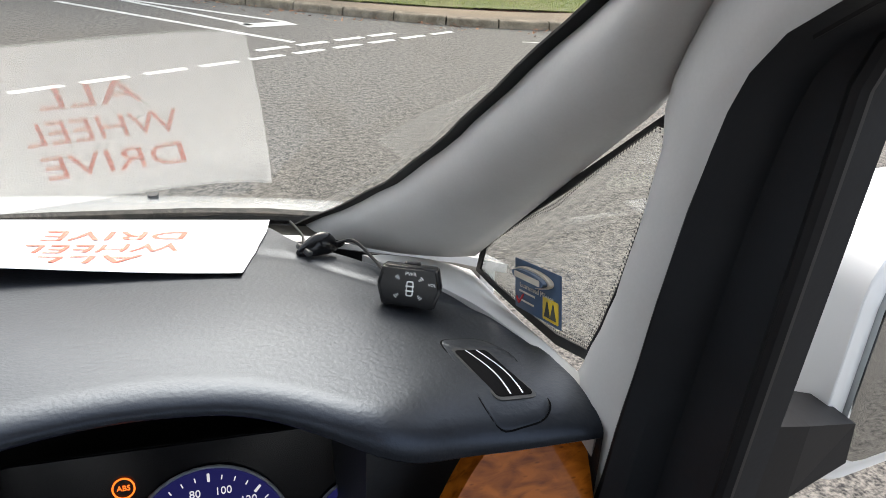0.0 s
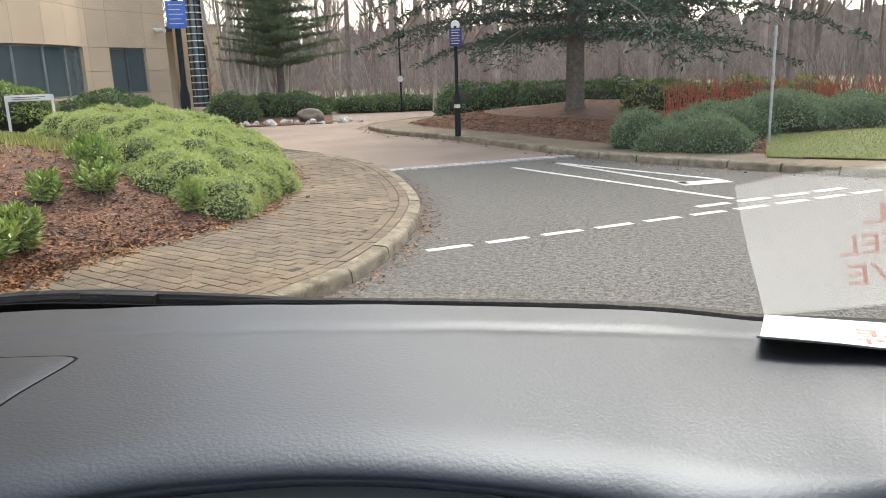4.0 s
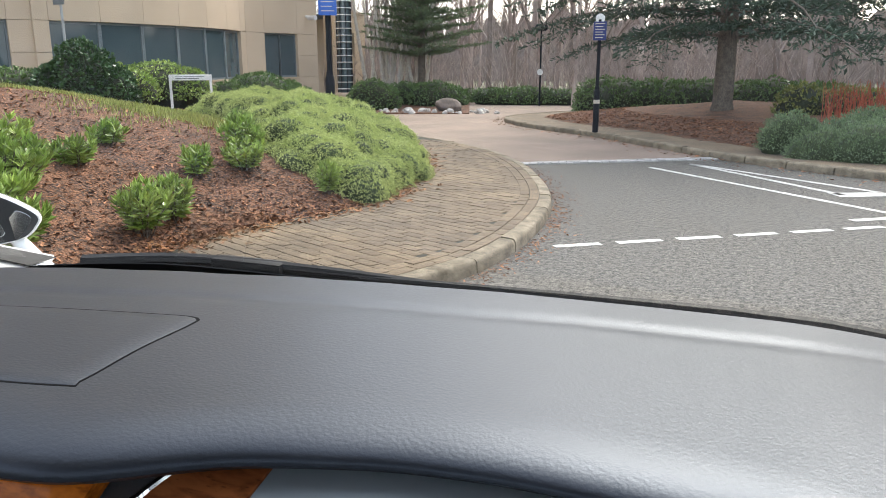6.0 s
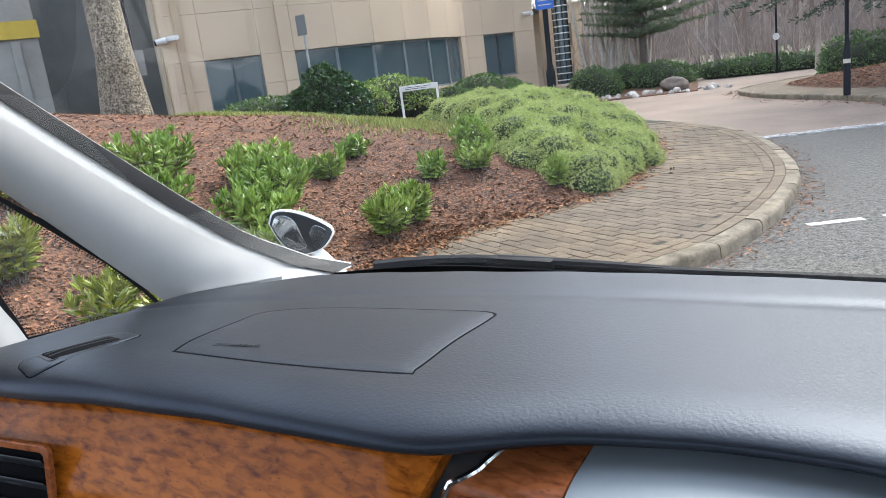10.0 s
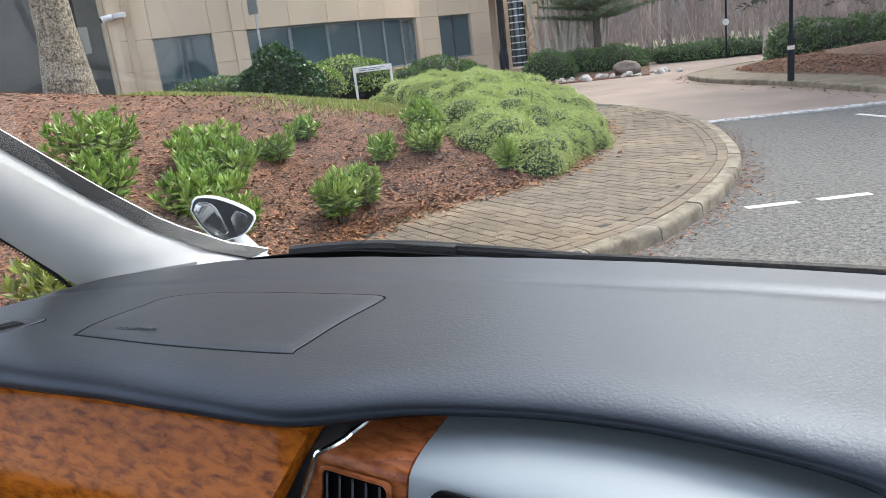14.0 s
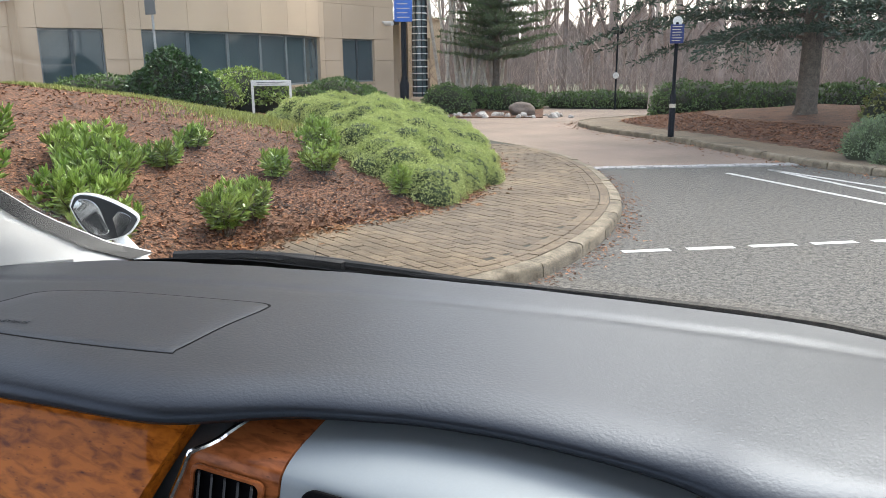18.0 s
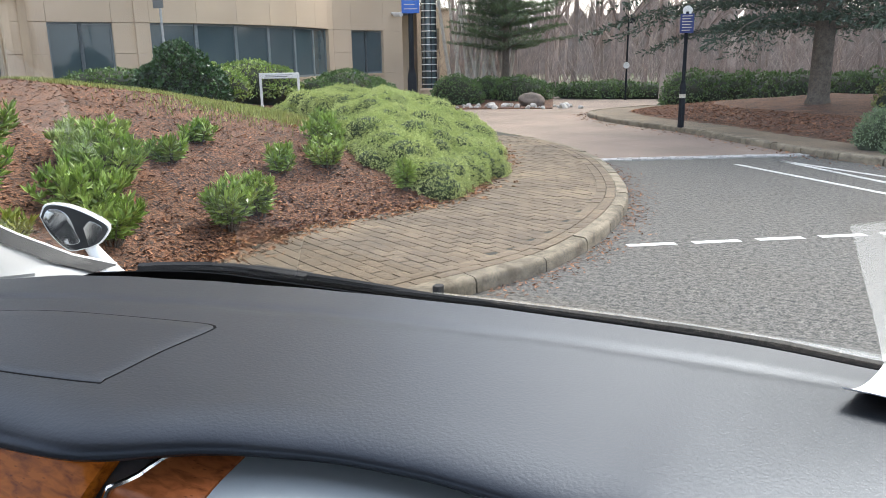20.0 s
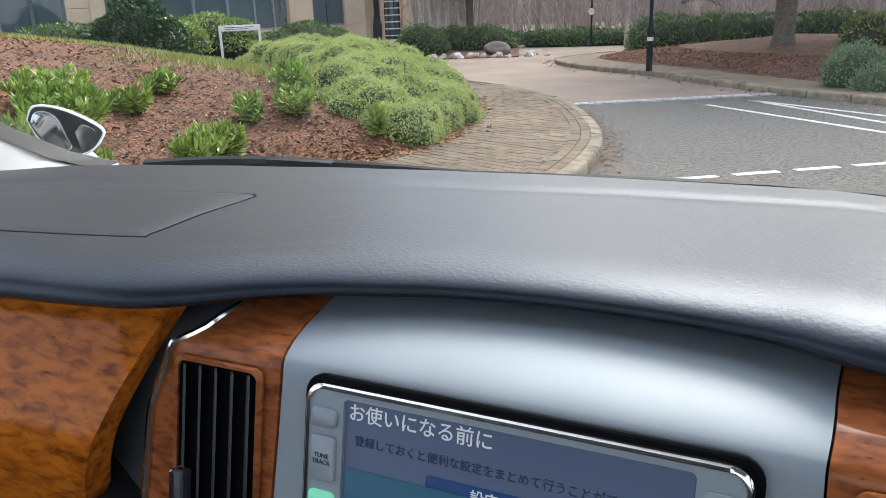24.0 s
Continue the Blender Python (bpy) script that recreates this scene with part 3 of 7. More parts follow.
# wooden fascia, passenger side, with an air vent
def wood_face(x, u):
    """A point of the fascia: u from 0 under the pad to 1 at its foot."""
    y0 = rim_y(x)
    z = 1.204 - 0.14 * u
    y = y0 + 0.03 - 0.055 * math.sin(min(1, u * 1.25) * math.pi / 2) + 0.03 * max(0, u - 0.55)
    return (x, y, z)
def fascia(x0, x1, name, label, material):
    n = 40
    f = []
    for i in range(n):
        x = x0 + (x1 - x0) * i / (n - 1)
        lean = 0.045 * i / (n - 1) if x0 < 0 else 0.0
        e = min(1.0, min(abs(x - x0), abs(x - x1)) / 0.03)
        um = 0.86 + 0.14 * math.sqrt(max(0.0, 1 - (1 - e) ** 2))
        us = 0.6 * max(0.0, 1 - (x - x0) / 0.10) ** 1.5 if x0 > 0 else 0.0
        f.append([wood_face(x - lean * j / 16, us + (um - us) * j / 16) for j in range(17)])
    back = [[(p[0], p[1] + 0.02, p[2]) for p in r] for r in f]
    return part(name, solid_bm(f, back), material, dashboard, label)
fascia(-0.76, -0.226, "passenger_fascia", "glossy orange-brown burl wood fascia", M_BURL)
fascia(0.615, 0.765, "driver_fascia", "glossy burl wood fascia", M_BURL)

def face_vent(xc, w, u0, u1, face, nslat, horizontal=True):
    a, b = Vector(face(xc - w / 2, u0)), Vector(face(xc + w / 2, u0))
    c = Vector(face(xc - w / 2, u1))
    m = frame_on((a + (b - a) / 2 + (c - a) / 2) + Vector((0, -0.018, 0)), b - a, a - c)
    h = (a - c).length
    fr = part("vent_frame", rounded_plate_bm(w + 0.012, h + 0.012, 0.008, 0.005, m, hole=(w, h, 0.005)), M_BURLRED, dashboard)
    # shallow black sheet, painting the shade of the duct behind the slats
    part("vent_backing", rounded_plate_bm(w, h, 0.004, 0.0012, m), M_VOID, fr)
    for k in range(nslat):
        u = (k + 0.5) / nslat - 0.5
        sm = m @ (pose(0, u * h, 0.004, 35, 0, 0) if horizontal else pose(u * w, 0, 0.004, 0, 40, 0))
        part("slat", rounded_plate_bm(*((w * 0.97, 0.010) if horizontal else (0.010, h * 0.97)), 0.001, 0.0015, sm, 2), M_DASHLOW, fr)
    tm = m @ pose(0, 0, 0.006)
    part("tab", rounded_plate_bm(0.022, 0.008, 0.002, 0.005, tm), M_CHROME if horizontal else M_DASHLOW, fr, "small adjuster tab")
    return m
face_vent(-0.648, 0.115, 0.26, 0.98, wood_face, 5)
face_vent(0.69, 0.10, 0.42, 1.05, wood_face, 4)
text_part("demist_mark", "\u2248", 0.018, frame_on(Vector(wood_face(0.672, 0.3)) + Vector((0, -0.004, 0)), (0, 0, 1), (-1, 0.3, 0)), M_STKPALE, dashboard, "pale demister mark")

# lower dash
low = []
for i in range(60):
    x = -0.765 + 1.53 * i / 59
    y0 = rim_y(x) + 0.055 if abs(x) > 0.27 else rim_y(x) + 0.05
    if 0.2 < x < 0.6:
        low.append([(x, 0.66, 1.19), (x, 0.655, 1.08), (x, 0.65, 1.0), (x, 0.50, 0.985), (x, 0.53, 0.75), (x, 0.58, 0.45)])
        continue
    low.append([(x, y0 + 0.02, 1.19), (x, y0 + 0.01, 1.08), (x, y0 - 0.055, 1.07), (x, y0 - 0.06, 0.98), (x, y0, 0.75), (x, y0 + 0.05, 0.45)])
part("lower_panel", solid_bm(low, [[(p[0], p[1] + 0.06, p[2]) for p in r] for r in low]), M_DASHLOW, dashboard, "dark grey lower panel")

# ---- centre console ----
console = thing("centre_console", "satin silver centre console with wood-framed vents and a screen", "console")
def con(x, u):
    """A point of the console's skin: u 0 at the pad, 1 at the screen's head, on down to 3."""
    if u <= 1:
        a = u * math.pi / 2
        return (x, 0.467 + 0.10 * (1 - math.sin(a)) - 0.018 * u, 1.199 - 0.020 * (1 - math.cos(a)))
    v = u - 1
    return (x, 0.449 - 0.020 * v, 1.179 - 0.09 * v)
def con_strip(x0, x1, name, material, label, proud=0.0, u1=3.2, edge=None):
    f = []
    for i in range(16):
        r = []
        for j in range(44):
            u = u1 * j / 43
            t = i / 15
            xa, xb = x0(u), x1(u)
            p = Vector(con(xa + (xb - xa) * t, u))
            r.append(p + Vector((0, -proud, proud * 0.5)))
        f.append(r)
    back = [[p + Vector((0, 0.03, -0.006)) for p in r] for r in f]
    return part(name, solid_bm(f, back), material, console, label)
sil = spline([(0, 0.150), (0.5, 0.143), (1, 0.140), (3.2, 0.150)])
out = spline([(0, 0.190), (0.35, 0.196), (0.7, 0.205), (1, 0.222), (1.5, 0.238), (3.2, 0.250)])
con_strip(lambda u: -sil(u), lambda u: sil(u), "silver_panel", M_SILVER, "satin silver panel")
for sx in (-1, 1):
    w = con_strip(lambda u: sx * (sil(u) + 0.0012), lambda u: sx * out(u), "wood_surround", M_BURLRED, "glossy reddish burl wood", 0.001)
    part("chrome_edge", tube_bm([Vector(con(sx * (out(u * 3.2 / 40) + 0.001), u * 3.2 / 40)) + Vector((0, -0.002, 0)) for u in range(41)], 0.0028, 8), M_CHROME, console, "bright curved edge strip")
    fl = []
    for i in range(2):
        fl.append([Vector(con(sx * (out(u * 3.2 / 30) + 0.002), u * 3.2 / 30)) + (Vector((0, 0.004, 0)) if i == 0 else Vector((sx * 0.062, 0.03, 0))) for u in range(31)])
    part("side_cheek", solid_bm(fl, [[p + Vector((0, 0.03, 0)) for p in r] for r in fl]), M_CHEEK, console, "dark grey cheek")
    # vent with upright slats
    m = frame_on(Vector(con(sx * 0.1845, 2.03)) + Vector((0, -0.0025, 0)), (1, 0, 0), Vector(con(0, 1.05)) - Vector(con(0, 3.0)))
    h = 0.176
    ring = part("vent_frame", rounded_plate_bm(0.066, h + 0.006, 0.006, 0.003, m, hole=(0.059, h, 0.005)), M_BURLRED, console)
    # black sheet behind the upright slats, duct shade put into its colour
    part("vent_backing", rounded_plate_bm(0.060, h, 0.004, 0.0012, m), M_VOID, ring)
    for k in range(5):
        part("slat", rounded_plate_bm(0.011, h * 0.98, 0.001, 0.0016, m @ pose(-0.024 + 0.012 * k, 0, 0.002, 0, -48, 0), 2), M_DASHLOW, ring)
    part("tab", rounded_plate_bm(0.008, 0.034, 0.002, 0.008, m @ pose(-0.021, 0.005, 0.003)), M_DASHLOW, ring, "ribbed adjuster tab")
    part("tab_edge", rounded_plate_bm(0.002, 0.034, 0.0008, 0.0095, m @ pose(-0.0255, 0.005, 0.003)), M_CHROME, ring, "bright edge")

# screen unit in the console
nav = thing("navigation_unit", "in-dash screen unit with a lit blue display and side keys", "car screen")
NM = frame_on(Vector(con(0, 1.84)) + Vector((0, -0.003, 0)), (1, 0, 0), Vector(con(0, 1)) - Vector(con(0, 2)))
NM = NM @ pose(-0.001, 0, 0)
part("dark_gap", rounded_plate_bm(0.238, 0.158, 0.012, 0.0035, NM), M_VOID, nav, "dark gap")
bez = part("bezel", rounded_plate_bm(0.229, 0.150, 0.010, 0.008, NM, hole=(0.182, 0.138, 0.003)), M_SILVER, nav, "silver bezel")
part("bezel_edge", rounded_plate_bm(0.230, 0.151, 0.0105, 0.0088, NM, hole=(0.224, 0.145, 0.008)), M_CHROME, nav, "bright bezel rim")
scr = part("display", rounded_plate_bm(0.183, 0.139, 0.002, 0.0055, NM), M_SCREEN, nav, "blue-grey lit display")
T = lambda x, y, z=0.0057: NM @ pose(x, y, z)
text_part("display_text", "お使いになる前に", 0.0105, T(-0.047, 0.0615), M_SCREENTXT, scr)
text_part("display_text", "登録しておくと便利な設定をまとめて行うことができます", 0.0062, T(-0.004, 0.0465), M_SCREENDARK, scr)
part("display_button", rounded_plate_bm(0.082, 0.013, 0.002, 0.0004, T(0.0, 0.031)), M_SCREENBTN, scr)
text_part("display_text", "設定する", 0.008, T(0.0, 0.0315, 0.0062), M_SCREENTXT, scr)
part("display_message", rounded_plate_bm(0.178, 0.05, 0.002, 0.0006, T(-0.001, 0.006)), M_SCREENBOX, scr)
text_part("display_text", "ETCカードが挿入されていません", 0.0085, T(0.0, 0.0165, 0.0064), M_SCREENTXT, scr)
for sx in (-1, 1):
    for k, (yy, hh, mm, tx) in enumerate(((0.057, 0.011, M_SILVER, ""), (0.034, 0.026, M_SILVER, "TUNE\nTRACK" if sx < 0 else ""), (0.009, 0.013, M_GREENBTN if sx < 0 else M_SILVER, "AUDIO" if sx < 0 else ""), (-0.010, 0.013, M_SILVER, "OPEN" if sx < 0 else ""), (-0.032, 0.022, M_SILVER, ""))):
        key = part("key", rounded_plate_bm(0.0165, hh, 0.003, 0.0022, NM @ pose(sx * 0.1025, yy, 0.0078)), mm, bez, "lit green key" if mm is M_GREENBTN else "")
        if tx:
            text_part("key_text", tx, 0.0042 if "\n" not in tx else 0.0036, NM @ pose(sx * 0.1025, yy, 0.0101), M_DARKMARK, nav)

# ---- instrument cluster ----
cluster = thing("instrument_cluster", "dark instrument cluster with lit blue gauges under a hood", "gauges")
CM = frame_on((0.497, 0.538, 1.066), (1, 0, 0), (0, 0.35, 1))
part("face", rounded_plate_bm(0.40, 0.15, 0.06, 0.004, CM), M_GLOSSBLACK, cluster, "black face")
hood = []
for i in range(24):
    x = 0.205 + 0.385 * i / 23
    hood.append([(x, rim_y(x) + 0.005, rim_z(x) + 0.001), (x, 0.60, min(1.205, rim_z(x) + 0.012))])
part("hood_lining", solid_bm(hood, [[(p[0], p[1], p[2] + 0.004) for p in r] for r in hood]), M_VOID, cluster, "black hood lining")
def gauge(x, y, r, nums):
    g = part("gauge", tube_bm([CM @ Vector((x, y, 0.004)), CM @ Vector((x, y, 0.0065))], r, 40), M_GAUGEBLUE, cluster, "round blue gauge")
    part("gauge_ring", tube_bm([CM @ Vector((x + (r + 0.002) * math.cos(a), y + (r + 0.002) * math.sin(a), 0.007)) for a in [radians(-40 + 260 * k / 30) for k in range(31)]], 0.0015, 6), M_SILVER, g)
    for k in range(25):
        a = radians(220 - 260 * k / 24)
        l = 0.007 if k % 4 == 0 else 0.004
        part("tick", rounded_plate_bm(l, 0.0022 if k % 4 == 0 else 0.001, 0.0004, 0.0006, CM @ pose(x + (r - 0.007) * math.cos(a), y + (r - 0.007) * math.sin(a), 0.0068, 0, 0, math.degrees(a)), 1), M_GAUGEMARK, g)
    for k, s_ in enumerate(nums):
        a = radians(220 - 260 * k / (len(nums) - 1))
        text_part("numeral", s_, 0.009, CM @ pose(x + (r - 0.018) * math.cos(a), y + (r - 0.018) * math.sin(a), 0.0072), M_GAUGEMARK, g)
gauge(0.0, -0.01, 0.062, ["0", "20", "40", "60", "80", "100", "120", "140", "160", "180"])
gauge(0.125, -0.02, 0.045, ["0", "1", "2", "3", "4", "5", "6", "7"])
gauge(-0.125, -0.02, 0.045, ["C", "", "H"])
part("warning_lamp", tube_bm([CM @ Vector((-0.063 + 0.008 * math.cos(a), 0.046 + 0.008 * math.sin(a), 0.006)) for a in [2 * math.pi * k / 24 for k in range(25)]], 0.0008, 5), M_AMBER, cluster, "lit amber brake warning lamp")
text_part("warning_text", "ABS", 0.006, CM @ pose(-0.063, 0.046, 0.006), M_AMBER, cluster)

# ---- steering wheel ----
wheel = thing("steering_wheel", "glossy wood-rimmed steering wheel in front of the gauges", "steering wheel", at=(0.428, 0.271, 1.194))
WM = frame_on((0, 0, 0), (1, 0, 0), (0, 0.49, 0.872)) @ Matrix.Scale(0.86, 4)
def ringpart(name, R, r, a0, a1, material, label=""):
    n = 60
    bm = tube_bm([WM @ Vector((R * math.cos(radians(a0 + (a1 - a0) * k / n)), R * math.sin(radians(a0 + (a1 - a0) * k / n)), 0)) for k in range(n + 1)], r * 0.92, 18)
    return part(name, bm, material, wheel, label)
ringpart("wood_rim", 0.185, 0.0155, 35, 145, M_BURLRED, "glossy wood rim section")
ringpart("leather_rim", 0.185, 0.0150, 145.2, 394.8, M_DOOR, "black leather rim section")
part("airbag_hub", rounded_plate_bm(0.16, 0.13, 0.04, 0.03, WM @ pose(0, -0.01, -0.03)), M_DASHLOW, wheel, "dark centre pad")
for a in (-8, 188, 270):
    p = Vector((0.07 * math.cos(radians(a)), 0.06 * math.sin(radians(a)) - 0.01, -0.02))
    q = Vector((0.18 * math.cos(radians(a)), 0.18 * math.sin(radians(a)), 0))
    part("spoke", tube_bm([WM @ p, WM @ ((p + q) / 2), WM @ q], [0.02, 0.016, 0.014], 8), M_SILVER, wheel)
part("column", tube_bm([WM @ Vector((0, 0, -0.03)), WM @ Vector((0, 0, -0.30))], 0.035, 16), M_DASHLOW, wheel, "dark steering column")

# ---- windscreen, pillars and quarter windows ----
EDGE_R = spline([(1.168, 0.59), (1.198, 0.627), (1.246, 0.667), (1.298, 0.698), (1.365, 0.720), (1.436, 0.736), (1.50, 0.752), (1.80, 0.78)])
EDGE_L = spline([(1.178, 0.668), (1.214, 0.735), (1.263, 0.764), (1.328, 0.773), (1.38, 0.776), (1.43, 0.778), (1.48, 0.780), (1.80, 0.785)])
ws = []
for i in range(30):
    z = 1.145 + 0.71 * i / 29
    xl, xr = -EDGE_L(z) - 0.03, EDGE_R(z) + 0.03
    ws.append([(xl + (xr - xl) * j / 40, glass_y(xl + (xr - xl) * j / 40, z), z) for j in range(41)])
carpart("windscreen", solid_bm(ws, [[(p[0], p[1] + 0.001, p[2] + 0.0009) for p in r] for r in ws]), M_GLASS, None, "clear raked windscreen")
def pillar(sx, edge):
    """Trim between the windscreen's edge and the quarter window, with the dark seal along the glass."""
    a, seal = [], []
    for i in range(36):
        z = 1.19 + 0.67 * i / 35
        xe = edge(z)
        ge = Vector((sx * xe, glass_y(xe, z) - 0.004, z))
        # the edge along the quarter window
        u = (z - 1.19) / 0.24
        qy = 0.735 - 0.291 * u if sx > 0 else 0.608 - 0.214 * u
        q = Vector((sx * 0.786, qy + 0.006 if u < 1 else (0.450 if sx > 0 else 0.400) - 0.5 * (z - 1.43), z + 0.004))
        row = []
        for j in range(11):
            t = j / 10
            p = ge.lerp(q, t)
            bulge = math.sin(math.pi * t) ** 0.7
            p += Vector((-sx * 0.020 * bulge, -0.022 * bulge, 0.0))
            row.append(p)
        a.append(row)
        inner = ge + Vector((-sx * 0.011, 0.001, 0)) if sx > 0 else Vector((sx * (xe - 0.006), glass_y(xe - 0.006, z + 0.004) - 0.005, z + 0.004))
        seal.append([ge + Vector((0, -0.002, 0)) if sx > 0 else row[1] + Vector((0.003, -0.003, 0.002)), inner])
    o = carpart("pillar_trim", solid_bm(a, [[p + Vector((sx * 0.02, 0.02, 0)) for p in r] for r in a]), M_TRIM, None, "pale grey moulded windscreen pillar trim")
    carpart("glass_seal", solid_bm(seal, [[p + Vector((0, 0.004, 0)) for p in r] for r in seal]), M_BLACKRUB, o, "black seal along the glass")
    return o
pillar(1, EDGE_R)
pillar(-1, EDGE_L)
QW = [(0.730, 1.183), (0.722, 1.212), (0.700, 1.233), (0.630, 1.289), (0.560, 1.343), (0.500, 1.388), (0.450, 1.426), (0.440, 1.427), (0.436, 1.417), (0.442, 1.377), (0.457, 1.305), (0.472, 1.258), (0.486, 1.226), (0.540, 1.208), (0.620, 1.196), (0.690, 1.187)]
qfront = spline([(1.15, 0.52), (1.226, 0.488), (1.258, 0.474), (1.305, 0.459), (1.377, 0.444), (1.425, 0.439), (1.44, 0.448), (1.75, 0.29)])
qrear_pts = spline([(1.05, 0.435), (1.20, 0.412), (1.30, 0.398), (1.382, 0.386), (1.44, 0.372), (1.475, 0.360), (1.51, 0.325), (1.56, 0.22), (1.75, 0.1)])
QWL = [(0.600, 1.199), (0.585, 1.222), (0.551, 1.268), (0.497, 1.326), (0.447, 1.371), (0.410, 1.405), (0.395, 1.412), (0.389, 1.400), (0.397, 1.340), (0.419, 1.259), (0.428, 1.236), (0.435, 1.214), (0.487, 1.208), (0.535, 1.205)]


def qrear(z):
    return sum(qrear_pts(z + 0.008 * k) * (4 - abs(k)) for k in range(-3, 4)) / 16


for sx in (1, -1):
    back_y = 0.0 if sx > 0 else -0.055
    loop = [Vector((sx * 0.790, y, z)) for y, z in (QW if sx > 0 else QWL)]
    mid = sum(loop, Vector()) / len(loop)
    pane = bmesh.new()
    va = [pane.verts.new(p + (p - mid) * 0.03) for p in loop]
    vb = [pane.verts.new(p + (p - mid) * 0.03 + Vector((sx * 0.004, 0, 0))) for p in loop]
    pane.faces.new(va)
    pane.faces.new(vb[::-1])
    for k in range(len(va)):
        pane.faces.new((va[k], va[(k + 1) % len(va)], vb[(k + 1) % len(va)], vb[k]))
    qw = carpart("quarter_window", pane, M_GLASS, None, "small three-cornered fixed window")
    ringf = [[p + (p - mid) * 0.04 - Vector((sx * 0.003, 0, 0)), p + (mid - p).normalized() * 0.006 - Vector((sx * 0.003, 0, 0))] for p in loop + loop[:1]]
    carpart("window_band", solid_bm(ringf, [[q + Vector((sx * 0.002, 0, 0)) for q in r] for r in ringf]), M_BLACKRUB, qw, "black dotted band round the pane")
    dots = bmesh.new()
    for a, b in zip(loop, loop[1:] + loop[:1]):
        n = max(2, int((b - a).length / 0.004))
        for i in range(n):
            for row in range(2):
                p = a.lerp(b, (i + 0.5 * row) / n)
                p = p + (mid - p).normalized() * (0.008 + 0.003 * row) - Vector((sx * 0.002, 0, 0))
                s_ = 0.0011 - 0.0002 * row
                q = [dots.verts.new(p + Vector((0, s_ * math.cos(t), s_ * math.sin(t)))) for t in (0, 1.57, 3.14, 4.71)]
                dots.faces.new(q)
    carpart("band_dots", dots, M_BLACKRUB, qw, "", False)
    # trim behind the quarter window
    f = []
    for i in range(40):
        z = 1.10 + 0.77 * i / 39
        p, q = Vector((sx * 0.786, qfront(z) + back_y, z)), Vector((sx * 0.772, qrear(z) + back_y * 0.7, z))
        row = []
        for j in range(7):
            t = j / 6
            row.append(p.lerp(q, t) + Vector((-sx * 0.012 * math.sin(math.pi * t), 0, 0)))
        f.append(row)
    carpart("rear_pillar_trim", solid_bm(f, [[p + Vector((sx * 0.02, 0, 0)) for p in r] for r in f]), M_TRIM, None, "grey trim behind the quarter window")
    # dark door frame with its seals
    f = []
    for i in range(40):
        z = 1.02 + 0.85 * i / 39
        y0 = qrear(z) + back_y * 0.7
        y1 = max(0.334 - 0.05 * (z - 1.25) - 2.2 * max(0.0, z - 1.50) ** 2, -0.02)
        y1 = min(y1 + back_y * 0.5, y0 - 0.02)
        w = y0 - y1
        f.append([Vector((sx * 0.774, y0 - 0.001, z)), Vector((sx * 0.762, y0 - 0.015 * min(1, w / 0.08), z)), Vector((sx * 0.772, y0 - 0.35 * w, z)), Vector((sx * 0.795, y0 - 0.40 * w, z)), Vector((sx * 0.800, y0 - 0.75 * w, z)), Vector((sx * 0.802, y1, z))])
    dfr = carpart("door_frame", solid_bm(f, [[p + Vector((sx * 0.03, 0, 0)) for p in r] for r in f]), M_DOOR, None, "dark door window frame")
    carpart("door_seal", tube_bm([(sx * 0.803, r[-1].y - 0.002, r[-1].z) for r in f], 0.006, 8), M_BLACKRUB, dfr, "black rubber seal")
    carpart("door_seal", tube_bm([(sx * 0.776, r[0].y + 0.001, r[0].z) for r in f], 0.005, 8), M_BLACKRUB, dfr, "black rubber seal")
    # sill between the dashboard and the small window
    inner = curve_pts([(0.660, 0.735, 1.208), (0.716, 0.63, 1.2175), (0.742, 0.57, 1.2185), (0.759, 0.50, 1.2175), (0.762, 0.42, 1.206)] if sx > 0 else [(-0.715, 0.735, 1.205), (-0.742, 0.62, 1.216), (-0.758, 0.50, 1.214), (-0.764, 0.40, 1.205)], 20)
    outer = curve_pts([(sx * 0.79, 0.76, 1.168), (sx * 0.79, 0.66, 1.178), (sx * 0.79, 0.55, 1.193), (sx * 0.789, 0.45, 1.212)], 20)
    f = [[a.lerp(b, j / 5) + Vector((0, 0, 0.006 * math.sin(math.pi * j / 5))) for j in range(6)] for a, b in zip(inner, outer)]
    carpart("sill_trim", solid_bm(f, [[p + Vector((0, 0, -0.02)) for p in r] for r in f]), M_TRIM, None, "pale trim below the quarter window")
    # door card and roof rail
    carpart("door_card", box_bm(min(sx * 0.78, sx * 0.86), -1.3, 0.45, max(sx * 0.78, sx * 0.86), 0.42, 1.10, 0.02), M_DOOR, None, "dark door card")
    carpart("roof_rail", box_bm(min(sx * 0.70, sx * 0.80), -1.6, 1.80, max(sx * 0.70, sx * 0.80), 0.22, 1.90, 0.02), M_HEADLINER, None, "pale roof rail")

carpart("headliner", box_bm(-0.78, -1.6, 1.84, 0.78, 0.25, 1.90, 0.02), M_HEADLINER, None, "pale roof lining")
carpart("rear_wall", box_bm(-0.86, -1.66, 0.4, 0.86, -1.58, 1.12), M_SHELL, None, "dark rear of the cabin")
carpart("cabin_floor", box_bm(-0.86, -1.6, 0.36, 0.86, 0.9, 0.42), M_SHELL, None, "dark cabin floor")
carpart("bulkhead", box_bm(-0.80, 0.80, 0.36, 0.80, 0.84, 1.13), M_SHELL, None, "dark bulkhead")

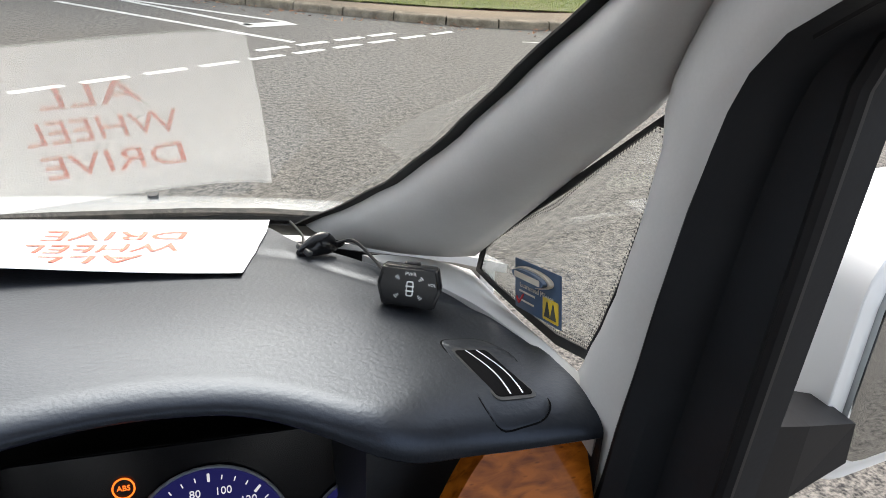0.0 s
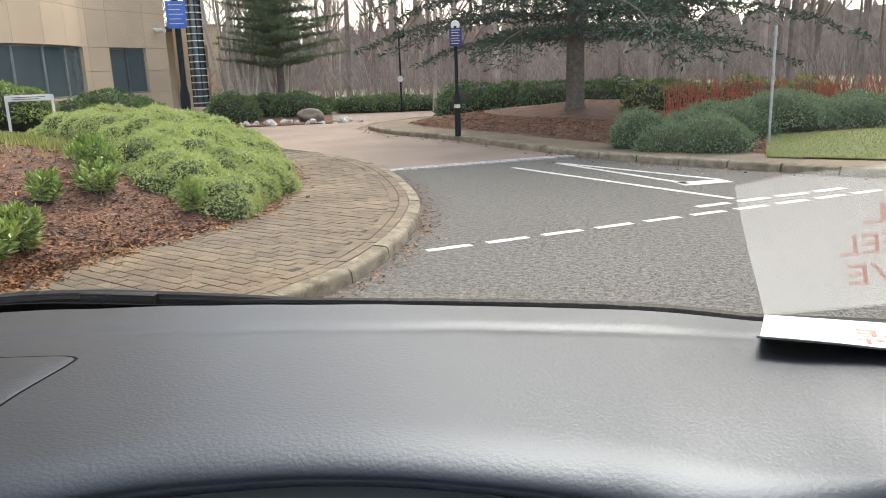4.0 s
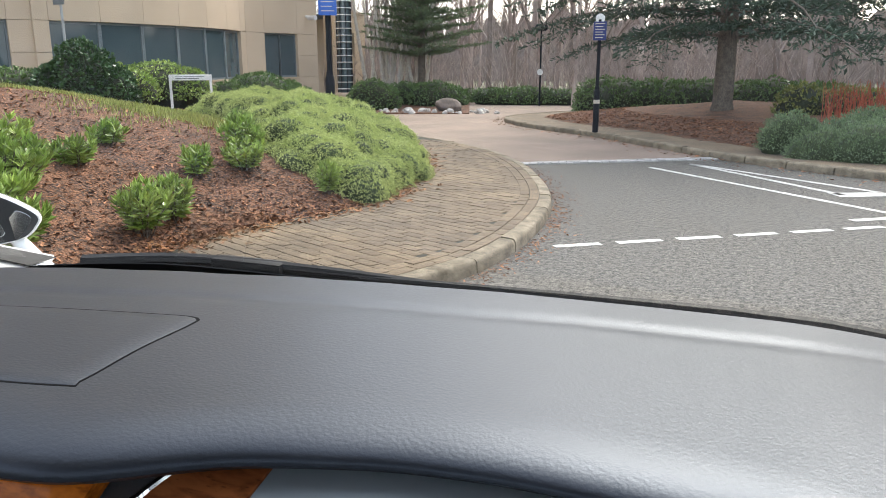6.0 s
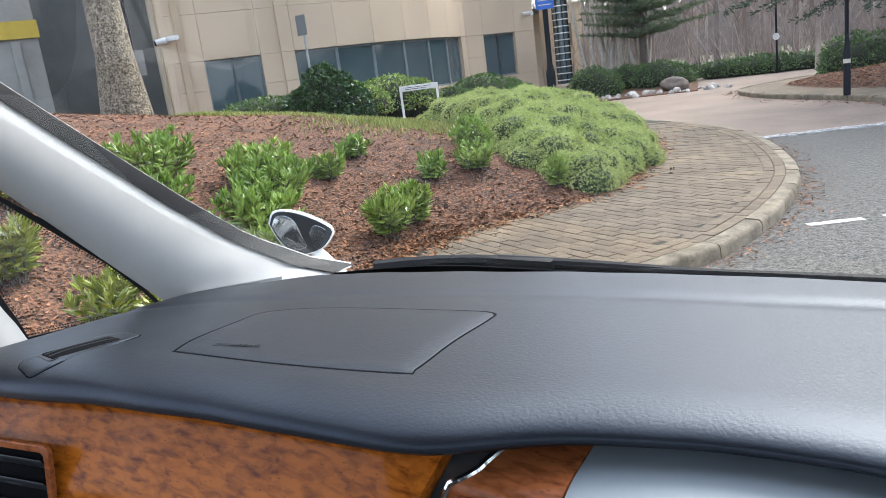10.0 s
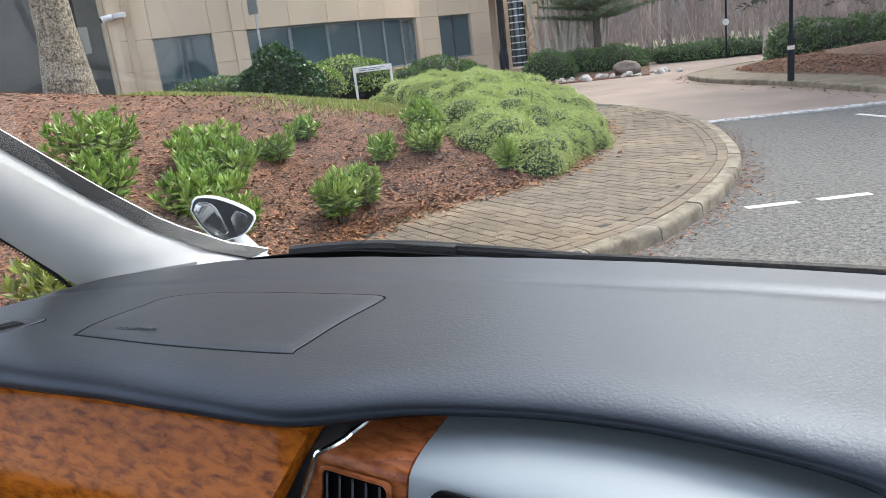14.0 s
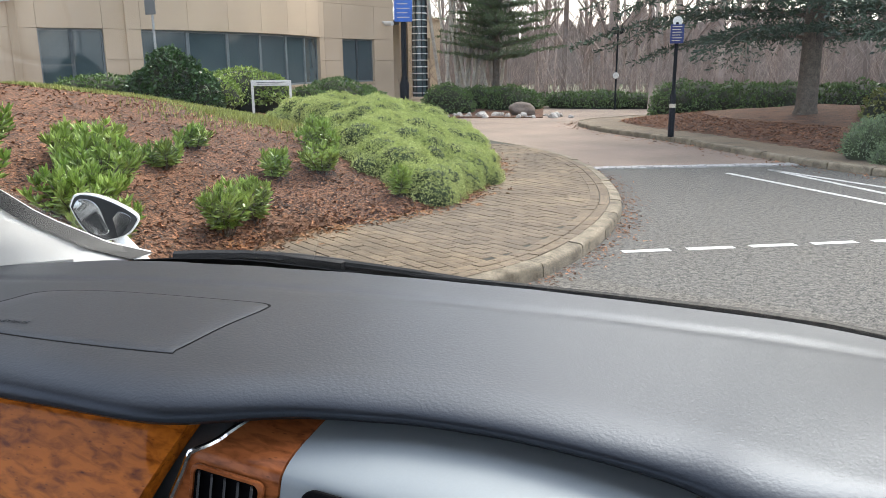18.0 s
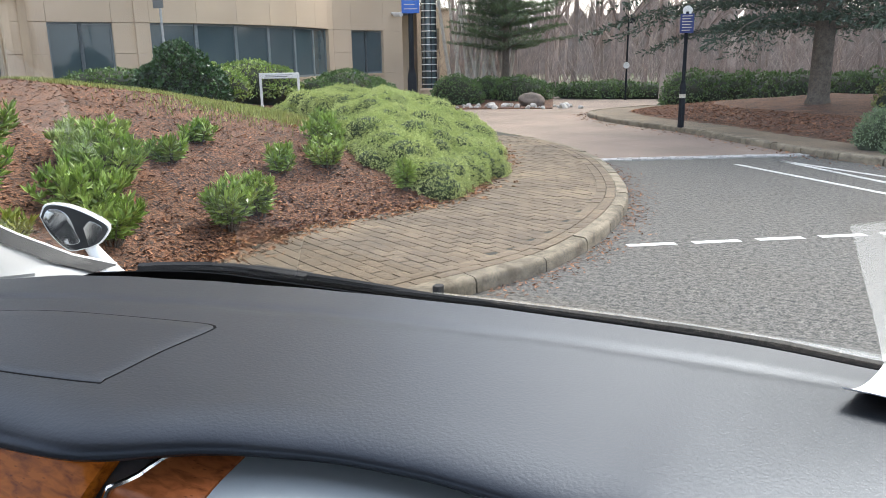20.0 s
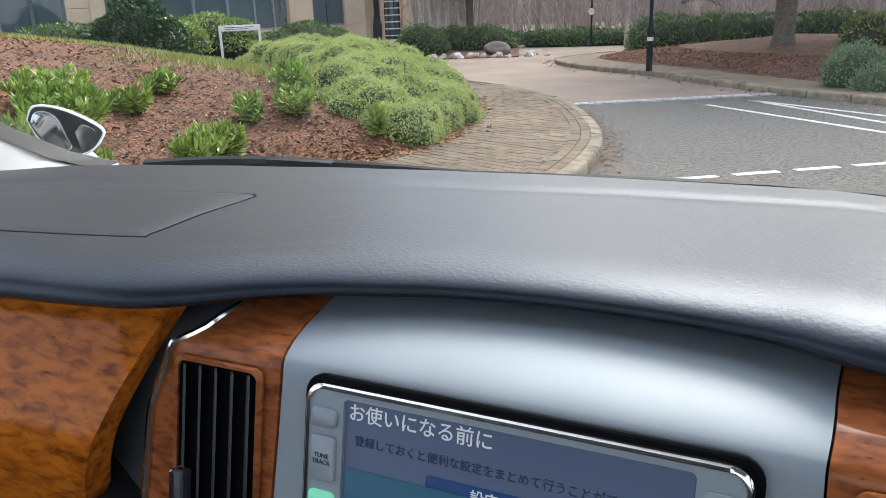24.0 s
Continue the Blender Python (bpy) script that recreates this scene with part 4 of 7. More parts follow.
# bonnet, cowl, wipers
def bonnet_z(x, y):
    return 1.1545 - 0.26 * (y - 0.97) - 0.55 * max(0, y - 1.25) ** 2 - 0.055 * x * x - 0.5 * max(0, abs(x) - 0.7) ** 2
bn = [[(-0.86 + 1.72 * j / 30, 0.965 - 0.12 * (-0.86 + 1.72 * j / 30) ** 2 + 0.75 * i / 20, 0) for j in range(31)] for i in range(21)]
bn = [[(x, y, bonnet_z(x, y)) for x, y, _ in r] for r in bn]
bonnet = carpart("bonnet", solid_bm(bn, [[(x, y, z - 0.01) for x, y, z in r] for r in bn]), M_CAR, None, "glossy white bonnet")
for xx in (-0.43, 0.43):
    carpart("washer_jet", rounded_plate_bm(0.018, 0.022, 0.007, 0.016, pose(xx, 1.33, bonnet_z(xx, 1.33) - 0.002)), M_BLACKRUB, bonnet, "small black washer jet")
for sx in (-1, 1):
    carpart("body_side", box_bm(min(sx * 0.85, sx * 0.89), -1.7, 0.28, max(sx * 0.85, sx * 0.89), 0.90, 1.03, 0.015), M_CAR, None, "white body side")
    wing = [[(sx * 0.865, 0.91 + 0.72 * i / 12, 0.28), (sx * 0.875, 0.91 + 0.72 * i / 12, 0.6), (sx * 0.862, 0.91 + 0.72 * i / 12, bonnet_z(0.86, 0.91 + 0.72 * i / 12) - 0.012)] for i in range(13)]
    carpart("front_wing", solid_bm(wing, [[(x - sx * 0.02, y, z) for x, y, z in r] for r in wing]), M_CAR, None, "white front wing")
    for yy in (-1.3, 1.25):
        wl_ = carpart("tyre", tube_bm([(sx * 0.68, yy, 0.33), (sx * 0.87, yy, 0.33)], 0.33, 32), M_BLACKRUB, None, "black tyre")
        carpart("wheel_rim", tube_bm([(sx * 0.86, yy, 0.33), (sx * 0.88, yy, 0.33)], 0.2, 24), M_SILVER, wl_, "silver rim")
# unseen boxes added to keep bright reflections out of the windscreen's corners
for sx in (-1, 1):
    carpart("inner_scuttle", box_bm(min(sx * 0.60, sx * 0.848), 0.60, 1.075, max(sx * 0.60, sx * 0.848), 0.90, 1.095, 0.004), M_BLACKRUB, None, "added unseen dark box blocking light under the windscreen's corner")
cw = []
for j in range(41):
    x = -0.80 + 1.6 * j / 40
    yb = glass_y(x, 1.155)
    cw.append([(x, yb - 0.01, 1.161 - 0.03 * x * x), (x, yb + 0.03, 1.150 - 0.03 * x * x), (x, 1.0 - 0.12 * x * x, 1.110 - 0.05 * x * x)])
carpart("cowl", solid_bm(cw, [[(x, y, z - 0.012) for x, y, z in r] for r in cw]), M_BLACKRUB, None, "black cowl at the foot of the windscreen")
bs = []
for j in range(41):
    x = -0.78 + 1.56 * j / 40
    bs.append([(x, glass_y(x, 1.193) - 0.004, 1.191), (x, glass_y(x, 1.166) - 0.004, 1.166)])
carpart("glass_band", solid_bm(bs, [[(x, y - 0.001, z - 0.001) for x, y, z in r] for r in bs]), M_BLACKRUB, None, "black band along the foot of the glass")
def wiper(x0, x1, zz):
    w = tube_bm([(x0 + (x1 - x0) * k / 12, glass_y(x0 + (x1 - x0) * k / 12, zz) + 0.018, zz + 0.005 * math.sin(math.pi * k / 12)) for k in range(13)], [0.011 - 0.007 * k / 12 for k in range(13)], 8)
    arm = carpart("wiper_arm", w, M_BLACKRUB, None, "black wiper arm")
    carpart("wiper_blade", tube_bm([(x0 + 0.25 * (x1 - x0) + (x1 - x0) * 0.85 * k / 12, glass_y(x0 + 0.25 * (x1 - x0) + (x1 - x0) * 0.85 * k / 12, zz) + 0.030, zz - 0.008) for k in range(13)], 0.006, 6), M_BLACKRUB, arm, "rubber wiper blade")
    carpart("wiper_pivot", tube_bm([(x0, glass_y(x0, zz) + 0.03, zz - 0.03), (x0, glass_y(x0, zz) + 0.016, zz - 0.004)], 0.012, 14), M_BLACKRUB, arm, "wiper pivot cap")
wiper(-0.66, -0.12, 1.184)
carpart("wiper_hub", box_bm(-0.50, glass_y(-0.44, 1.185) + 0.006, 1.170, -0.40, glass_y(-0.44, 1.185) + 0.03, 1.196, 0.006), M_BLACKRUB, None, "black wiper linkage")
wiper(0.66, -0.30, 1.187)

# door mirror, driver's side, and its arm
dm = carpart("door_mirror", rounded_plate_bm(0.30, 0.225, 0.05, 0.11, frame_on((1.085, 0.475, 1.245), (1, 0.15, 0), (0, 0, 1)) @ pose(0, 0, -0.055)), M_CAR, None, "white door mirror housing")
carpart("mirror_pane", rounded_plate_bm(0.26, 0.185, 0.04, 0.006, frame_on((1.085, 0.475, 1.245), (1, 0.15, 0), (0, 0, 1)) @ pose(0.0, 0, 0.055)), M_MIRROR, dm, "mirror glass")
carpart("mirror_arm", solid_bm([[(0.83, 0.420, 1.165), (0.83, 0.405, 1.250)], [(0.89, 0.425, 1.170), (0.89, 0.410, 1.236)], [(0.95, 0.425, 1.178), (0.95, 0.415, 1.216)]], [[(0.83, 0.355, 1.165), (0.83, 0.355, 1.250)], [(0.89, 0.362, 1.172), (0.89, 0.362, 1.236)], [(0.952, 0.375, 1.182), (0.952, 0.378, 1.216)]]), M_BLACKRUB, dm, "black mirror arm", False)
# auxiliary mirror on the passenger-side wing
AM = frame_on((-0.872, 0.92, 1.218), (0.76, 0.62, -0.25), (0.15, 0.1, 1))
def oval(w, h, t, m, seg=28):
    return stacked([(w * math.cos(a) * (1 + 0.15 * math.sin(a)), h * math.sin(a)) for a in [2 * math.pi * k / seg for k in range(seg)]], ((0.55, -t), (0.9, -t * 0.6), (1.0, 0), (0.97, 0.004)), m)
def stacked(loop, layers, m):
    """A body of one outline drawn at several sizes and depths, closed at both ends."""
    bm = bmesh.new()
    cx_, cy_ = sum(p[0] for p in loop) / len(loop), sum(p[1] for p in loop) / len(loop)
    rings = [[bm.verts.new(m @ Vector((cx_ + (x - cx_) * k, cy_ + (y - cy_) * k, z))) for x, y in loop] for k, z in layers]
    for a, b in zip(rings, rings[1:]):
        for k in range(len(loop)):
            q = (k + 1) % len(loop)
            bm.faces.new((a[k], a[q], b[q], b[k]))
    bm.faces.new(rings[0][::-1])
    bm.faces.new(rings[-1])
    return bm
PEAR = smooth_loop([(-0.0574, 0.005), (-0.0526, 0.0242), (-0.037, 0.0304), (-0.0096, 0.0296), (0.0247, 0.0208), (0.05, 0.0085), (0.0489, -0.0059), (0.0409, -0.0216), (0.0294, -0.0316), (0.0146, -0.0385), (-0.002, -0.0445), (-0.0178, -0.0385), (-0.0399, -0.0194)], 52)
WIDE = smooth_loop([(-0.0503, 0.0018), (-0.0452, 0.0181), (-0.0292, 0.0218), (-0.0133, 0.0135), (0.0002, -0.0087), (0.0085, -0.0256), (-0.0108, -0.0329), (-0.0302, -0.0207)], 40)
SMALL = smooth_loop([(0.0104, -0.0006), (0.0187, 0.0119), (0.036, 0.0074), (0.0385, -0.0015), (0.0299, -0.0236), (0.0237, -0.0305), (0.0161, -0.0136)], 36)
aux = carpart("wing_mirror", stacked(PEAR, ((0.4, -0.048), (0.75, -0.040), (0.93, -0.022), (1.0, 0.0), (0.97, 0.004)), AM), M_CAR, None, "white pear-shaped mirror on the wing")
carpart("mirror_face", stacked(PEAR, ((0.93, 0.0), (0.93, 0.0045), (0.91, 0.0052)), AM), M_DASHLOW, aux, "dark grey mirror surround")
for lp, nm in ((WIDE, "wide mirror glass"), (SMALL, "small inner mirror glass")):
    carpart("mirror_pane", stacked(lp, ((1.0, 0.003), (1.0, 0.0058), (0.97, 0.0064)), AM), M_CONVEX, aux, nm)
carpart("mirror_stem", tube_bm([AM @ Vector((0.018, -0.030, -0.012)), (-0.848, 0.938, 1.160), (-0.80, 0.96, 1.09), (-0.79, 0.97, 1.03)], [0.010, 0.013, 0.02, 0.028], 12), M_CAR, aux, "white stem")

# ---- loose things on the dashboard ----
paper = thing("paper_sign", "white sheet lettered ALL WHEEL DRIVE lying on the dashboard", "sign")
C4 = [Vector((0.227, 0.697, 1.247)), Vector((0.535, 0.653, 1.240)), Vector((0.575, 0.814, 1.219)), Vector((0.270, 0.870, 1.214))]
def sheet(u, v):
    """A point of the sheet: its front edge curls up off the pad."""
    p = C4[0].lerp(C4[1], u).lerp(C4[3].lerp(C4[2], u), v)
    z = p.z - 0.012 * math.sin(math.pi * v) ** 0.8 + 0.002 * (1 - v) * math.sin(5 * u + 0.5)
    return Vector((p.x, p.y, max(z, dash_top(p.x, p.y) + 0.002)))
sh = [[sheet(i / 20, j / 20) for j in range(21)] for i in range(21)]
part("sheet", solid_bm(sh, [[p - Vector((0, 0, 0.0006)) for p in r] for r in sh]), M_PAPER, paper, "white paper")
for word, v, wd in (("ALL", 0.33, 0.36), ("WHEEL", 0.55, 0.56), ("DRIVE", 0.77, 0.52)):
    ob = text_part("lettering", word, 0.056, pose(0, 0, 0), M_REDMARK, paper, "orange-red capital letters", 0.0)
    xs = [q.co.x for q in ob.data.vertices]
    ys = [q.co.y for q in ob.data.vertices]
    x0, x1, y0, y1 = min(xs), max(xs), min(ys), max(ys)
    bm = bmesh.new()
    bm.from_mesh(ob.data)
    bmesh.ops.triangulate(bm, faces=bm.faces)
    bmesh.ops.subdivide_edges(bm, edges=bm.edges, cuts=1)
    for q in bm.verts:
        a, b = (q.co.x - x0) / (x1 - x0) - 0.5, (q.co.y - y0) / (y1 - y0) - 0.5
        q.co = sheet(0.53 - a * wd * 0.84, v - b * 0.145) + Vector((0, 0, 0.0009))
    bm.to_mesh(ob.data)
    bm.free()

box = thing("parking_sensor_display", "black parking sensor display with pale markings on the dashboard", "sensor display")
BM_ = frame_on((0.668, 0.588, dash_top(0.668, 0.588) + 0.019), (0.90, -0.42, 0), (0.12, 0.25, 1))
def octo(w, h, t, m):
    bm = bmesh.new()
    o = [(-w / 2, 0), (-w * 0.42, h / 2), (w * 0.42, h / 2), (w / 2, 0), (w * 0.40, -h / 2), (-w * 0.40, -h / 2)]
    r = [[bm.verts.new(m @ Vector((x * s, y * s, z))) for x, y in o] for s, z in ((0.75, -t), (0.98, -t * 0.4), (1.0, 0), (0.93, 0.003))]
    for a, b in zip(r, r[1:]):
        for k in range(6):
            bm.faces.new((a[k], a[(k + 1) % 6], b[(k + 1) % 6], b[k]))
    bm.faces.new(r[0][::-1])
    bm.faces.new(r[-1])
    bmesh.ops.bevel(bm, geom=bm.edges[:], offset=0.0014, segments=2, affect="EDGES")
    return bm
part("case", octo(0.056, 0.036, 0.032, BM_), M_GLOSSBLACK, box, "black plastic case")
part("top_button", rounded_plate_bm(0.014, 0.008, 0.002, 0.003, BM_ @ pose(0, 0.0165, -0.012, -90, 0, 0)), M_GLOSSBLACK, box)
part("car_symbol", rounded_plate_bm(0.006, 0.013, 0.0015, 0.0006, BM_ @ pose(0.001, -0.001, 0.003), hole=(0.0042, 0.011, 0.001)), M_WHITE, box, "pale car symbol")
for yy in (-0.003, 0.001):
    part("car_symbol_bar", rounded_plate_bm(0.0075, 0.0012, 0.0003, 0.0007, BM_ @ pose(0.001, yy, 0.003), 1), M_WHITE, box)
text_part("marking", "PWR", 0.0045, BM_ @ pose(0.001, 0.0115, 0.0033), M_WHITE, box)
text_part("marking", "VOL", 0.0035, BM_ @ pose(0.0195, 0.004, 0.0033), M_WHITE, box)
for a, b in ((-1, 1), (1, 1), (-1, -1), (1, -1)):
    for k in range(3):
        part("arc_mark", rounded_plate_bm(0.0016 + 0.001 * k, 0.0007, 0.0002, 0.0006, BM_ @ pose(a * (0.0085 + 0.0012 * k), b * (0.0065 + 0.0011 * k), 0.003, 0, 0, -a * b * 45), 1), M_WHITE, box)
sen = thing("dash_sensor", "small black teardrop sensor lying on the dashboard", "sensor")
sz = dash_top(0.612, 0.725)
def teardrop(c, l, w, h, ang):
    bm = bmesh.new()
    m = pose(*c, 0, 0, ang)
    rows_ = []
    for i in range(13):
        t = i / 12
        s = math.sin(math.pi * min(1, 0.1 + t * 0.86)) ** 0.6 * (0.45 + 0.55 * t)
        rows_.append([m @ Vector((-l / 2 + l * t, s * w / 2 * math.cos(a), max(0, s * h * math.sin(a)))) for a in [math.pi * k / 12 for k in range(13)]])
    return solid_bm(rows_, [[Vector((p.x, p.y, c[2])) for p in r] for r in rows_])
part("shell", teardrop((0.612, 0.725, sz), 0.042, 0.030, 0.026, 20), M_GLOSSBLACK, sen, "glossy black shell")
part("lens_band", rounded_plate_bm(0.006, 0.026, 0.002, 0.004, pose(0.600, 0.720, sz + 0.004, 0, -60, 20)), M_DASHLOW, sen)
cable = thing("sensor_cable", "thin black cable between the sensor and the display", "cable")
part("wire", tube_bm(curve_pts([(0.632, 0.728, sz + 0.006), (0.648, 0.722, sz + 0.010), (0.662, 0.69, dash_top(0.66, 0.69) + 0.004), (0.664, 0.65, dash_top(0.66, 0.65) + 0.004), (0.660, 0.612, dash_top(0.66, 0.61) + 0.012)], 24), 0.0016, 6), M_BLACKRUB, cable, "black wire")
cable2 = thing("loose_cable", "thin dark cable behind the paper on the dashboard", "cable")
part("wire", tube_bm(curve_pts([(0.60, 0.735, sz + 0.003), (0.604, 0.775, dash_top(0.604, 0.775) + 0.002), (0.598, 0.825, dash_top(0.598, 0.825) + 0.002)], 12), 0.0013, 6), M_BLACKRUB, cable2)

stk = thing("window_sticker", "blue, white and yellow dealer sticker inside the quarter window", "sticker")
ST = [Vector((0.786, 0.637, 1.242)), Vector((0.786, 0.544, 1.268)), Vector((0.786, 0.624, 1.197))]   # its corners on the sloping pane
sx_, sy_ = (ST[1] - ST[0]) / 0.082, (ST[0] - ST[2]) / 0.050
so_ = ST[0] + (ST[1] - ST[0]) / 2 + (ST[2] - ST[0]) / 2
SM = Matrix(((sx_.x, sy_.x, -1, so_.x), (sx_.y, sy_.y, 0, so_.y), (sx_.z, sy_.z, 0, so_.z), (0, 0, 0, 1)))
part("label_sheet", rounded_plate_bm(0.082, 0.050, 0.001, 0.0006, SM, 2), M_STKBLUE, stk, "dark blue label")
part("emblem", oval(0.032, 0.0085, 0.0003, SM @ pose(-0.002, 0.013, 0.001)), M_STKPALE, stk, "pale oval emblem")
part("emblem_field", oval(0.029, 0.0068, 0.0003, SM @ pose(-0.002, 0.013, 0.0056)), M_STKBLUE, stk)
part("emblem_bar", rounded_plate_bm(0.046, 0.006, 0.001, 0.0004, SM @ pose(-0.002, 0.0135, 0.0096), 1), M_STKPALE, stk)
text_part("label_text", "Guaranteed Mileage", 0.0075, SM @ pose(-0.001, 0.000, 0.0010), M_STKPALE, stk, "", 0.0001)
for k, w_ in enumerate((0.03, 0.026)):
    part("label_bar", rounded_plate_bm(w_, 0.002, 0.0004, 0.0004, SM @ pose(-0.018, -0.0065 - 0.009 * k, 0.0006), 1), M_STKPALE, stk)
part("tick_mark", tube_bm([SM @ Vector((-0.037, -0.014, 0.001)), SM @ Vector((-0.033, -0.019, 0.001)), SM @ Vector((-0.024, -0.009, 0.001))], 0.0012, 5), M_SIGNRED, stk, "red tick")
part("yellow_badge", rounded_plate_bm(0.026, 0.021, 0.001, 0.0005, SM @ pose(0.024, -0.0115, 0.0006), 1), M_STKYEL, stk, "yellow square badge")
for xx in (-0.005, 0.005):
    part("badge_mark", solid_bm([[SM @ Vector((0.024 + xx - 0.005, -0.019, 0.0014)), SM @ Vector((0.024 + xx - 0.0005, -0.004, 0.0014))], [SM @ Vector((0.024 + xx + 0.005, -0.019, 0.0014)), SM @ Vector((0.024 + xx + 0.0005, -0.004, 0.0014))]], [[SM @ Vector((0.024 + xx - 0.005, -0.019, 0.001)), SM @ Vector((0.024 + xx - 0.0005, -0.004, 0.001))], [SM @ Vector((0.024 + xx + 0.005, -0.019, 0.001)), SM @ Vector((0.024 + xx + 0.0005, -0.004, 0.001))]]), M_DARKMARK, stk, "", False)

# the driver's side, set in place
for t_ in (cluster, paper, box, sen, cable, cable2, stk):
    t_.matrix_basis = DRV @ t_.matrix_basis
bpy.context.view_layer.update()
for ob in [*dashboard.children_recursive, *[o for o in car.children_recursive if min(v.co.z for v in o.data.vertices) > 0.9]]:
    drawn_in(ob)
for ob in [o for o in car.children_recursive if min(v.co.z for v in o.data.vertices) <= 0.9]:
    for v in ob.data.vertices:
        if v.co.x > 0.13:
            v.co.x = 0.13 + (v.co.x - 0.13) * 0.865

# ---- pavements, kerbs, planting beds ----
rnd = random.Random(7)
def near_line(line, x, y):
    """Distance from a line, and the side: positive to its left."""
    best, sgn = 1e9, 1
    for a, b in zip(line, line[1:]):
        dx, dy = b.x - a.x, b.y - a.y
        L = dx * dx + dy * dy
        t = max(0, min(1, ((x - a.x) * dx + (y - a.y) * dy) / L))
        d = math.hypot(x - a.x - t * dx, y - a.y - t * dy)
        if d < best:
            best, sgn = d, 1 if dx * (y - a.y) - dy * (x - a.x) > 0 else -1
    return best * sgn


LINE_BED = BED_NEAR[::3]
def bed_z(x, y):
    d = max(0.0, near_line(LINE_BED, x, y))
    u = min(1.0, d / 5.2)
    H = max(0.55, min(1.45, 1.45 - 0.14 * (y - 4.0)))
    return 0.10 + H * (1 - (1 - u) ** 1.7) + 0.02 * noise.noise((x * 1.3, y * 1.3, 0))


# kerb stones
def kerb(line, name, label, first=0, last=None):
    k = tagged(new(name), label, "kerb", kind="structure")
    inner = offset(line, 0.125)
    bed = bmesh.new()
    seg = 0
    acc = 0.0
    start = 0
    for i in range(1, len(line)):
        acc += (line[i] - line[i - 1]).length
        if acc > 0.55 or i == len(line) - 1:
            f, b = [], []
            for q in range(start, i + 1):
                p, r = line[q], inner[q]
                e = 0.004
                if q == start:
                    p, r = p.lerp(line[q + 1], 0.03), r.lerp(inner[q + 1], 0.03)
                if q == i:
                    p, r = p.lerp(line[q - 1], 0.03), r.lerp(inner[q - 1], 0.03)
                o = (p - r).normalized()
                dz = 0.004 * math.sin(seg * 2.3)
                f.append([Vector((p.x, p.y, -0.02)), Vector((p.x, p.y, 0.068 + dz)) - o * 0.004, Vector((p.x, p.y, 0.090 + dz)) - o * 0.012, Vector((p.x, p.y, 0.101 + dz)) - o * 0.028, Vector((r.x, r.y, 0.108 + dz))])
                b.append([Vector((r.x, r.y, -0.02)), Vector((r.x, r.y, 0.03)), Vector((r.x, r.y, 0.05)), Vector((r.x, r.y, 0.07)), Vector((r.x, r.y, 0.09))])
            part("kerb_stone", solid_bm(f, b), M_KERB, k)
            start, acc, seg = i, 0.0, seg + 1
    return k


kerb(KERB_NEAR, "kerb_1", "worn concrete kerb stones round the brick footway")
kerb(KERB_FAR, "kerb_2", "concrete kerb stones round the planted island")


def strip(name, a, b, za, zb, material, label, category, n=8, fz=None):
    rows_ = []
    for p, q in zip(a, b):
        rows_.append([(p.x + (q.x - p.x) * t / n, p.y + (q.y - p.y) * t / n, (za + (zb - za) * t / n) if fz is None else fz(p.x + (q.x - p.x) * t / n, p.y + (q.y - p.y) * t / n)) for t in range(n + 1)])
    return tagged(part(name, grid_bm(rows_), material), label, category, kind="structure")


KN_IN = offset(KERB_NEAR, 0.125)
pave_near = strip("pavement", KN_IN, BED_NEAR, 0.1035, 0.1035, M_JOINT, "brick-paved footway with mossy sand joints", "pavement")
# mulch bed behind the footway
bed_rows = []
for i in range(0, 120, 1):
    p = BED_NEAR[i]
    q = Vector((-15.5, -9 + 33 * (i / 119) ** 1.1, 0))
    bed_rows.append([(p.x + (q.x - p.x) * (j / 36) ** 1.4, p.y + (q.y - p.y) * (j / 36) ** 1.4) for j in range(37)])
bed_rows = [[(x, y, bed_z(x, y)) for x, y in r] for r in bed_rows]
tagged(part("ground_bed", grid_bm(bed_rows), M_MULCH), "sloping planting bed covered in brown bark mulch", "planting bed", kind="structure")

# the island across the road
KF_IN = offset(KERB_FAR, 0.125)
LINE_FAR = KERB_FAR[::3]
WALK_FAR = offset(KERB_FAR, 1.05)
def isl_z(x, y):
    d = max(0.0, near_line(LINE_FAR, x, y))
    return 0.10 + 0.42 * min(1, max(0, d - 1.0) / 3.5) ** 0.8 + 0.02 * noise.noise((x, y, 3))
strip("pavement_island", KF_IN, WALK_FAR, 0.100, 0.100, M_PAVER, "tan paved footway round the island", "pavement", 4)
SPINE = curve_pts([(3.6, 29, 0), (1.0, 25, 0), (-1.6, 21, 0), (-2.6, 18.8, 0), (-1.0, 16.9, 0), (1.6, 14.6, 0), (4.2, 13.0, 0), (6.6, 11.9, 0), (7.4, 11.9, 0), (6.2, 13.6, 0), (4.6, 17, 0), (4.4, 29, 0)], 160)
gx, gy_ = [-6.2 + 0.3 * i for i in range(56)], [9.2 + 0.3 * j for j in range(74)]
isl_v, isl_f = [], []
for gx_ in gx:
    for q in gy_:
        d_ = near_line(LINE_FAR, gx_, q)
        isl_v.append((gx_, q, isl_z(gx_, q) - (0.03 if d_ < 1.0 else 0.0)) if d_ > 0.3 else None)
isl_i, isl_k = [], {}
for k, p in enumerate(isl_v):
    if p:
        isl_k[k] = len(isl_i)
        isl_i.append(p)
for i in range(55):
    for j in range(73):
        q = (i * 74 + j, (i + 1) * 74 + j, (i + 1) * 74 + j + 1, i * 74 + j + 1)
        if all(k in isl_k for k in q):
            isl_f.append(tuple(isl_k[k] for k in q))
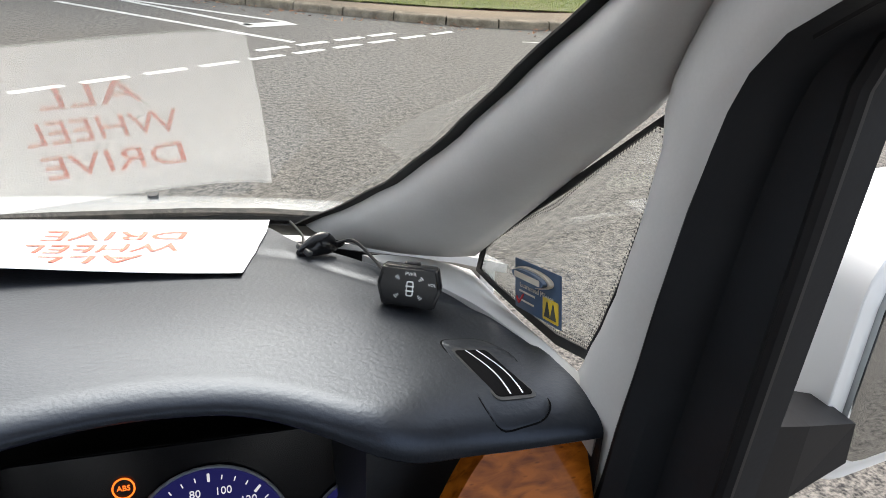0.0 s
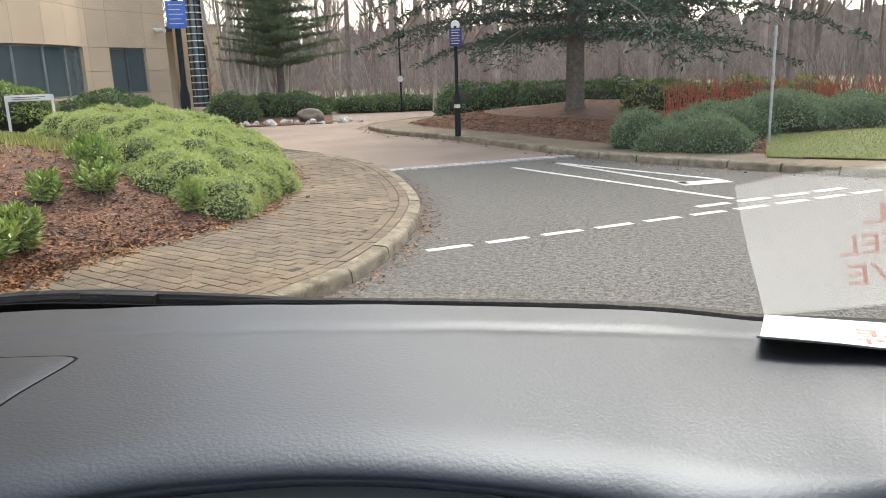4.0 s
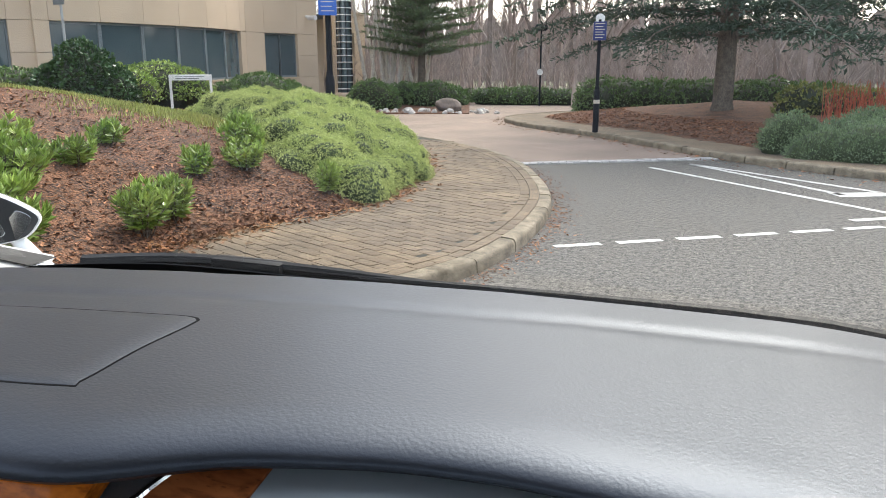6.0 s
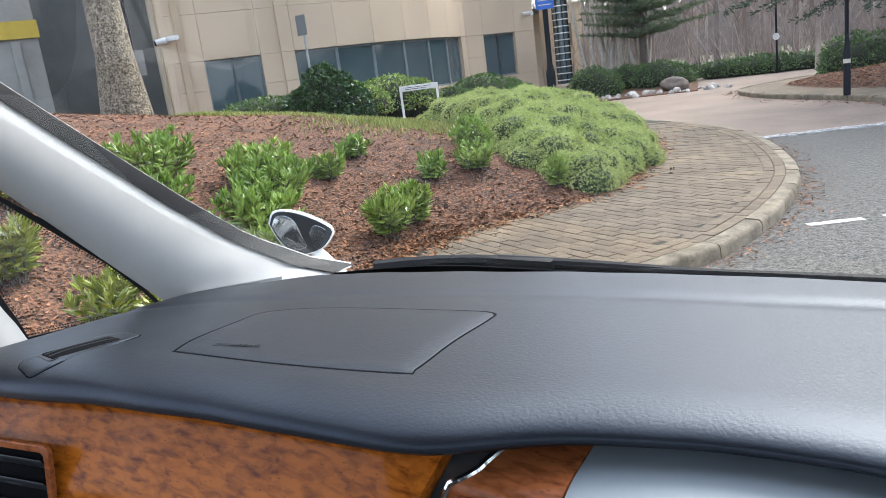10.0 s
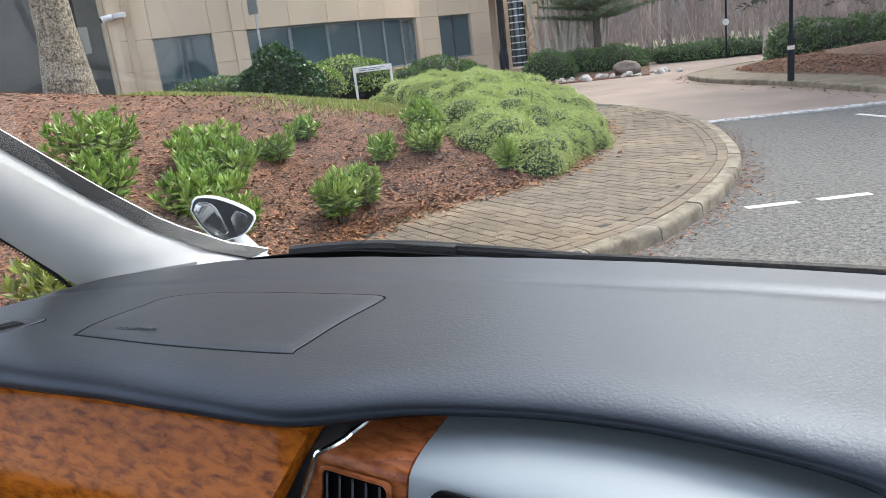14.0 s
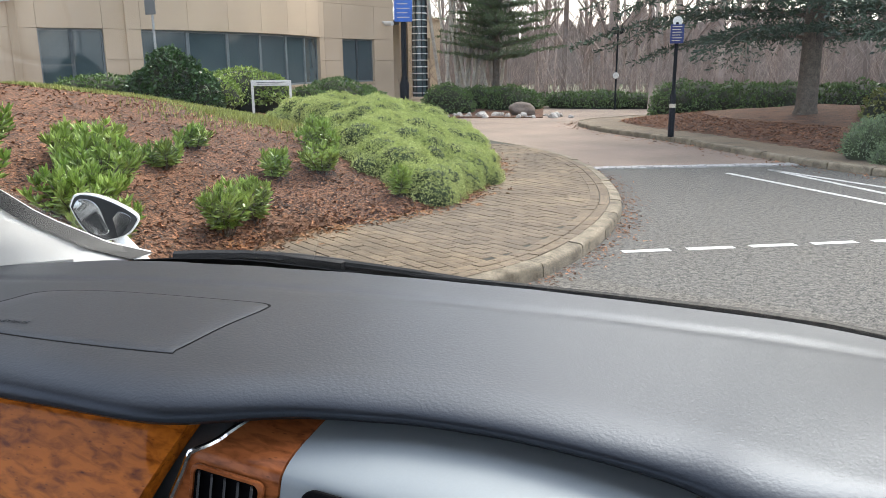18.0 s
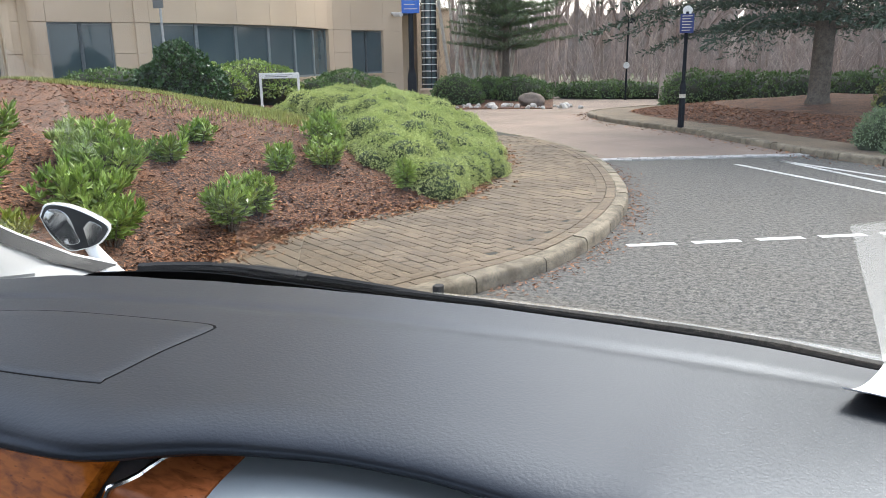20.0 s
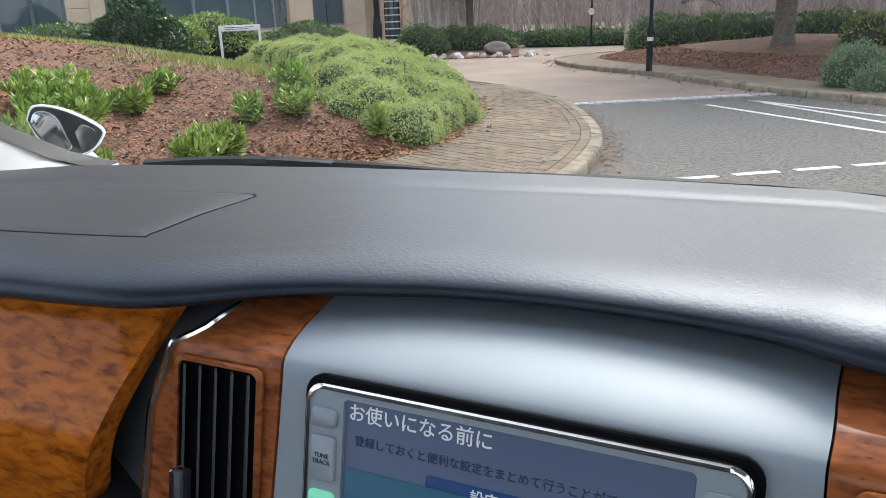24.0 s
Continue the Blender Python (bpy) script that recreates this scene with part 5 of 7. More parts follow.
tagged(mesh_part("ground_island", isl_i, isl_f, M_MULCH, smooth=True), "island bed covered in brown mulch", "planting bed", kind="structure")
ga, gb = curve_pts([(2.35, 11.15, 0), (3.7, 10.75, 0), (5.0, 10.55, 0), (6.6, 10.7, 0), (7.9, 11.3, 0)], 30), curve_pts([(2.6, 12.5, 0), (4.0, 12.6, 0), (5.6, 12.5, 0), (6.9, 12.3, 0), (8.1, 11.9, 0)], 30)
strip("grass_verge", ga, gb, 0, 0, M_GRASS, "mown grass verge on the island", "grass", 10, lambda x, y: isl_z(x, y) + 0.025)
flat("drive", [(-3.12, 10.62), (-0.25, 12.42), (-2.6, 15.3), (-5.3, 18.3), (-5.4, 20), (-4.5, 22), (-2.4, 25), (2, 30), (2, 40), (-18, 40), (-18, 19), (-11, 17.2), (-8, 15.1), (-5.8, 13.4), (-4.4, 12.25), (-3.6, 11.4)], 0.006, M_DRIVE, "tan brick-paved drive towards the building", "drive")
flat("road_far", [(8.2, 13.6), (14, 12.5), (40, 15), (60, 18), (60, 24), (40, 20), (14, 16.2), (8.8, 16.5), (7.0, 15.5)], 0.004, M_ASPHALT, "grey asphalt road beyond the island", "road")
flat("verge_far", [(9.5, 17.0), (14, 16.6), (40, 20.5), (60, 24.5), (60, 60), (9, 60)], 0.02, M_GRASS, "rough grass verge beyond the far road", "grass")


# road markings
def stroke(a, b, w, name="road_marking", z=0.004):
    a, b = Vector((*a, 0)), Vector((*b, 0))
    t = (b - a).normalized()
    n = Vector((-t.y, t.x, 0)) * w / 2
    bm = bmesh.new()
    k = max(2, int((b - a).length / 0.12))
    up = [bm.verts.new(a.lerp(b, i / k) + n * (1 + rnd.uniform(-.08, .08)) + Vector((0, 0, z))) for i in range(k + 1)]
    dn = [bm.verts.new(a.lerp(b, i / k) - n * (1 + rnd.uniform(-.08, .08)) + Vector((0, 0, z))) for i in range(k + 1)]
    for i in range(k):
        bm.faces.new((dn[i], dn[i + 1], up[i + 1], up[i]))
    return tagged(part(name, bm, M_PAINT, smooth=False), "worn white painted line on the asphalt", "road marking", "road markings", "structure")


d0, d1 = Vector((-1.24, 5.97)), Vector((3.56, 9.36))
dv = (d1 - d0).normalized()
for k in range(11):
    p = d0 + dv * 0.545 * k
    stroke(p, p + dv * 0.40, 0.09)
dn_ = Vector((-dv.y, dv.x))
for k in range(4):
    p = d0 + dv * (0.545 * (k + 5.6)) + dn_ * 0.30
    stroke(p, p + dv * 0.42, 0.10)
stroke((-1.09, 11.04), (1.50, 8.46), 0.09)
stroke((-0.60, 11.64), (1.16, 9.50), 0.09)
stroke((-0.60, 11.64), (1.58, 9.82), 0.09)
stroke((1.06, 9.46), (1.64, 9.74), 0.26)
stroke((7.2, 9.5), (10.5, 9.2), 0.10)
stroke((4.2, 8.7), (7.0, 8.35), 0.03)
# granite setts
setts = tagged(new("setts"), "double row of pale granite setts across the drive", "setts", kind="structure")
sb = box_bm(-0.05, -0.05, -0.03, 0.05, 0.05, 0.016, 0.008)
sme = part("sett", sb, M_SETT, setts).data
bpy.data.objects.remove(bpy.data.objects["sett"])
s0, s1 = Vector((-3.08, 10.55)), Vector((-0.22, 12.36))
sd = (s1 - s0).normalized()
for k in range(31):
    for r in range(2):
        p = s0 + sd * (0.11 * k + 0.05 * r) + Vector((-sd.y, sd.x)) * 0.11 * r
        o = new("sett", sme)
        o.parent = setts
        o.matrix_basis = pose(p.x, p.y, 0.004 + rnd.uniform(-.003, .003), rnd.uniform(-2, 2), rnd.uniform(-2, 2), math.degrees(math.atan2(sd.y, sd.x)) + rnd.uniform(-4, 4))


# ---- the building ----
building = thing("office_building", "tan stone-clad office building with a bowed row of dark windows", "building", at=(-13.5, 15, 0))
B0 = Matrix.Translation((13.5, -15, 0))


def bpart(name, bm, material, parent=None, label="", smooth=False):
    ob = part(name, bm, material, parent or building, label, smooth)
    if parent is None:
        ob.matrix_parent_inverse = B0
    return ob


def slab(p, q, z0, z1, t0=0.0, t1=0.14, g=0.0035):
    """A panel between two points of the plan, t0 to t1 behind its face."""
    p, q = Vector((*p, 0)), Vector((*q, 0))
    d = (q - p).normalized()
    n = Vector((d.y, -d.x, 0))        # towards the car
    p, q = p + d * g, q - d * g
    bm = bmesh.new()
    vs = [bm.verts.new(v) for v in (p - n * t0 + Vector((0, 0, z0 + g)), q - n * t0 + Vector((0, 0, z0 + g)), q - n * t0 + Vector((0, 0, z1 - g)), p - n * t0 + Vector((0, 0, z1 - g)), p - n * t1 + Vector((0, 0, z0)), q - n * t1 + Vector((0, 0, z0)), q - n * t1 + Vector((0, 0, z1)), p - n * t1 + Vector((0, 0, z1)))]
    for f in ((0, 1, 2, 3), (7, 6, 5, 4), (0, 4, 5, 1), (1, 5, 6, 2), (2, 6, 7, 3), (3, 7, 4, 0)):
        bm.faces.new([vs[k] for k in f])
    return bm


HEAD, SILL = 2.26, 0.98
def window(p, q, z0, z1, panes, deep=0.12):
    w = bpart("window", slab(p, q, z0, z1, deep + 0.05, deep + 0.1, 0), M_DARKWALL, None, "dark window set back in the stone")
    P, Q = Vector(p), Vector(q)
    d = (Q - P).normalized()
    L = (Q - P).length
    bpart("sill", slab(P, Q, z0 - 0.05, z0, -0.03, deep, 0), M_PANEL2, w)
    for i in range(panes):
        a, b = P + d * L * i / panes, P + d * L * (i + 1) / panes
        bpart("pane", slab(a, b, z0, z1, deep, deep + 0.02, 0.035), M_WINGLASS, w, "tinted grey-green pane")
        for e in (a, b):
            bpart("frame", slab(e - d * 0.035, e + d * 0.035, z0, z1, deep - 0.03, deep + 0.05, 0), M_WINFRAME, w)
    bpart("frame", slab(P, Q, z1 - 0.05, z1, deep - 0.025, deep + 0.05, 0), M_WINFRAME, w)
    bpart("frame", slab(P, Q, z0, z0 + 0.05, deep - 0.025, deep + 0.05, 0), M_WINFRAME, w)


def clad(p, q, win=0, top=12.0):
    zs = [0.0, SILL, HEAD, 3.25, 4.3, 5.2, 6.4, top] if win else [0.0, 0.98, 1.62, 2.26, 3.25, 4.3, 5.2, 6.4, top]
    for a, b in zip(zs, zs[1:]):
        if win and a in (SILL, 4.3 - 1e-9):
            window(p, q, a, b, win)
        else:
            bpart("stone_panel", slab(p, q, a, b), M_PANEL)
    bpart("wall_core", slab(p, q, 0, top, 0.30, 0.45, 0), M_PANEL2)


clad((-14.75, 9.9), (-14.45, 10.65))
clad((-14.45, 10.65), (-13.85, 11.75), 2)
clad((-13.85, 11.75), (-13.62, 12.15))
clad((-13.55, 12.1), (-13.42, 12.38))
arc = curve_pts([(-13.42, 12.38, 0), (-12.95, 13.6, 0), (-12.72, 14.9, 0), (-12.68, 16.2, 0), (-12.85, 17.4, 0), (-13.22, 18.6, 0)], 7)
for a, b in zip(arc, arc[1:]):
    clad((a.x, a.y), (b.x, b.y), 1)
clad((-13.22, 18.6), (-13.3, 18.95))
clad((-13.30, 18.95), (-13.22, 19.75))
clad((-13.22, 19.75), (-12.98, 21.15), 2)
clad((-12.98, 21.15), (-12.85, 22.1))
clad((-12.85, 22.1), (-13.6, 22.9))
# side wing in shade
clad((-22.5, 14.6), (-18.0, 11.9))
for k in range(4):
    a = Vector((-18.0, 11.9)).lerp(Vector((-14.75, 9.9)), k / 4)
    b = Vector((-18.0, 11.9)).lerp(Vector((-14.75, 9.9)), (k + 1) / 4)
    clad(a.lerp(b, 0.0), a.lerp(b, 0.45), 1)
    clad(a.lerp(b, 0.45), b)
bpart("roof", fill_bm([(-14.75, 9.9), (-13.4, 12.4), (-12.7, 15.5), (-13.2, 18.6), (-12.9, 22.1), (-22, 24), (-22.5, 14.6)], 7.4), M_DARKWALL)
# back wing beyond the stair tower, two storeys of small windows
WA, WB = Vector((-13.02, 23.60)), Vector((-13.15, 26.00))
for a, b in ((0.0, 0.12), (0.12, 0.62), (0.62, 1.0)):
    p, q = WA.lerp(WB, a), WA.lerp(WB, b)
    if a == 0.12:
        for z0, z1 in ((0.0, 0.36), (1.02, 1.70), (2.42, 3.05)):
            bpart("stone_panel", slab(p, q, z0, z1), M_PANEL)
        window(p, q, 0.36, 1.02, 2)
        window(p, q, 1.70, 2.42, 2)
    else:
        for z0, z1 in ((0.0, 1.02), (1.02, 1.70), (1.70, 3.05)):
            bpart("stone_panel", slab(p, q, z0, z1), M_PANEL)
bpart("wall_core", slab(WA, WB, 0, 3.05, 0.30, 0.45, 0), M_PANEL2)
bpart("coping", slab(WA, WB, 3.05, 3.13, -0.04, 0.30, 0), M_PANEL2)
bpart("stone_panel", slab(WB, WB + Vector((-3.5, 1.2)), 0, 3.05), M_PANEL)
bpart("roof", fill_bm([(-13.3, 23.6), (-13.4, 26.0), (-17, 27.2), (-18, 24)], 3.0), M_DARKWALL)
# stair tower of dark glass with white rungs
TX, TY, TR = -12.22, 22.72, 0.215
tw = bpart("stair_tower", tube_bm([(TX, TY, 0.35), (TX, TY, 8)], TR, 20), M_WINGLASS, None, "round dark glass stair tower", True)
bpart("tower_base", tube_bm([(TX, TY, 0.0), (TX, TY, 0.40), (TX, TY, 0.46)], [TR + 0.10, TR + 0.10, TR + 0.05], 20), M_PANEL, tw, "stone base")
for k in range(26):
    bpart("rung", tube_bm([(TX + (TR + 0.03) * math.cos(a), TY + (TR + 0.03) * math.sin(a), 0.58 + 0.21 * k) for a in [2 * math.pi * q / 20 for q in range(21)]], 0.018, 5), M_WHITE, tw, "white rail", True)
for k in range(8):
    a = math.pi * 2 * k / 8
    bpart("upright", tube_bm([(TX + (TR + 0.03) * math.cos(a), TY + (TR + 0.03) * math.sin(a), 0.4), (TX + (TR + 0.03) * math.cos(a), TY + (TR + 0.03) * math.sin(a), 6)], 0.016, 5), M_BLACKPOLE, tw, "", True)

cctv = thing("security_camera", "white security camera on the corner of the building", "camera", at=(-14.66, 10.08, 2.78))
part("bracket", box_bm(-0.04, -0.10, -0.05, 0.30, 0.0, 0.05, 0.01), M_CAMERA, cctv)
part("housing", tube_bm([(0.0, -0.12, -0.02), (-0.12, -0.30, -0.06)], 0.07, 14), M_CAMERA, cctv, "white housing")
part("lens", tube_bm([(-0.12, -0.30, -0.06), (-0.14, -0.33, -0.067)], 0.05, 14), M_GLOSSBLACK, cctv, "dark lens")
cctv2 = thing("security_camera", "white wall camera near the stair tower", "camera", at=(-12.82, 21.6, 2.75))
part("housing", tube_bm([(0, 0, 0), (0.3, -0.1, 0)], 0.07, 12), M_CAMERA, cctv2, "white housing")
part("bracket", tube_bm([(-0.15, 0, 0.05), (0.05, 0, 0.03)], 0.04, 8), M_CAMERA, cctv2)

for nm, lab, az, w, D, h, mt in (("concrete_wall", "weathered pale concrete wall", 67.8, 3.0, 21, 6, M_PALEWALL), ("garage_wall", "dark recessed wall of a car park", 62.5, 5.0, 24, 7, M_DARKWALL)):
    wth = thing(nm, lab, "wall", at=(-D * math.sin(radians(az)), D * math.cos(radians(az)), 0))
    part("panel", box_bm(-w / 2, -0.2, 0, w / 2, 0.2, h, 0.02), mt, wth)
    if mt is M_PALEWALL:
        part("yellow_band", box_bm(-w / 2 - 0.05, -0.28, 3.35, w / 2 + 0.05, -0.203, 3.75), M_YELLOW, wth, "yellow band")
        for k in range(3):
            part("rib", box_bm(-w / 2 + 0.4 + k * 1.0, -0.26, 0, -w / 2 + 0.6 + k * 1.0, -0.203, 3.3, 0.02), mt, wth)
    wth.rotation_euler = (0, 0, radians(az))


# ---- posts, signs ----
def post(name, label, x, y, h, r, base_h, z0=0.09, material=None):
    t = thing(name, label, "lamp post" if "lamp" in name else "post", at=(x, y, z0))
    mt = material or M_BLACKPOLE
    part("pole", tube_bm([(0, 0, 0), (0, 0, h)], r, 16), mt, t)
    if base_h:
        part("base", tube_bm([(0, 0, 0), (0, 0, base_h), (0, 0, base_h + 0.05), (0, 0, base_h + 0.09)], [r * 1.75, r * 1.75, r * 1.5, r * 1.05], 16), mt, t, "thicker lower section")
        part("collar", tube_bm([(0, 0, base_h + 0.08), (0, 0, base_h + 0.12)], r * 1.3, 16), mt, t)
    return t


def sign_plate(t, z0, z1, w, material, ang, label, bars=3):
    m = pose(0, 0, 0, 0, 0, ang)
    s_ = part("sign_plate", box_bm(-w / 2, -0.09, z0, w / 2, -0.07, z1, 0.006), material, t, label)
    s_.matrix_basis = m
    for k in range(bars):
        zz = z1 - (z1 - z0) * (k + 0.8) / (bars + 0.8)
        b = part("text_bar", box_bm(-w * 0.36, -0.094, zz - 0.006, w * (0.36 - 0.12 * (k % 2)), -0.0905, zz + 0.006), M_STKPALE, s_, "", False)
    part("bracket", box_bm(-0.03, -0.07, (z0 + z1) / 2 - 0.02, 0.03, 0.0, (z0 + z1) / 2 + 0.02), M_GREYPOLE, t)


p1 = post("lamp_post", "black lamp post with a blue notice, rising behind the green mound", -6.58, 11.85, 4.6, 0.045, 1.06, 0.08)
sign_plate(p1, 2.10, 2.52, 0.30, M_BLUE, 30, "blue notice", 5)
p2 = post("sign_post", "black post with a small blue notice on the island kerb", -2.62, 15.12, 2.1, 0.034, 0.75, 0.10)
sign_plate(p2, 1.72, 2.06, 0.24, M_NAVY, 12, "faded navy notice", 6)
part("sticker_band", tube_bm([(0, 0, 0.55), (0, 0, 0.62)], 0.0605, 16), M_STKPALE, p2, "torn pale stickers")
part("cap", tube_bm([(0.0, 0.02, 2.12), (0.0, -0.02, 2.12)], 0.085, 16), M_WHITE, p2, "round pale disc")
p3 = post("street_lamp", "far black twin-headed lamp with a round sign", -6.36, 25.3, 2.6, 0.03, 0.0, 0.0)
for sx in (-1, 1):
    part("lamp_head", tube_bm([(0.13 * sx, 0, 2.42), (0.13 * sx, 0, 2.50), (0.13 * sx, 0, 2.62)], [0.05, 0.10, 0.04], 12), M_BLACKPOLE, p3, "black lantern")
part("arm", tube_bm([(-0.14, 0, 2.40), (0, 0, 2.44), (0.14, 0, 2.40)], 0.016, 8), M_BLACKPOLE, p3)
part("round_sign", tube_bm([(0, -0.05, 1.10), (0, -0.035, 1.10)], 0.10, 20), M_WHITE, p3, "round white sign")
p4 = post("sign_pole", "thin grey pole in front of the island shrubs", 2.56, 12.1, 1.75, 0.022, 0, 0.12, M_GREYPOLE)
part("cap", tube_bm([(0, 0, 1.6), (0, 0, 1.66)], 0.035, 10), M_GREYPOLE, p4)
p5 = post("lamp_post", "dark lamp post at the end of the grass verge", 6.75, 11.55, 5.0, 0.04, 0.5, 0.1)
gw = post("give_way_sign", "red-edged triangular give way sign on a pole", 6.35, 13.4, 1.0, 0.018, 0, 0.25, M_GREYPOLE)
GM = frame_on((0, -0.03, 0.85), (1, 0.15, 0), (0, 0, 1))
for nm, s_, mt, zz, lb in (("sign_plate", 0.135, M_SIGNRED, 0.0, "red border"), ("sign_face", 0.095, M_WHITE, 0.004, "white face")):
    bm = bmesh.new()
    tri = [GM @ Vector((s_ * math.cos(radians(a)), s_ * math.sin(radians(a)), zz + 0.004)) for a in (30, 150, 270)]
    tri2 = [p - GM.to_3x3() @ Vector((0, 0, 0.004)) for p in tri]
    va, vb = [bm.verts.new(p) for p in tri], [bm.verts.new(p) for p in tri2]
    bm.faces.new(va)
    bm.faces.new(vb[::-1])
    for k in range(3):
        bm.faces.new((va[k], va[(k + 1) % 3], vb[(k + 1) % 3], vb[k]))
    part(nm, bm, mt, gw, lb, False)
part("text_bar", box_bm(-0.05, -0.045, 0.855, 0.05, -0.041, 0.875), M_DARKMARK, gw)
bol = thing("bollard", "small yellow and black bollard by the far road", "bollard", at=(7.3, 12.6, 0.05))
part("shaft", tube_bm([(0, 0, 0), (0, 0, 0.42)], [0.06, 0.05], 12), M_BLACKPOLE, bol)
part("yellow_top", tube_bm([(0, 0, 0.2), (0, 0, 0.40)], 0.062, 12), M_STKYEL, bol, "yellow sleeve")

ws_ = thing("name_board", "low white notice board on two legs in the planting", "sign", at=(-10.07, 12.53, bed_z(-10.07, 12.53)))
zb = 1.19 - bed_z(-10.07, 12.53)
ws_.rotation_euler = (0, 0, radians(38))
part("board", box_bm(-0.40, -0.02, zb - 0.11, 0.40, 0.02, zb, 0.005), M_WHITE, ws_, "white board")
for sx in (-1, 1):
    part("leg", box_bm(sx * 0.375 - 0.024, -0.018, -0.1, sx * 0.375 + 0.024, 0.018, zb - 0.105), M_WHITE, ws_)
for k in range(2):
    part("text_bar", box_bm(-0.28, -0.025, zb - 0.046 - 0.034 * k, 0.26 - 0.1 * k, -0.0205, zb - 0.036 - 0.034 * k), M_DARKMARK, ws_)
sp = post("sign_pole", "thin grey pole carrying a small board behind the dark bush", -10.75, 10.25, 2.05, 0.022, 0, bed_z(-10.75, 10.25), M_GREYPOLE)
part("sign_plate", box_bm(-0.12, -0.05, 1.70, 0.12, -0.03, 2.06, 0.005), M_DARKWALL, sp, "pale board")
lp = post("lamp_pole", "thin dark pole with a square box in front of the building", -11.6, 7.25, 3.4, 0.04, 0, bed_z(-11.6, 7.25))
part("control_box", box_bm(-0.2, -0.16, 0.85, 0.22, 0.05, 1.25, 0.01), M_DARKWALL, lp, "grey box")

# ---- planting ----
R = np.random.RandomState(11)


def leaf_mesh(name, P, N, length, width, material, parent, label="", spread=0.6, fold=0.25, up=0.0):
    """Small pointed leaves at P, leaning along N with some spread."""
    n = len(P)
    D = N + R.normal(0, spread, (n, 3)) + np.array([0, 0, up])
    D /= np.linalg.norm(D, axis=1, keepdims=True) + 1e-9
    S = np.cross(D, R.normal(0, 1, (n, 3)))
    S /= np.linalg.norm(S, axis=1, keepdims=True) + 1e-9
    U = np.cross(S, D)
    L = (length * R.uniform(0.6, 1.25, (n, 1)))
    W = (width * R.uniform(0.7, 1.2, (n, 1)))
    V = np.stack([P, P + D * L * 0.5 + S * W * 0.5 + U * W * fold, P + D * L, P + D * L * 0.5 - S * W * 0.5 + U * W * fold], 1).reshape(-1, 3)
    F = np.arange(4 * n).reshape(n, 4)
    me = bpy.data.meshes.new(name)
    me.from_pydata(V.tolist(), [], F.tolist())
    me.materials.append(material)
    ob = new(name, me)
    ob.parent = parent
    if label:
        ob["label"] = label
    return ob


def lobes_cloud(lobes, per_m2, jitter=0.03, tuft=0.0):
    """Points over the outside of overlapping rounded lobes (x, y, z, rx, ry, rz), with their normals."""
    PP, NN = [], []
    for i, (x, y, z, rx, ry, rz) in enumerate(lobes):
        n = int(per_m2 * 2.6 * math.pi * (rx * ry + rx * rz + ry * rz) / 3 * 2 / 2)
        d = R.normal(0, 1, (n, 3))
        d /= np.linalg.norm(d, axis=1, keepdims=True)
        d = d[d[:, 2] > -0.35]
        wob = 1 + 0.07 * np.sin(7 * d[:, 0] + i) * np.cos(6 * d[:, 1] + 2 * i) + 0.05 * np.sin(15 * d[:, 2] + 9 * d[:, 0])
        p = np.array([x, y, z]) + d * np.array([rx, ry, rz]) * wob[:, None]
        if tuft:
            q = p / tuft
            w = np.sin(q[:, 0] * 6.3 + 2 * np.sin(q[:, 1] * 2.1)) * np.sin(q[:, 1] * 6.1 + 2 * np.sin(q[:, 2] * 3.3)) * np.sin(q[:, 2] * 5.2 + q[:, 0] * 2.2)
            w2 = np.sin(q[:, 0] * 15.1 + 3 * np.sin(q[:, 1] * 5.3)) * np.sin(q[:, 1] * 14.2 + 2 * np.sin(q[:, 2] * 7.9))
            p = p + d * (tuft * (0.42 * w + 0.16 * w2))[:, None]
        nn = d / np.array([rx, ry, rz])
        nn /= np.linalg.norm(nn, axis=1, keepdims=True)
        keep = np.ones(len(p), bool)
        for j, (a, b, c, sx_, sy_, sz_) in enumerate(lobes):
            if j != i:
                keep &= (((p - [a, b, c]) / [sx_, sy_, sz_]) ** 2).sum(1) > 0.86
        PP.append(p[keep] - nn[keep] * R.uniform(0, jitter, (keep.sum(), 1)))
        NN.append(nn[keep])
    return np.concatenate(PP), np.concatenate(NN)


def core_bm(lobes, s=0.93):
    bm = bmesh.new()
    for x, y, z, rx, ry, rz in lobes:
        r = bmesh.ops.create_icosphere(bm, subdivisions=3, radius=1)
        bmesh.ops.transform(bm, matrix=Matrix.Translation((x, y, z)) @ Matrix.Diagonal((rx * s, ry * s, rz * s, 1)), verts=r["verts"])
        for v in r["verts"]:
            v.co += 0.04 * min(rx, rz) * noise.noise_vector(v.co * 4)
    return bm


# near-black green: the shade deep among the leaves, put into the core's colour
M_CORE = mat("shrub_inner_shade", (0.018, 0.028, 0.010), 0.95, col2=(0.03, 0.03, 0.015), scale=6, fine=40)


# a lighter version of that painted inner shade, for mound and sage shrubs
M_CORELIGHT = mat("mound_inner_shade", (0.045, 0.065, 0.025), 0.95, col2=(0.03, 0.04, 0.015), scale=6, fine=40)


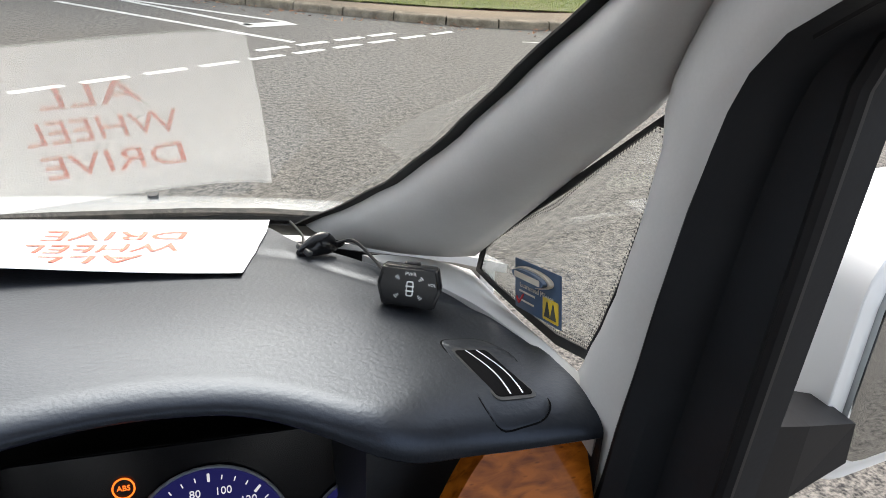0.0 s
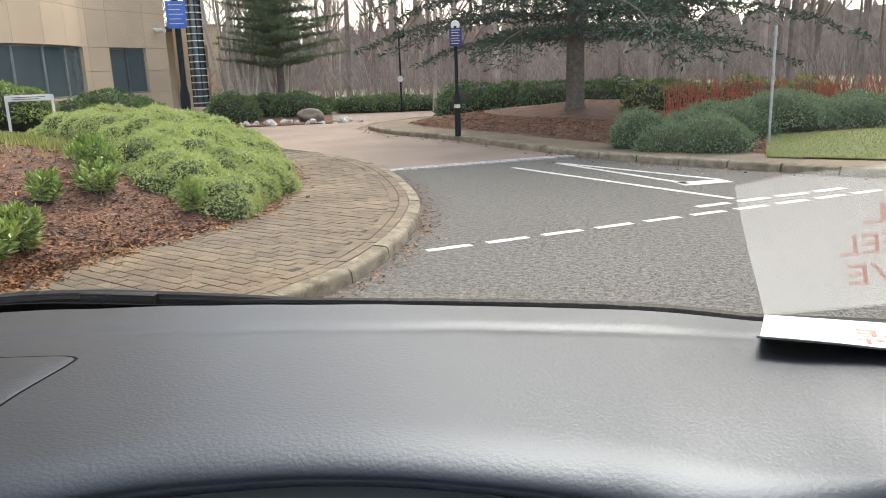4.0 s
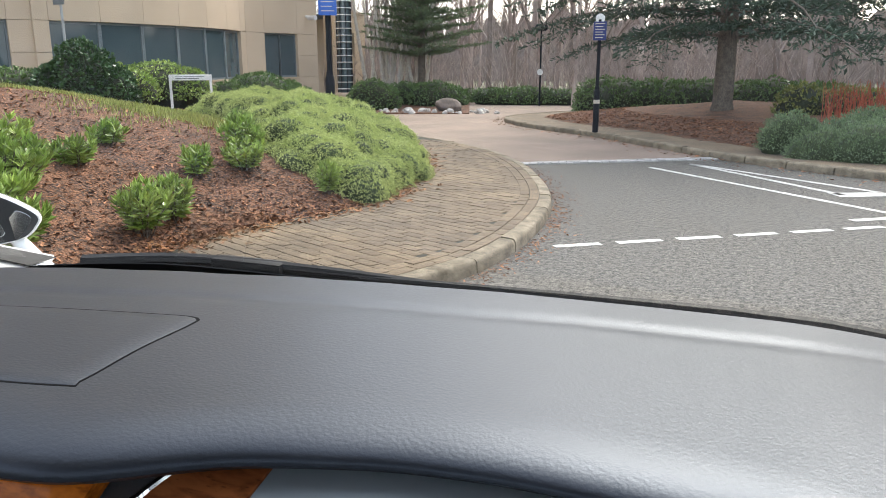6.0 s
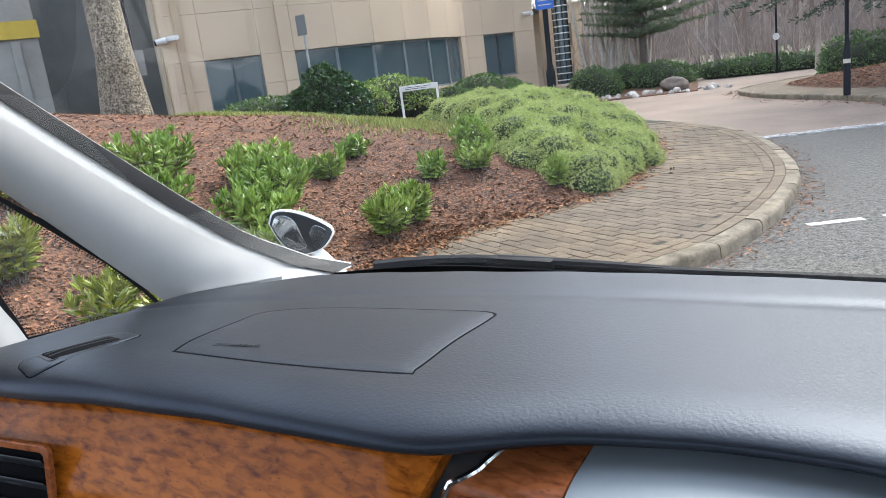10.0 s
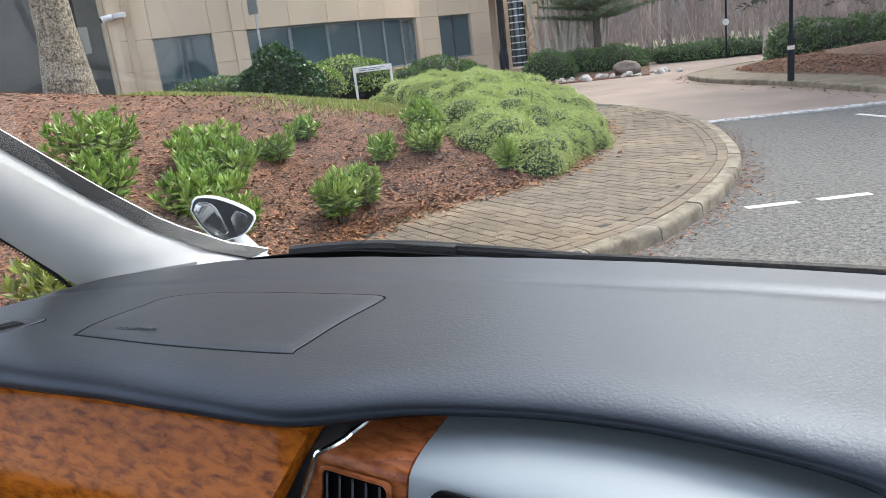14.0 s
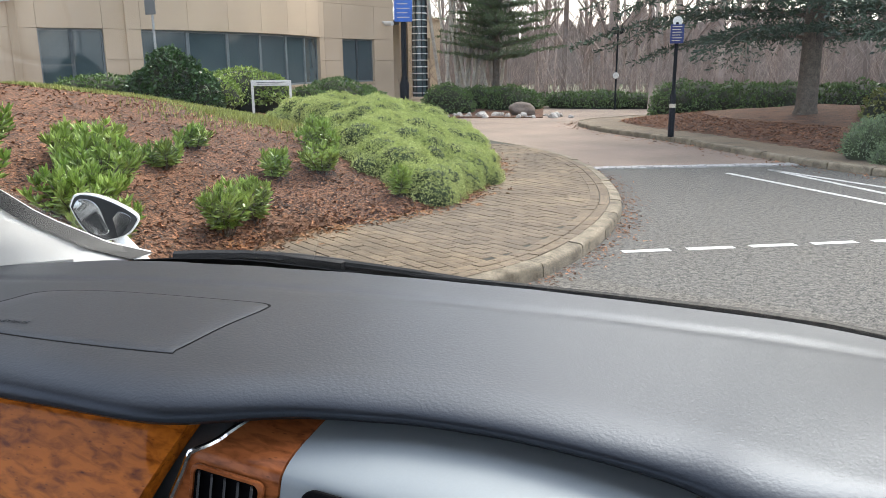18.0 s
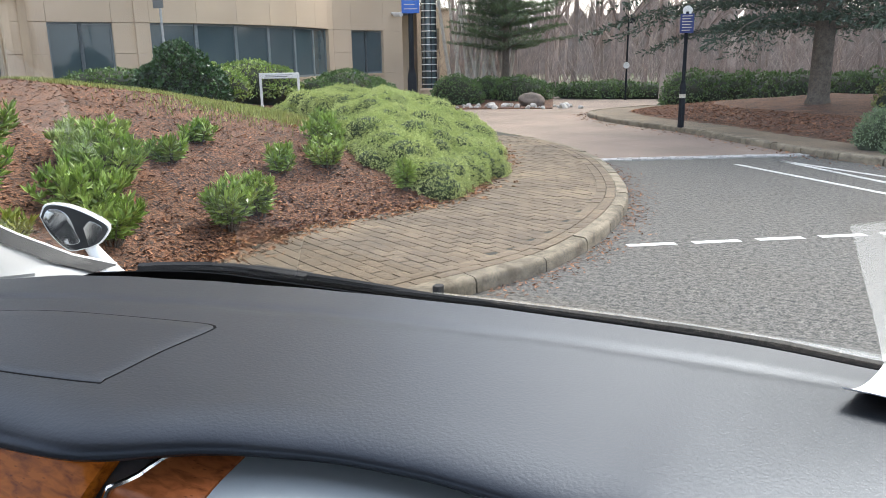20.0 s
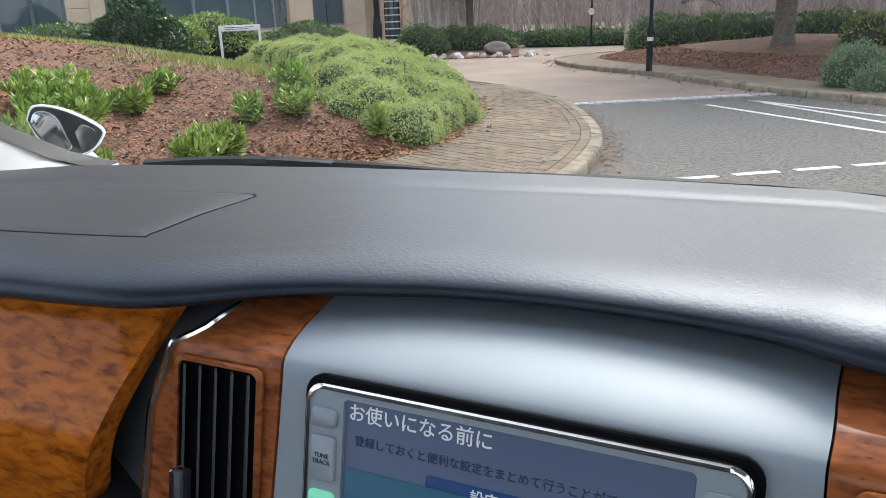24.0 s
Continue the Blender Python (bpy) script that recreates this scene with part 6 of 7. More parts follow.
def shrub(name, label, category, lobes, material, per_m2, length, width, spread=0.6, up=0.0, core=M_CORE, group="", tuft=0.0):
    x, y = lobes[0][0], lobes[0][1]
    z = min(l[2] for l in lobes)
    t = thing(name, label, category, group, at=(x, y, z))
    loc = [(a - x, b - y, c - z, d, e, f) for a, b, c, d, e, f in lobes]
    # rounded solid core, coloured dark as the shade behind the foliage
    part("branches", core_bm(loc, 0.90), core, t, "solid core, its dark colour standing in for shade between the leaves")
    P, N = lobes_cloud(loc, per_m2, length * 0.8, tuft)
    leaf_mesh("foliage", P, N, length, width, material, t, "", spread, up=up)
    return t


MOUND = [(-7.05, 10.35, 0.52, 0.70, 0.70, 0.46), (-7.5, 10.2, 0.50, 0.55, 0.55, 0.42), (-6.75, 9.85, 0.50, 0.65, 0.62, 0.44), (-5.95, 10.05, 0.42, 0.80, 0.75, 0.55), (-6.45, 10.45, 0.42, 0.75, 0.75, 0.52), (-5.3, 9.55, 0.40, 0.80, 0.75, 0.52), (-5.35, 8.9, 0.45, 0.70, 0.7, 0.48), (-4.7, 9.25, 0.26, 0.75, 0.75, 0.48), (-4.75, 8.45, 0.36, 0.70, 0.7, 0.46), (-4.2, 8.75, 0.16, 0.62, 0.7, 0.42), (-4.35, 7.75, 0.28, 0.66, 0.66, 0.44), (-3.85, 8.1, 0.12, 0.52, 0.6, 0.38), (-4.15, 7.15, 0.24, 0.58, 0.55, 0.40), (-3.72, 7.45, 0.10, 0.46, 0.5, 0.34), (-3.55, 6.95, 0.10, 0.42, 0.42, 0.34), (-4.75, 7.55, 0.40, 0.5, 0.5, 0.38)]
big = MOUND[:]
for k in range(230):
    a = big[k % len(big)]
    d = R.normal(0, 1, 3)
    d[2] = abs(d[2]) * 1.2 + 0.1
    d /= np.linalg.norm(d)
    r_ = R.uniform(0.16, 0.30)
    MOUND.append((a[0] + d[0] * (a[3] - r_ * 0.5), a[1] + d[1] * (a[4] - r_ * 0.5), a[2] + d[2] * (a[5] - r_ * 0.5), r_, r_, r_ * 0.8))
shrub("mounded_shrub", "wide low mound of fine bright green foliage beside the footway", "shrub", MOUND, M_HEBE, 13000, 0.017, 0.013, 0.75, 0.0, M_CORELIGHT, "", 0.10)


def laurel(x, y, r, h, n, label="young evergreen with whorls of glossy light green leaves", mt=None):
    z = bed_z(x, y) - 0.02
    t = thing("laurel_plant", label, "plant", "young plants in the bed", at=(x, y, z))
    stems = bmesh.new()
    P, N = [], []
    for k in range(n):
        a, rr = R.uniform(0, 6.28), r * math.sqrt(R.uniform(0.02, 1)) * 0.8
        top = np.array([rr * math.cos(a), rr * math.sin(a), h * (1 - 0.55 * (rr / r) ** 2) * R.uniform(0.75, 1.05)])
        tube_bm([(top[0] * 0.3, top[1] * 0.3, 0), tuple(top * 0.7), tuple(top)], [0.006, 0.005, 0.003], 4, stems)
        for w in range(5):
            c = top * (1 - 0.16 * w)
            for q in range(9):
                b = q * 2.399 + w
                tilt = 0.25 + 0.3 * w
                P.append(c)
                N.append([math.cos(b) * tilt * 2 + top[0] * 0.6, math.sin(b) * tilt * 2 + top[1] * 0.6, 1.0 - 0.25 * w])
    part("stems", stems, M_BARK, t)
    leaf_mesh("leaves", np.array(P), np.array(N), 0.092, 0.029, mt or M_LAUREL, t, "", 0.22)
    return t


for x, y, r, h, n in ((-3.92, 4.42, 0.26, 0.36, 22), (-3.98, 4.85, 0.26, 0.34, 20), (-4.96, 4.86, 0.24, 0.22, 14), (-5.32, 5.56, 0.20, 0.22, 11), (-4.48, 5.72, 0.22, 0.24, 14), (-4.30, 6.22, 0.26, 0.28, 16), (-4.62, 6.62, 0.26, 0.32, 16), (-4.95, 7.05, 0.24, 0.32, 14), (-4.65, 3.92, 0.42, 0.38, 46), (-4.35, 3.50, 0.38, 0.36, 40), (-5.05, 4.15, 0.38, 0.36, 36), (-4.0, 3.42, 0.28, 0.34, 22), (-3.55, 6.42, 0.13, 0.28, 8), (-5.2, 3.3, 0.42, 0.5, 36), (-4.6, 2.9, 0.36, 0.42, 26)):
    laurel(x, y, r, h, n)
M_YLEAF = leafmat("yellow_green_leaf", (0.20, 0.24, 0.03), (0.26, 0.26, 0.05), 0.4)
for x, y, r, h, n in ((-3.75, 2.1, 0.34, 0.40, 26), (-4.5, 1.9, 0.3, 0.35, 18), (-4.1, 2.75, 0.26, 0.26, 14), (-5.4, 2.4, 0.4, 0.5, 26), (-6.2, 2.0, 0.4, 0.5, 26)):
    laurel(x, y, r, h, n, "young evergreen with yellow-green strappy leaves", M_YLEAF)

# evergreen bushes round the building
shrub("ivy_bush", "large dark glossy evergreen bush beside the lawn", "bush", [(-10.05, 9.90, 1.10, 0.50, 0.50, 0.66), (-9.75, 10.15, 0.88, 0.42, 0.42, 0.50), (-10.35, 9.65, 0.90, 0.40, 0.42, 0.50)], M_IVY, 1300, 0.085, 0.06, 0.8)
def at_azimuth(az, D):
    return (0.1 - D * math.sin(radians(az)), 0.1 + D * math.cos(radians(az)))
HEDGES = [("low_bush", "low trimmed green bush in front of the building", 47.5, 15.5, 0.9, 1.0, 0.32, M_BOX), ("low_bush", "low trimmed green bush in front of the building", 50.5, 15.0, 0.9, 1.05, 0.28, M_BOX), ("round_bush", "rounded bright green bush behind the notice board", 41.3, 18.5, 1.0, 0.85, 0.58, M_LAUREL), ("round_bush", "rounded bright green bush behind the notice board", 44.5, 16.5, 0.8, 0.9, 0.5, M_LAUREL), ("clipped_bush", "clipped dark green bush under the windows", 34.6, 19.5, 0.95, 0.55, 0.62, M_BOX), ("clipped_bush", "clipped dark green bush under the windows", 36.6, 19.0, 0.6, 0.5, 0.5, M_BOX), ("clipped_bush", "small dark bush beside the stair tower", 32.2, 20.5, 0.45, 0.45, 0.45, M_BOX), ("ball_bush", "ball-shaped clipped green bush on the rock bed", 26.6, 23.5, 0.75, 0.3, 0.62, M_BOX), ("ball_bush", "clipped green bush behind the rocks", 22.0, 25.0, 0.95, 0.28, 0.55, M_BOX), ("ball_bush", "clipped green bush behind the rocks", 24.2, 25.5, 0.7, 0.3, 0.5, M_BOX)]
for nm, lab, az, D, rr, zz, hh, mt in HEDGES:
    x, y = at_azimuth(az, D)
    shrub(nm, lab, "bush", [(x, y, zz, rr, rr, hh), (x + rr * 0.4, y + rr * 0.2, zz - 0.05, rr * 0.7, rr * 0.7, hh * 0.85)], mt, 700, 0.07, 0.045, 0.8, group="clipped bushes")
def hedge(name, label, a, b, r, h, mt, n, per=420, ll=0.09):
    lb = []
    for k in range(n):
        t = (k + 0.5) / n
        lb.append((a[0] + (b[0] - a[0]) * t + R.uniform(-.15, .15), a[1] + (b[1] - a[1]) * t + R.uniform(-.15, .15), h * 0.35, r * R.uniform(0.8, 1.2), r * R.uniform(0.8, 1.2), h * R.uniform(0.55, 0.75)))
    return shrub(name, label, "hedge", lb, mt, per, ll, ll * 0.6, 0.8)
hedge("hedge", "long low green hedge along the far drive", at_azimuth(18.5, 27), at_azimuth(12.5, 27), 0.75, 0.55, M_BOX, 8)
hedge("hedge", "long low green hedge along the far drive", at_azimuth(20, 29), at_azimuth(17, 29), 0.6, 0.45, M_BOX, 3)
hedge("laurel_hedge", "dark loose laurel hedge behind the island", at_azimuth(10.5, 22), at_azimuth(2.5, 21), 0.8, 0.95, M_BOX, 9)
hedge("laurel_hedge", "dark loose laurel hedge behind the big conifer", at_azimuth(1.0, 21), at_azimuth(-6, 20), 0.75, 0.95, M_BOX, 8)
hedge("golden_hedge", "yellow-green loose hedge on the island", (0.9, 17.0), (4.2, 15.8), 0.65, 1.05, M_GOLD, 6, 500, 0.08)
hedge("laurel_hedge", "dark hedge along the far road", (11, 24), (24, 27), 0.8, 0.8, M_IVY, 9, 250)
for k, (x, y, rr) in enumerate(((1.15, 12.35, 0.50), (1.75, 12.15, 0.50), (0.75, 12.75, 0.42), (1.55, 13.0, 0.55), (2.25, 12.95, 0.55), (2.9, 13.1, 0.55), (3.5, 13.35, 0.55), (4.15, 13.3, 0.55), (4.75, 13.45, 0.5), (2.6, 13.7, 0.55), (3.4, 14.0, 0.55), (4.3, 14.1, 0.5), (1.95, 13.8, 0.5))):
    z = isl_z(x, y) + 0.10 * (k % 3) - 0.08
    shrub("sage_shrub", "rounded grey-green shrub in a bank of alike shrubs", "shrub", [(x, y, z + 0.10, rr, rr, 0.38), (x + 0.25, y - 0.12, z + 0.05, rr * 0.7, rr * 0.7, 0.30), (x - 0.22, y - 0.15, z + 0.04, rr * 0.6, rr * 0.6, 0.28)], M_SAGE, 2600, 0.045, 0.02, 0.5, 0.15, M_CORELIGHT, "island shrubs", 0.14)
for x, y in ((5.3, 13.75), (5.75, 13.4)):
    shrub("golden_bush", "golden-green conifer bush at the end of the shrubs", "bush", [(x, y, 0.55, 0.38, 0.38, 0.55), (x + 0.2, y, 0.4, 0.3, 0.3, 0.4)], M_GOLD, 1200, 0.06, 0.03, 0.6, 0.4)
red = thing("red_stem_shrub", "thicket of bright orange-red bare stems", "shrub", at=(3.2, 15.0, 0.4))
rb = bmesh.new()
for k in range(420):
    x, y = R.uniform(-1.9, 1.9), R.uniform(-0.35, 0.35)
    a, l = R.uniform(0, 6.28), R.uniform(0.45, 0.75)
    tube_bm([(x, y, 0), (x + 0.05 * math.cos(a), y + 0.05 * math.sin(a), l * 0.6), (x + 0.14 * math.cos(a), y + 0.14 * math.sin(a), l)], [0.008, 0.006, 0.003], 3, rb, False)
part("stems", rb, M_RED, red)

# rocks on the bed beyond the drive
rock_bm = bmesh.new()
bmesh.ops.create_icosphere(rock_bm, subdivisions=2, radius=1)
for v in rock_bm.verts:
    v.co *= 1 + 0.25 * noise.noise(v.co * 1.7)
rock0 = tagged(part("rock", rock_bm, M_ROCK, smooth=False), "pale broken rock on the bed edge", "rock", "pale rocks")
rock0.matrix_basis = pose(*at_azimuth(24, 22.3), 0.08) @ Matrix.Diagonal((0.14, 0.12, 0.09, 1))
for k in range(54):
    az = rnd.uniform(17.0, 31.0)
    x, y = at_azimuth(az, 22.0 + rnd.uniform(-0.3, 0.8) + (0.8 if az > 27 else 0))
    s_ = rnd.uniform(0.05, 0.13)
    o = rock0.copy()
    scene.collection.objects.link(o)
    o.matrix_basis = pose(x, y, s_ * 0.35, rnd.uniform(0, 360), rnd.uniform(0, 360), rnd.uniform(0, 360)) @ Matrix.Diagonal((s_, s_ * rnd.uniform(0.7, 1.2), s_ * rnd.uniform(0.5, 0.8), 1))
bb = bmesh.new()
bmesh.ops.create_icosphere(bb, subdivisions=4, radius=1)
for v in bb.verts:
    v.co *= 1 + 0.2 * noise.noise(v.co * 1.3) + 0.06 * noise.noise(v.co * 5)
bo = tagged(part("boulder", bb, M_BOULDER), "large brown boulder among pale rocks", "boulder")
bo.matrix_basis = pose(*at_azimuth(21.0, 22.6), 0.18) @ Matrix.Diagonal((0.40, 0.34, 0.23, 1))
tagged(part("bed_edge", grid_bm([[(*at_azimuth(32 - 12.5 * i / 20, 21.7), 0.0), (*at_azimuth(32 - 12.5 * i / 20, 21.72), 0.035), (*at_azimuth(32 - 12.5 * i / 20, 24.5), 0.09), (*at_azimuth(32 - 12.5 * i / 20, 27), 0.12)] for i in range(21)]), M_MULCH), "low kerbed bed of mulch in front of the building", "planting bed", kind="structure")


# ---- trees ----
class Tubes:
    def __init__(self):
        self.v, self.f = [], []

    def add(self, pts, radii, seg=5):
        base = len(self.v)
        pts = [Vector(p) for p in pts]
        prev = None
        for i, p in enumerate(pts):
            d = (pts[min(i + 1, len(pts) - 1)] - pts[max(i - 1, 0)]).normalized()
            s = d.orthogonal().normalized() if prev is None else (prev - d * prev.dot(d)).normalized()
            prev = s
            u = d.cross(s)
            for k in range(seg):
                a = 2 * math.pi * k / seg
                self.v.append(tuple(p + radii[i] * (math.cos(a) * s + math.sin(a) * u)))
        for i in range(len(pts) - 1):
            for k in range(seg):
                a, b = base + i * seg + k, base + i * seg + (k + 1) % seg
                self.f.append((a, b, b + seg, a + seg))


def grow(T, p, d, length, r, depth, rg, droop=0.0, kids=4):
    """A limb with its own limbs."""
    pts, n = [Vector(p)], 5
    d = Vector(d).normalized()
    for i in range(n):
        d = (d + Vector((rg.uniform(-.18, .18), rg.uniform(-.18, .18), rg.uniform(-.06, .14) - droop))).normalized()
        pts.append(pts[-1] + d * length / n)
    T.add(pts, [r * (1 - 0.75 * i / n) for i in range(n + 1)], 6 if r > 0.05 else (4 if r > 0.015 else 3))
    if depth > 0:
        for k in range(kids):
            t = rg.uniform(0.3, 1.0)
            i = min(n - 1, int(t * n))
            q = pts[i].lerp(pts[i + 1], t * n - i)
            a = rg.uniform(0, 6.28)
            side = Vector((math.cos(a), math.sin(a), rg.uniform(0.0, 0.7)))
            grow(T, q, (d + side).normalized(), length * rg.uniform(0.4, 0.65), r * 0.45, depth - 1, rg, droop, kids)


def bare_tree(name, label, x, y, z, h, r, seed, bark=None, depth=3, kids=5):
    t = thing(name, label, "tree", at=(x, y, z))
    rg = random.Random(seed)
    T = Tubes()
    pts = [Vector((0.04 * h * (rg.random() - .5) * i / 8, 0.04 * h * (rg.random() - .5) * i / 8, -0.1 + h * i / 8)) for i in range(9)]
    T.add(pts, [r * (1.35 if i == 0 else 1 - 0.10 * i) for i in range(9)], 18)
    mesh_part("trunk", T.v, T.f, bark or M_BARK, t, "ridged bark", True)
    L = Tubes()
    for k in range(11):
        i = 3 + int(5 * k / 11)
        a = k * 2.4
        grow(L, pts[i], (math.cos(a), math.sin(a), 0.7), h * 0.38, r * 0.35, depth, rg, 0, kids)
    mesh_part("limbs", L.v, L.f, M_TWIG, t, "bare branches")
    return t


bare_tree("bare_tree", "tall tree with a thick ridged trunk and bare branches", -10.1, 6.05, 1.25, 8.5, 0.28, 3, M_TRUNK, 3, 4)
# multi-stemmed pale birches behind the conifer
for k in range(9):
    x, y = at_azimuth(26.7 - 0.46 * k + rnd.uniform(-.2, .2), 26.6 + rnd.uniform(0, 1.0))
    t = thing("birch", "slender pale-stemmed bare birch beyond the clipped bushes", "tree", "pale birches", at=(x, y, 0))
    T = Tubes()
    rg = random.Random(50 + k)
    for q in range(3):
        a = rg.uniform(0, 6.28)
        T.add([(0, 0, -0.05), (0.25 * math.cos(a), 0.25 * math.sin(a), 1.2), (0.5 * math.cos(a), 0.5 * math.sin(a), 2.8), (0.8 * math.cos(a), 0.8 * math.sin(a), 5.5)], [0.075, 0.06, 0.045, 0.02], 7)
    mesh_part("stems", T.v, T.f, M_BARK_PALE, t, "pale stems", True)
    L = Tubes()
    for q in range(5):
        grow(L, (rg.uniform(-.4, .4), rg.uniform(-.4, .4), rg.uniform(2.2, 4)), (rg.uniform(-1, 1), rg.uniform(-1, 1), 1.3), 2.2, 0.02, 2, rg, 0, 4)
    mesh_part("twigs", L.v, L.f, M_TWIG, t)


def conifer(name, label, x, y, z, h, r_trunk, first, spread, mt, seed, whorls, per, droop, needle=0.10, up0=0.1):
    t = thing(name, label, "conifer", at=(x, y, z))
    rg = random.Random(seed)
    T = Tubes()
    T.add([(0, 0, -0.1), (0, 0, 0.15), (0, 0, h * 0.35), (0, 0, h * 0.7), (0, 0, h)], [r_trunk * 1.35, r_trunk, r_trunk * 0.8, r_trunk * 0.45, 0.02], 16)
    mesh_part("trunk", T.v, T.f, M_BARK, t, "grey-brown trunk", True)
    B = Tubes()
    P, N = [], []
    for w in range(whorls):
        zz = first + (h - first) * (w / whorls) ** 0.95
        ln = spread * (1 - (zz - first) / (h - first + 0.01)) ** 0.75 + 0.25
        for k in range(6):
            a = w * 0.7 + k * 1.047 + rg.uniform(-.25, .25)
            l = ln * rg.uniform(0.65, 1.1)
            d = Vector((math.cos(a), math.sin(a), up0))
            pts = [Vector((0, 0, zz + rg.uniform(-.1, .1)))]
            for s in range(6):
                d = (d + Vector((rg.uniform(-.08, .08), rg.uniform(-.08, .08), -droop))).normalized()
                pts.append(pts[-1] + d * l / 6)
            B.add(pts, [0.035 * (1 - 0.13 * s) for s in range(7)], 4)
            for s in range(1, 7):
                for side in (-1, 1):
                    for c in range(2):
                        sd_ = (pts[s] - pts[s - 1]).normalized().cross(Vector((0, 0, 1))) * side
                        sl = l * 0.34 * (1.15 - s / 7) * rg.uniform(0.6, 1.2) + 0.12
                        q0 = pts[s].lerp(pts[s - 1], 0.5 * c)
                        e = q0 + (sd_ + (pts[s] - pts[s - 1]).normalized() * 0.7 + Vector((0, 0, -droop * 1.5))).normalized() * sl
                        m_ = max(3, int(per * sl))
                        for i in range(m_):
                            P.append(q0.lerp(e, (i + rg.random()) / m_) + Vector((rg.uniform(-.04, .04), rg.uniform(-.04, .04), rg.uniform(-.03, .02))))
                            N.append((e - q0).normalized() * 0.8 + Vector((0, 0, 0.25)))
    mesh_part("boughs", B.v, B.f, M_BARK, t)
    leaf_mesh("needles", np.array([tuple(p) for p in P]), np.array([tuple(p) for p in N]), needle, needle * 0.28, mt, t, "", 0.55)
    return t


conifer("fir_tree", "dark green conifer standing behind the rock bed", -10.3, 24.6, 0.1, 6.8, 0.13, 1.55, 2.0, M_NEEDLE, 5, 17, 85, 0.015, 0.085, 0.22)
conifer("cedar_tree", "broad dark conifer with a thick trunk on the island", -0.42, 17.9, 0.42, 9.5, 0.21, 1.55, 5.2, M_CEDAR, 9, 22, 34, 0.10, 0.14, 0.25)

# far woods: many bare trees in one mass
W_ = Tubes()
rgw = random.Random(21)
for k in range(210):
    az = rgw.uniform(-62, 42)
    D = rgw.uniform(31, 52) - (6 if -25 < az < 15 else 0) * rgw.random()
    if az > 24:
        D += 8
    x, y = D * -math.sin(radians(az)), D * math.cos(radians(az))
    h = rgw.uniform(7, 13) * (1.6 if az < -2 else 1.0)
    lean = (rgw.uniform(-.5, .5), rgw.uniform(-.5, .5))
    pts = [Vector((x + lean[0] * i / 5, y + lean[1] * i / 5, h * i / 5)) for i in range(6)]
    r = rgw.uniform(0.06, 0.17)
    W_.add(pts, [r * (1 - 0.16 * i) for i in range(6)], 5)
    for b in range(13):
        i = rgw.randint(1, 4)
        a = rgw.uniform(0, 6.28)
        grow(W_, pts[i], (math.cos(a), math.sin(a), 1.1), h * rgw.uniform(0.18, 0.32), r * 0.35, 1, rgw, 0, 5)
tagged(mesh_part("far_woods", W_.v, W_.f, M_TWIG), "bare brown winter woodland beyond the road", "woodland", kind="stuff")
U = Tubes()
for k in range(1700):
    az = rgw.uniform(-62, 30)
    D = rgw.uniform(27, 44)
    x, y = D * -math.sin(radians(az)), D * math.cos(radians(az))
    a, l = rgw.uniform(0, 6.28), rgw.uniform(0.8, 3.4)
    grow(U, (x, y, 0), (0.4 * math.cos(a), 0.4 * math.sin(a), 1.0), l * 0.8, 0.02, 1, rgw, 0.0, 5)
tagged(mesh_part("undergrowth", U.v, U.f, M_TWIG), "tangled brown undergrowth below the woods", "undergrowth", kind="stuff")
bd = []
for i in range(601):
    az = radians(-80 + 150 * i / 600)
    hh = 4.6 + 1.3 * noise.noise((i * 0.12, 0, 5)) + 1.8 * noise.noise((i * 1.7, 2, 5))
    bd.append([(-62 * math.sin(az), 62 * math.cos(az), -0.5), (-62 * math.sin(az), 62 * math.cos(az), hh * 0.55), (-62 * math.sin(az), 62 * math.cos(az), hh)])
M_FARWOOD = mat("far_wood_mass", (0.33, 0.275, 0.25), 1.0, col2=(0.20, 0.165, 0.145), scale=0.25, fine=2.2, bump=0.0, blend=1.4)
tagged(part("backdrop_woods", grid_bm(bd), M_FARWOOD), "distant brown wood edge", "woodland", kind="structure")

# ---- litter, chips and blades ----
def scatter(name, label, category, material, n, pick, size, tilt=0.5):
    V, F = [], []
    for k in range(n):
        p = pick()
        if p is None:
            continue
        x, y, z = p
        l, w = size * rnd.uniform(0.5, 1.4), size * rnd.uniform(0.18, 0.5)
        m = Euler((rnd.gauss(0, tilt), rnd.gauss(0, tilt), rnd.uniform(0, 6.28))).to_matrix()
        b = len(V)
        for u, v, q in ((-l / 2, -w / 2, 0), (l / 2, -w / 2, 0.1 * l), (l / 2, w / 2, 0), (-l / 2, w / 2, 0.1 * l)):
            V.append(tuple(m @ Vector((u, v, q)) + Vector((x, y, z + size * 0.15))))
        F.append((b, b + 1, b + 2, b + 3))
    return tagged(mesh_part(name, V, F, material), label, category, kind="stuff")


def in_bed():
    i = rnd.randrange(30, 112)
    j = rnd.random() ** 1.3 * 26
    a, b = bed_rows[i], bed_rows[i + 1]
    j0 = int(j)
    u, w = rnd.random(), j - j0
    p = [Vector(a[j0]).lerp(Vector(a[j0 + 1]), w), Vector(b[j0]).lerp(Vector(b[j0 + 1]), w)]
    return tuple(p[0].lerp(p[1], u))


scatter("bark_chips", "loose brown bark chips over the bed", "mulch", M_CHIP, 46000, in_bed, 0.040, 0.3)


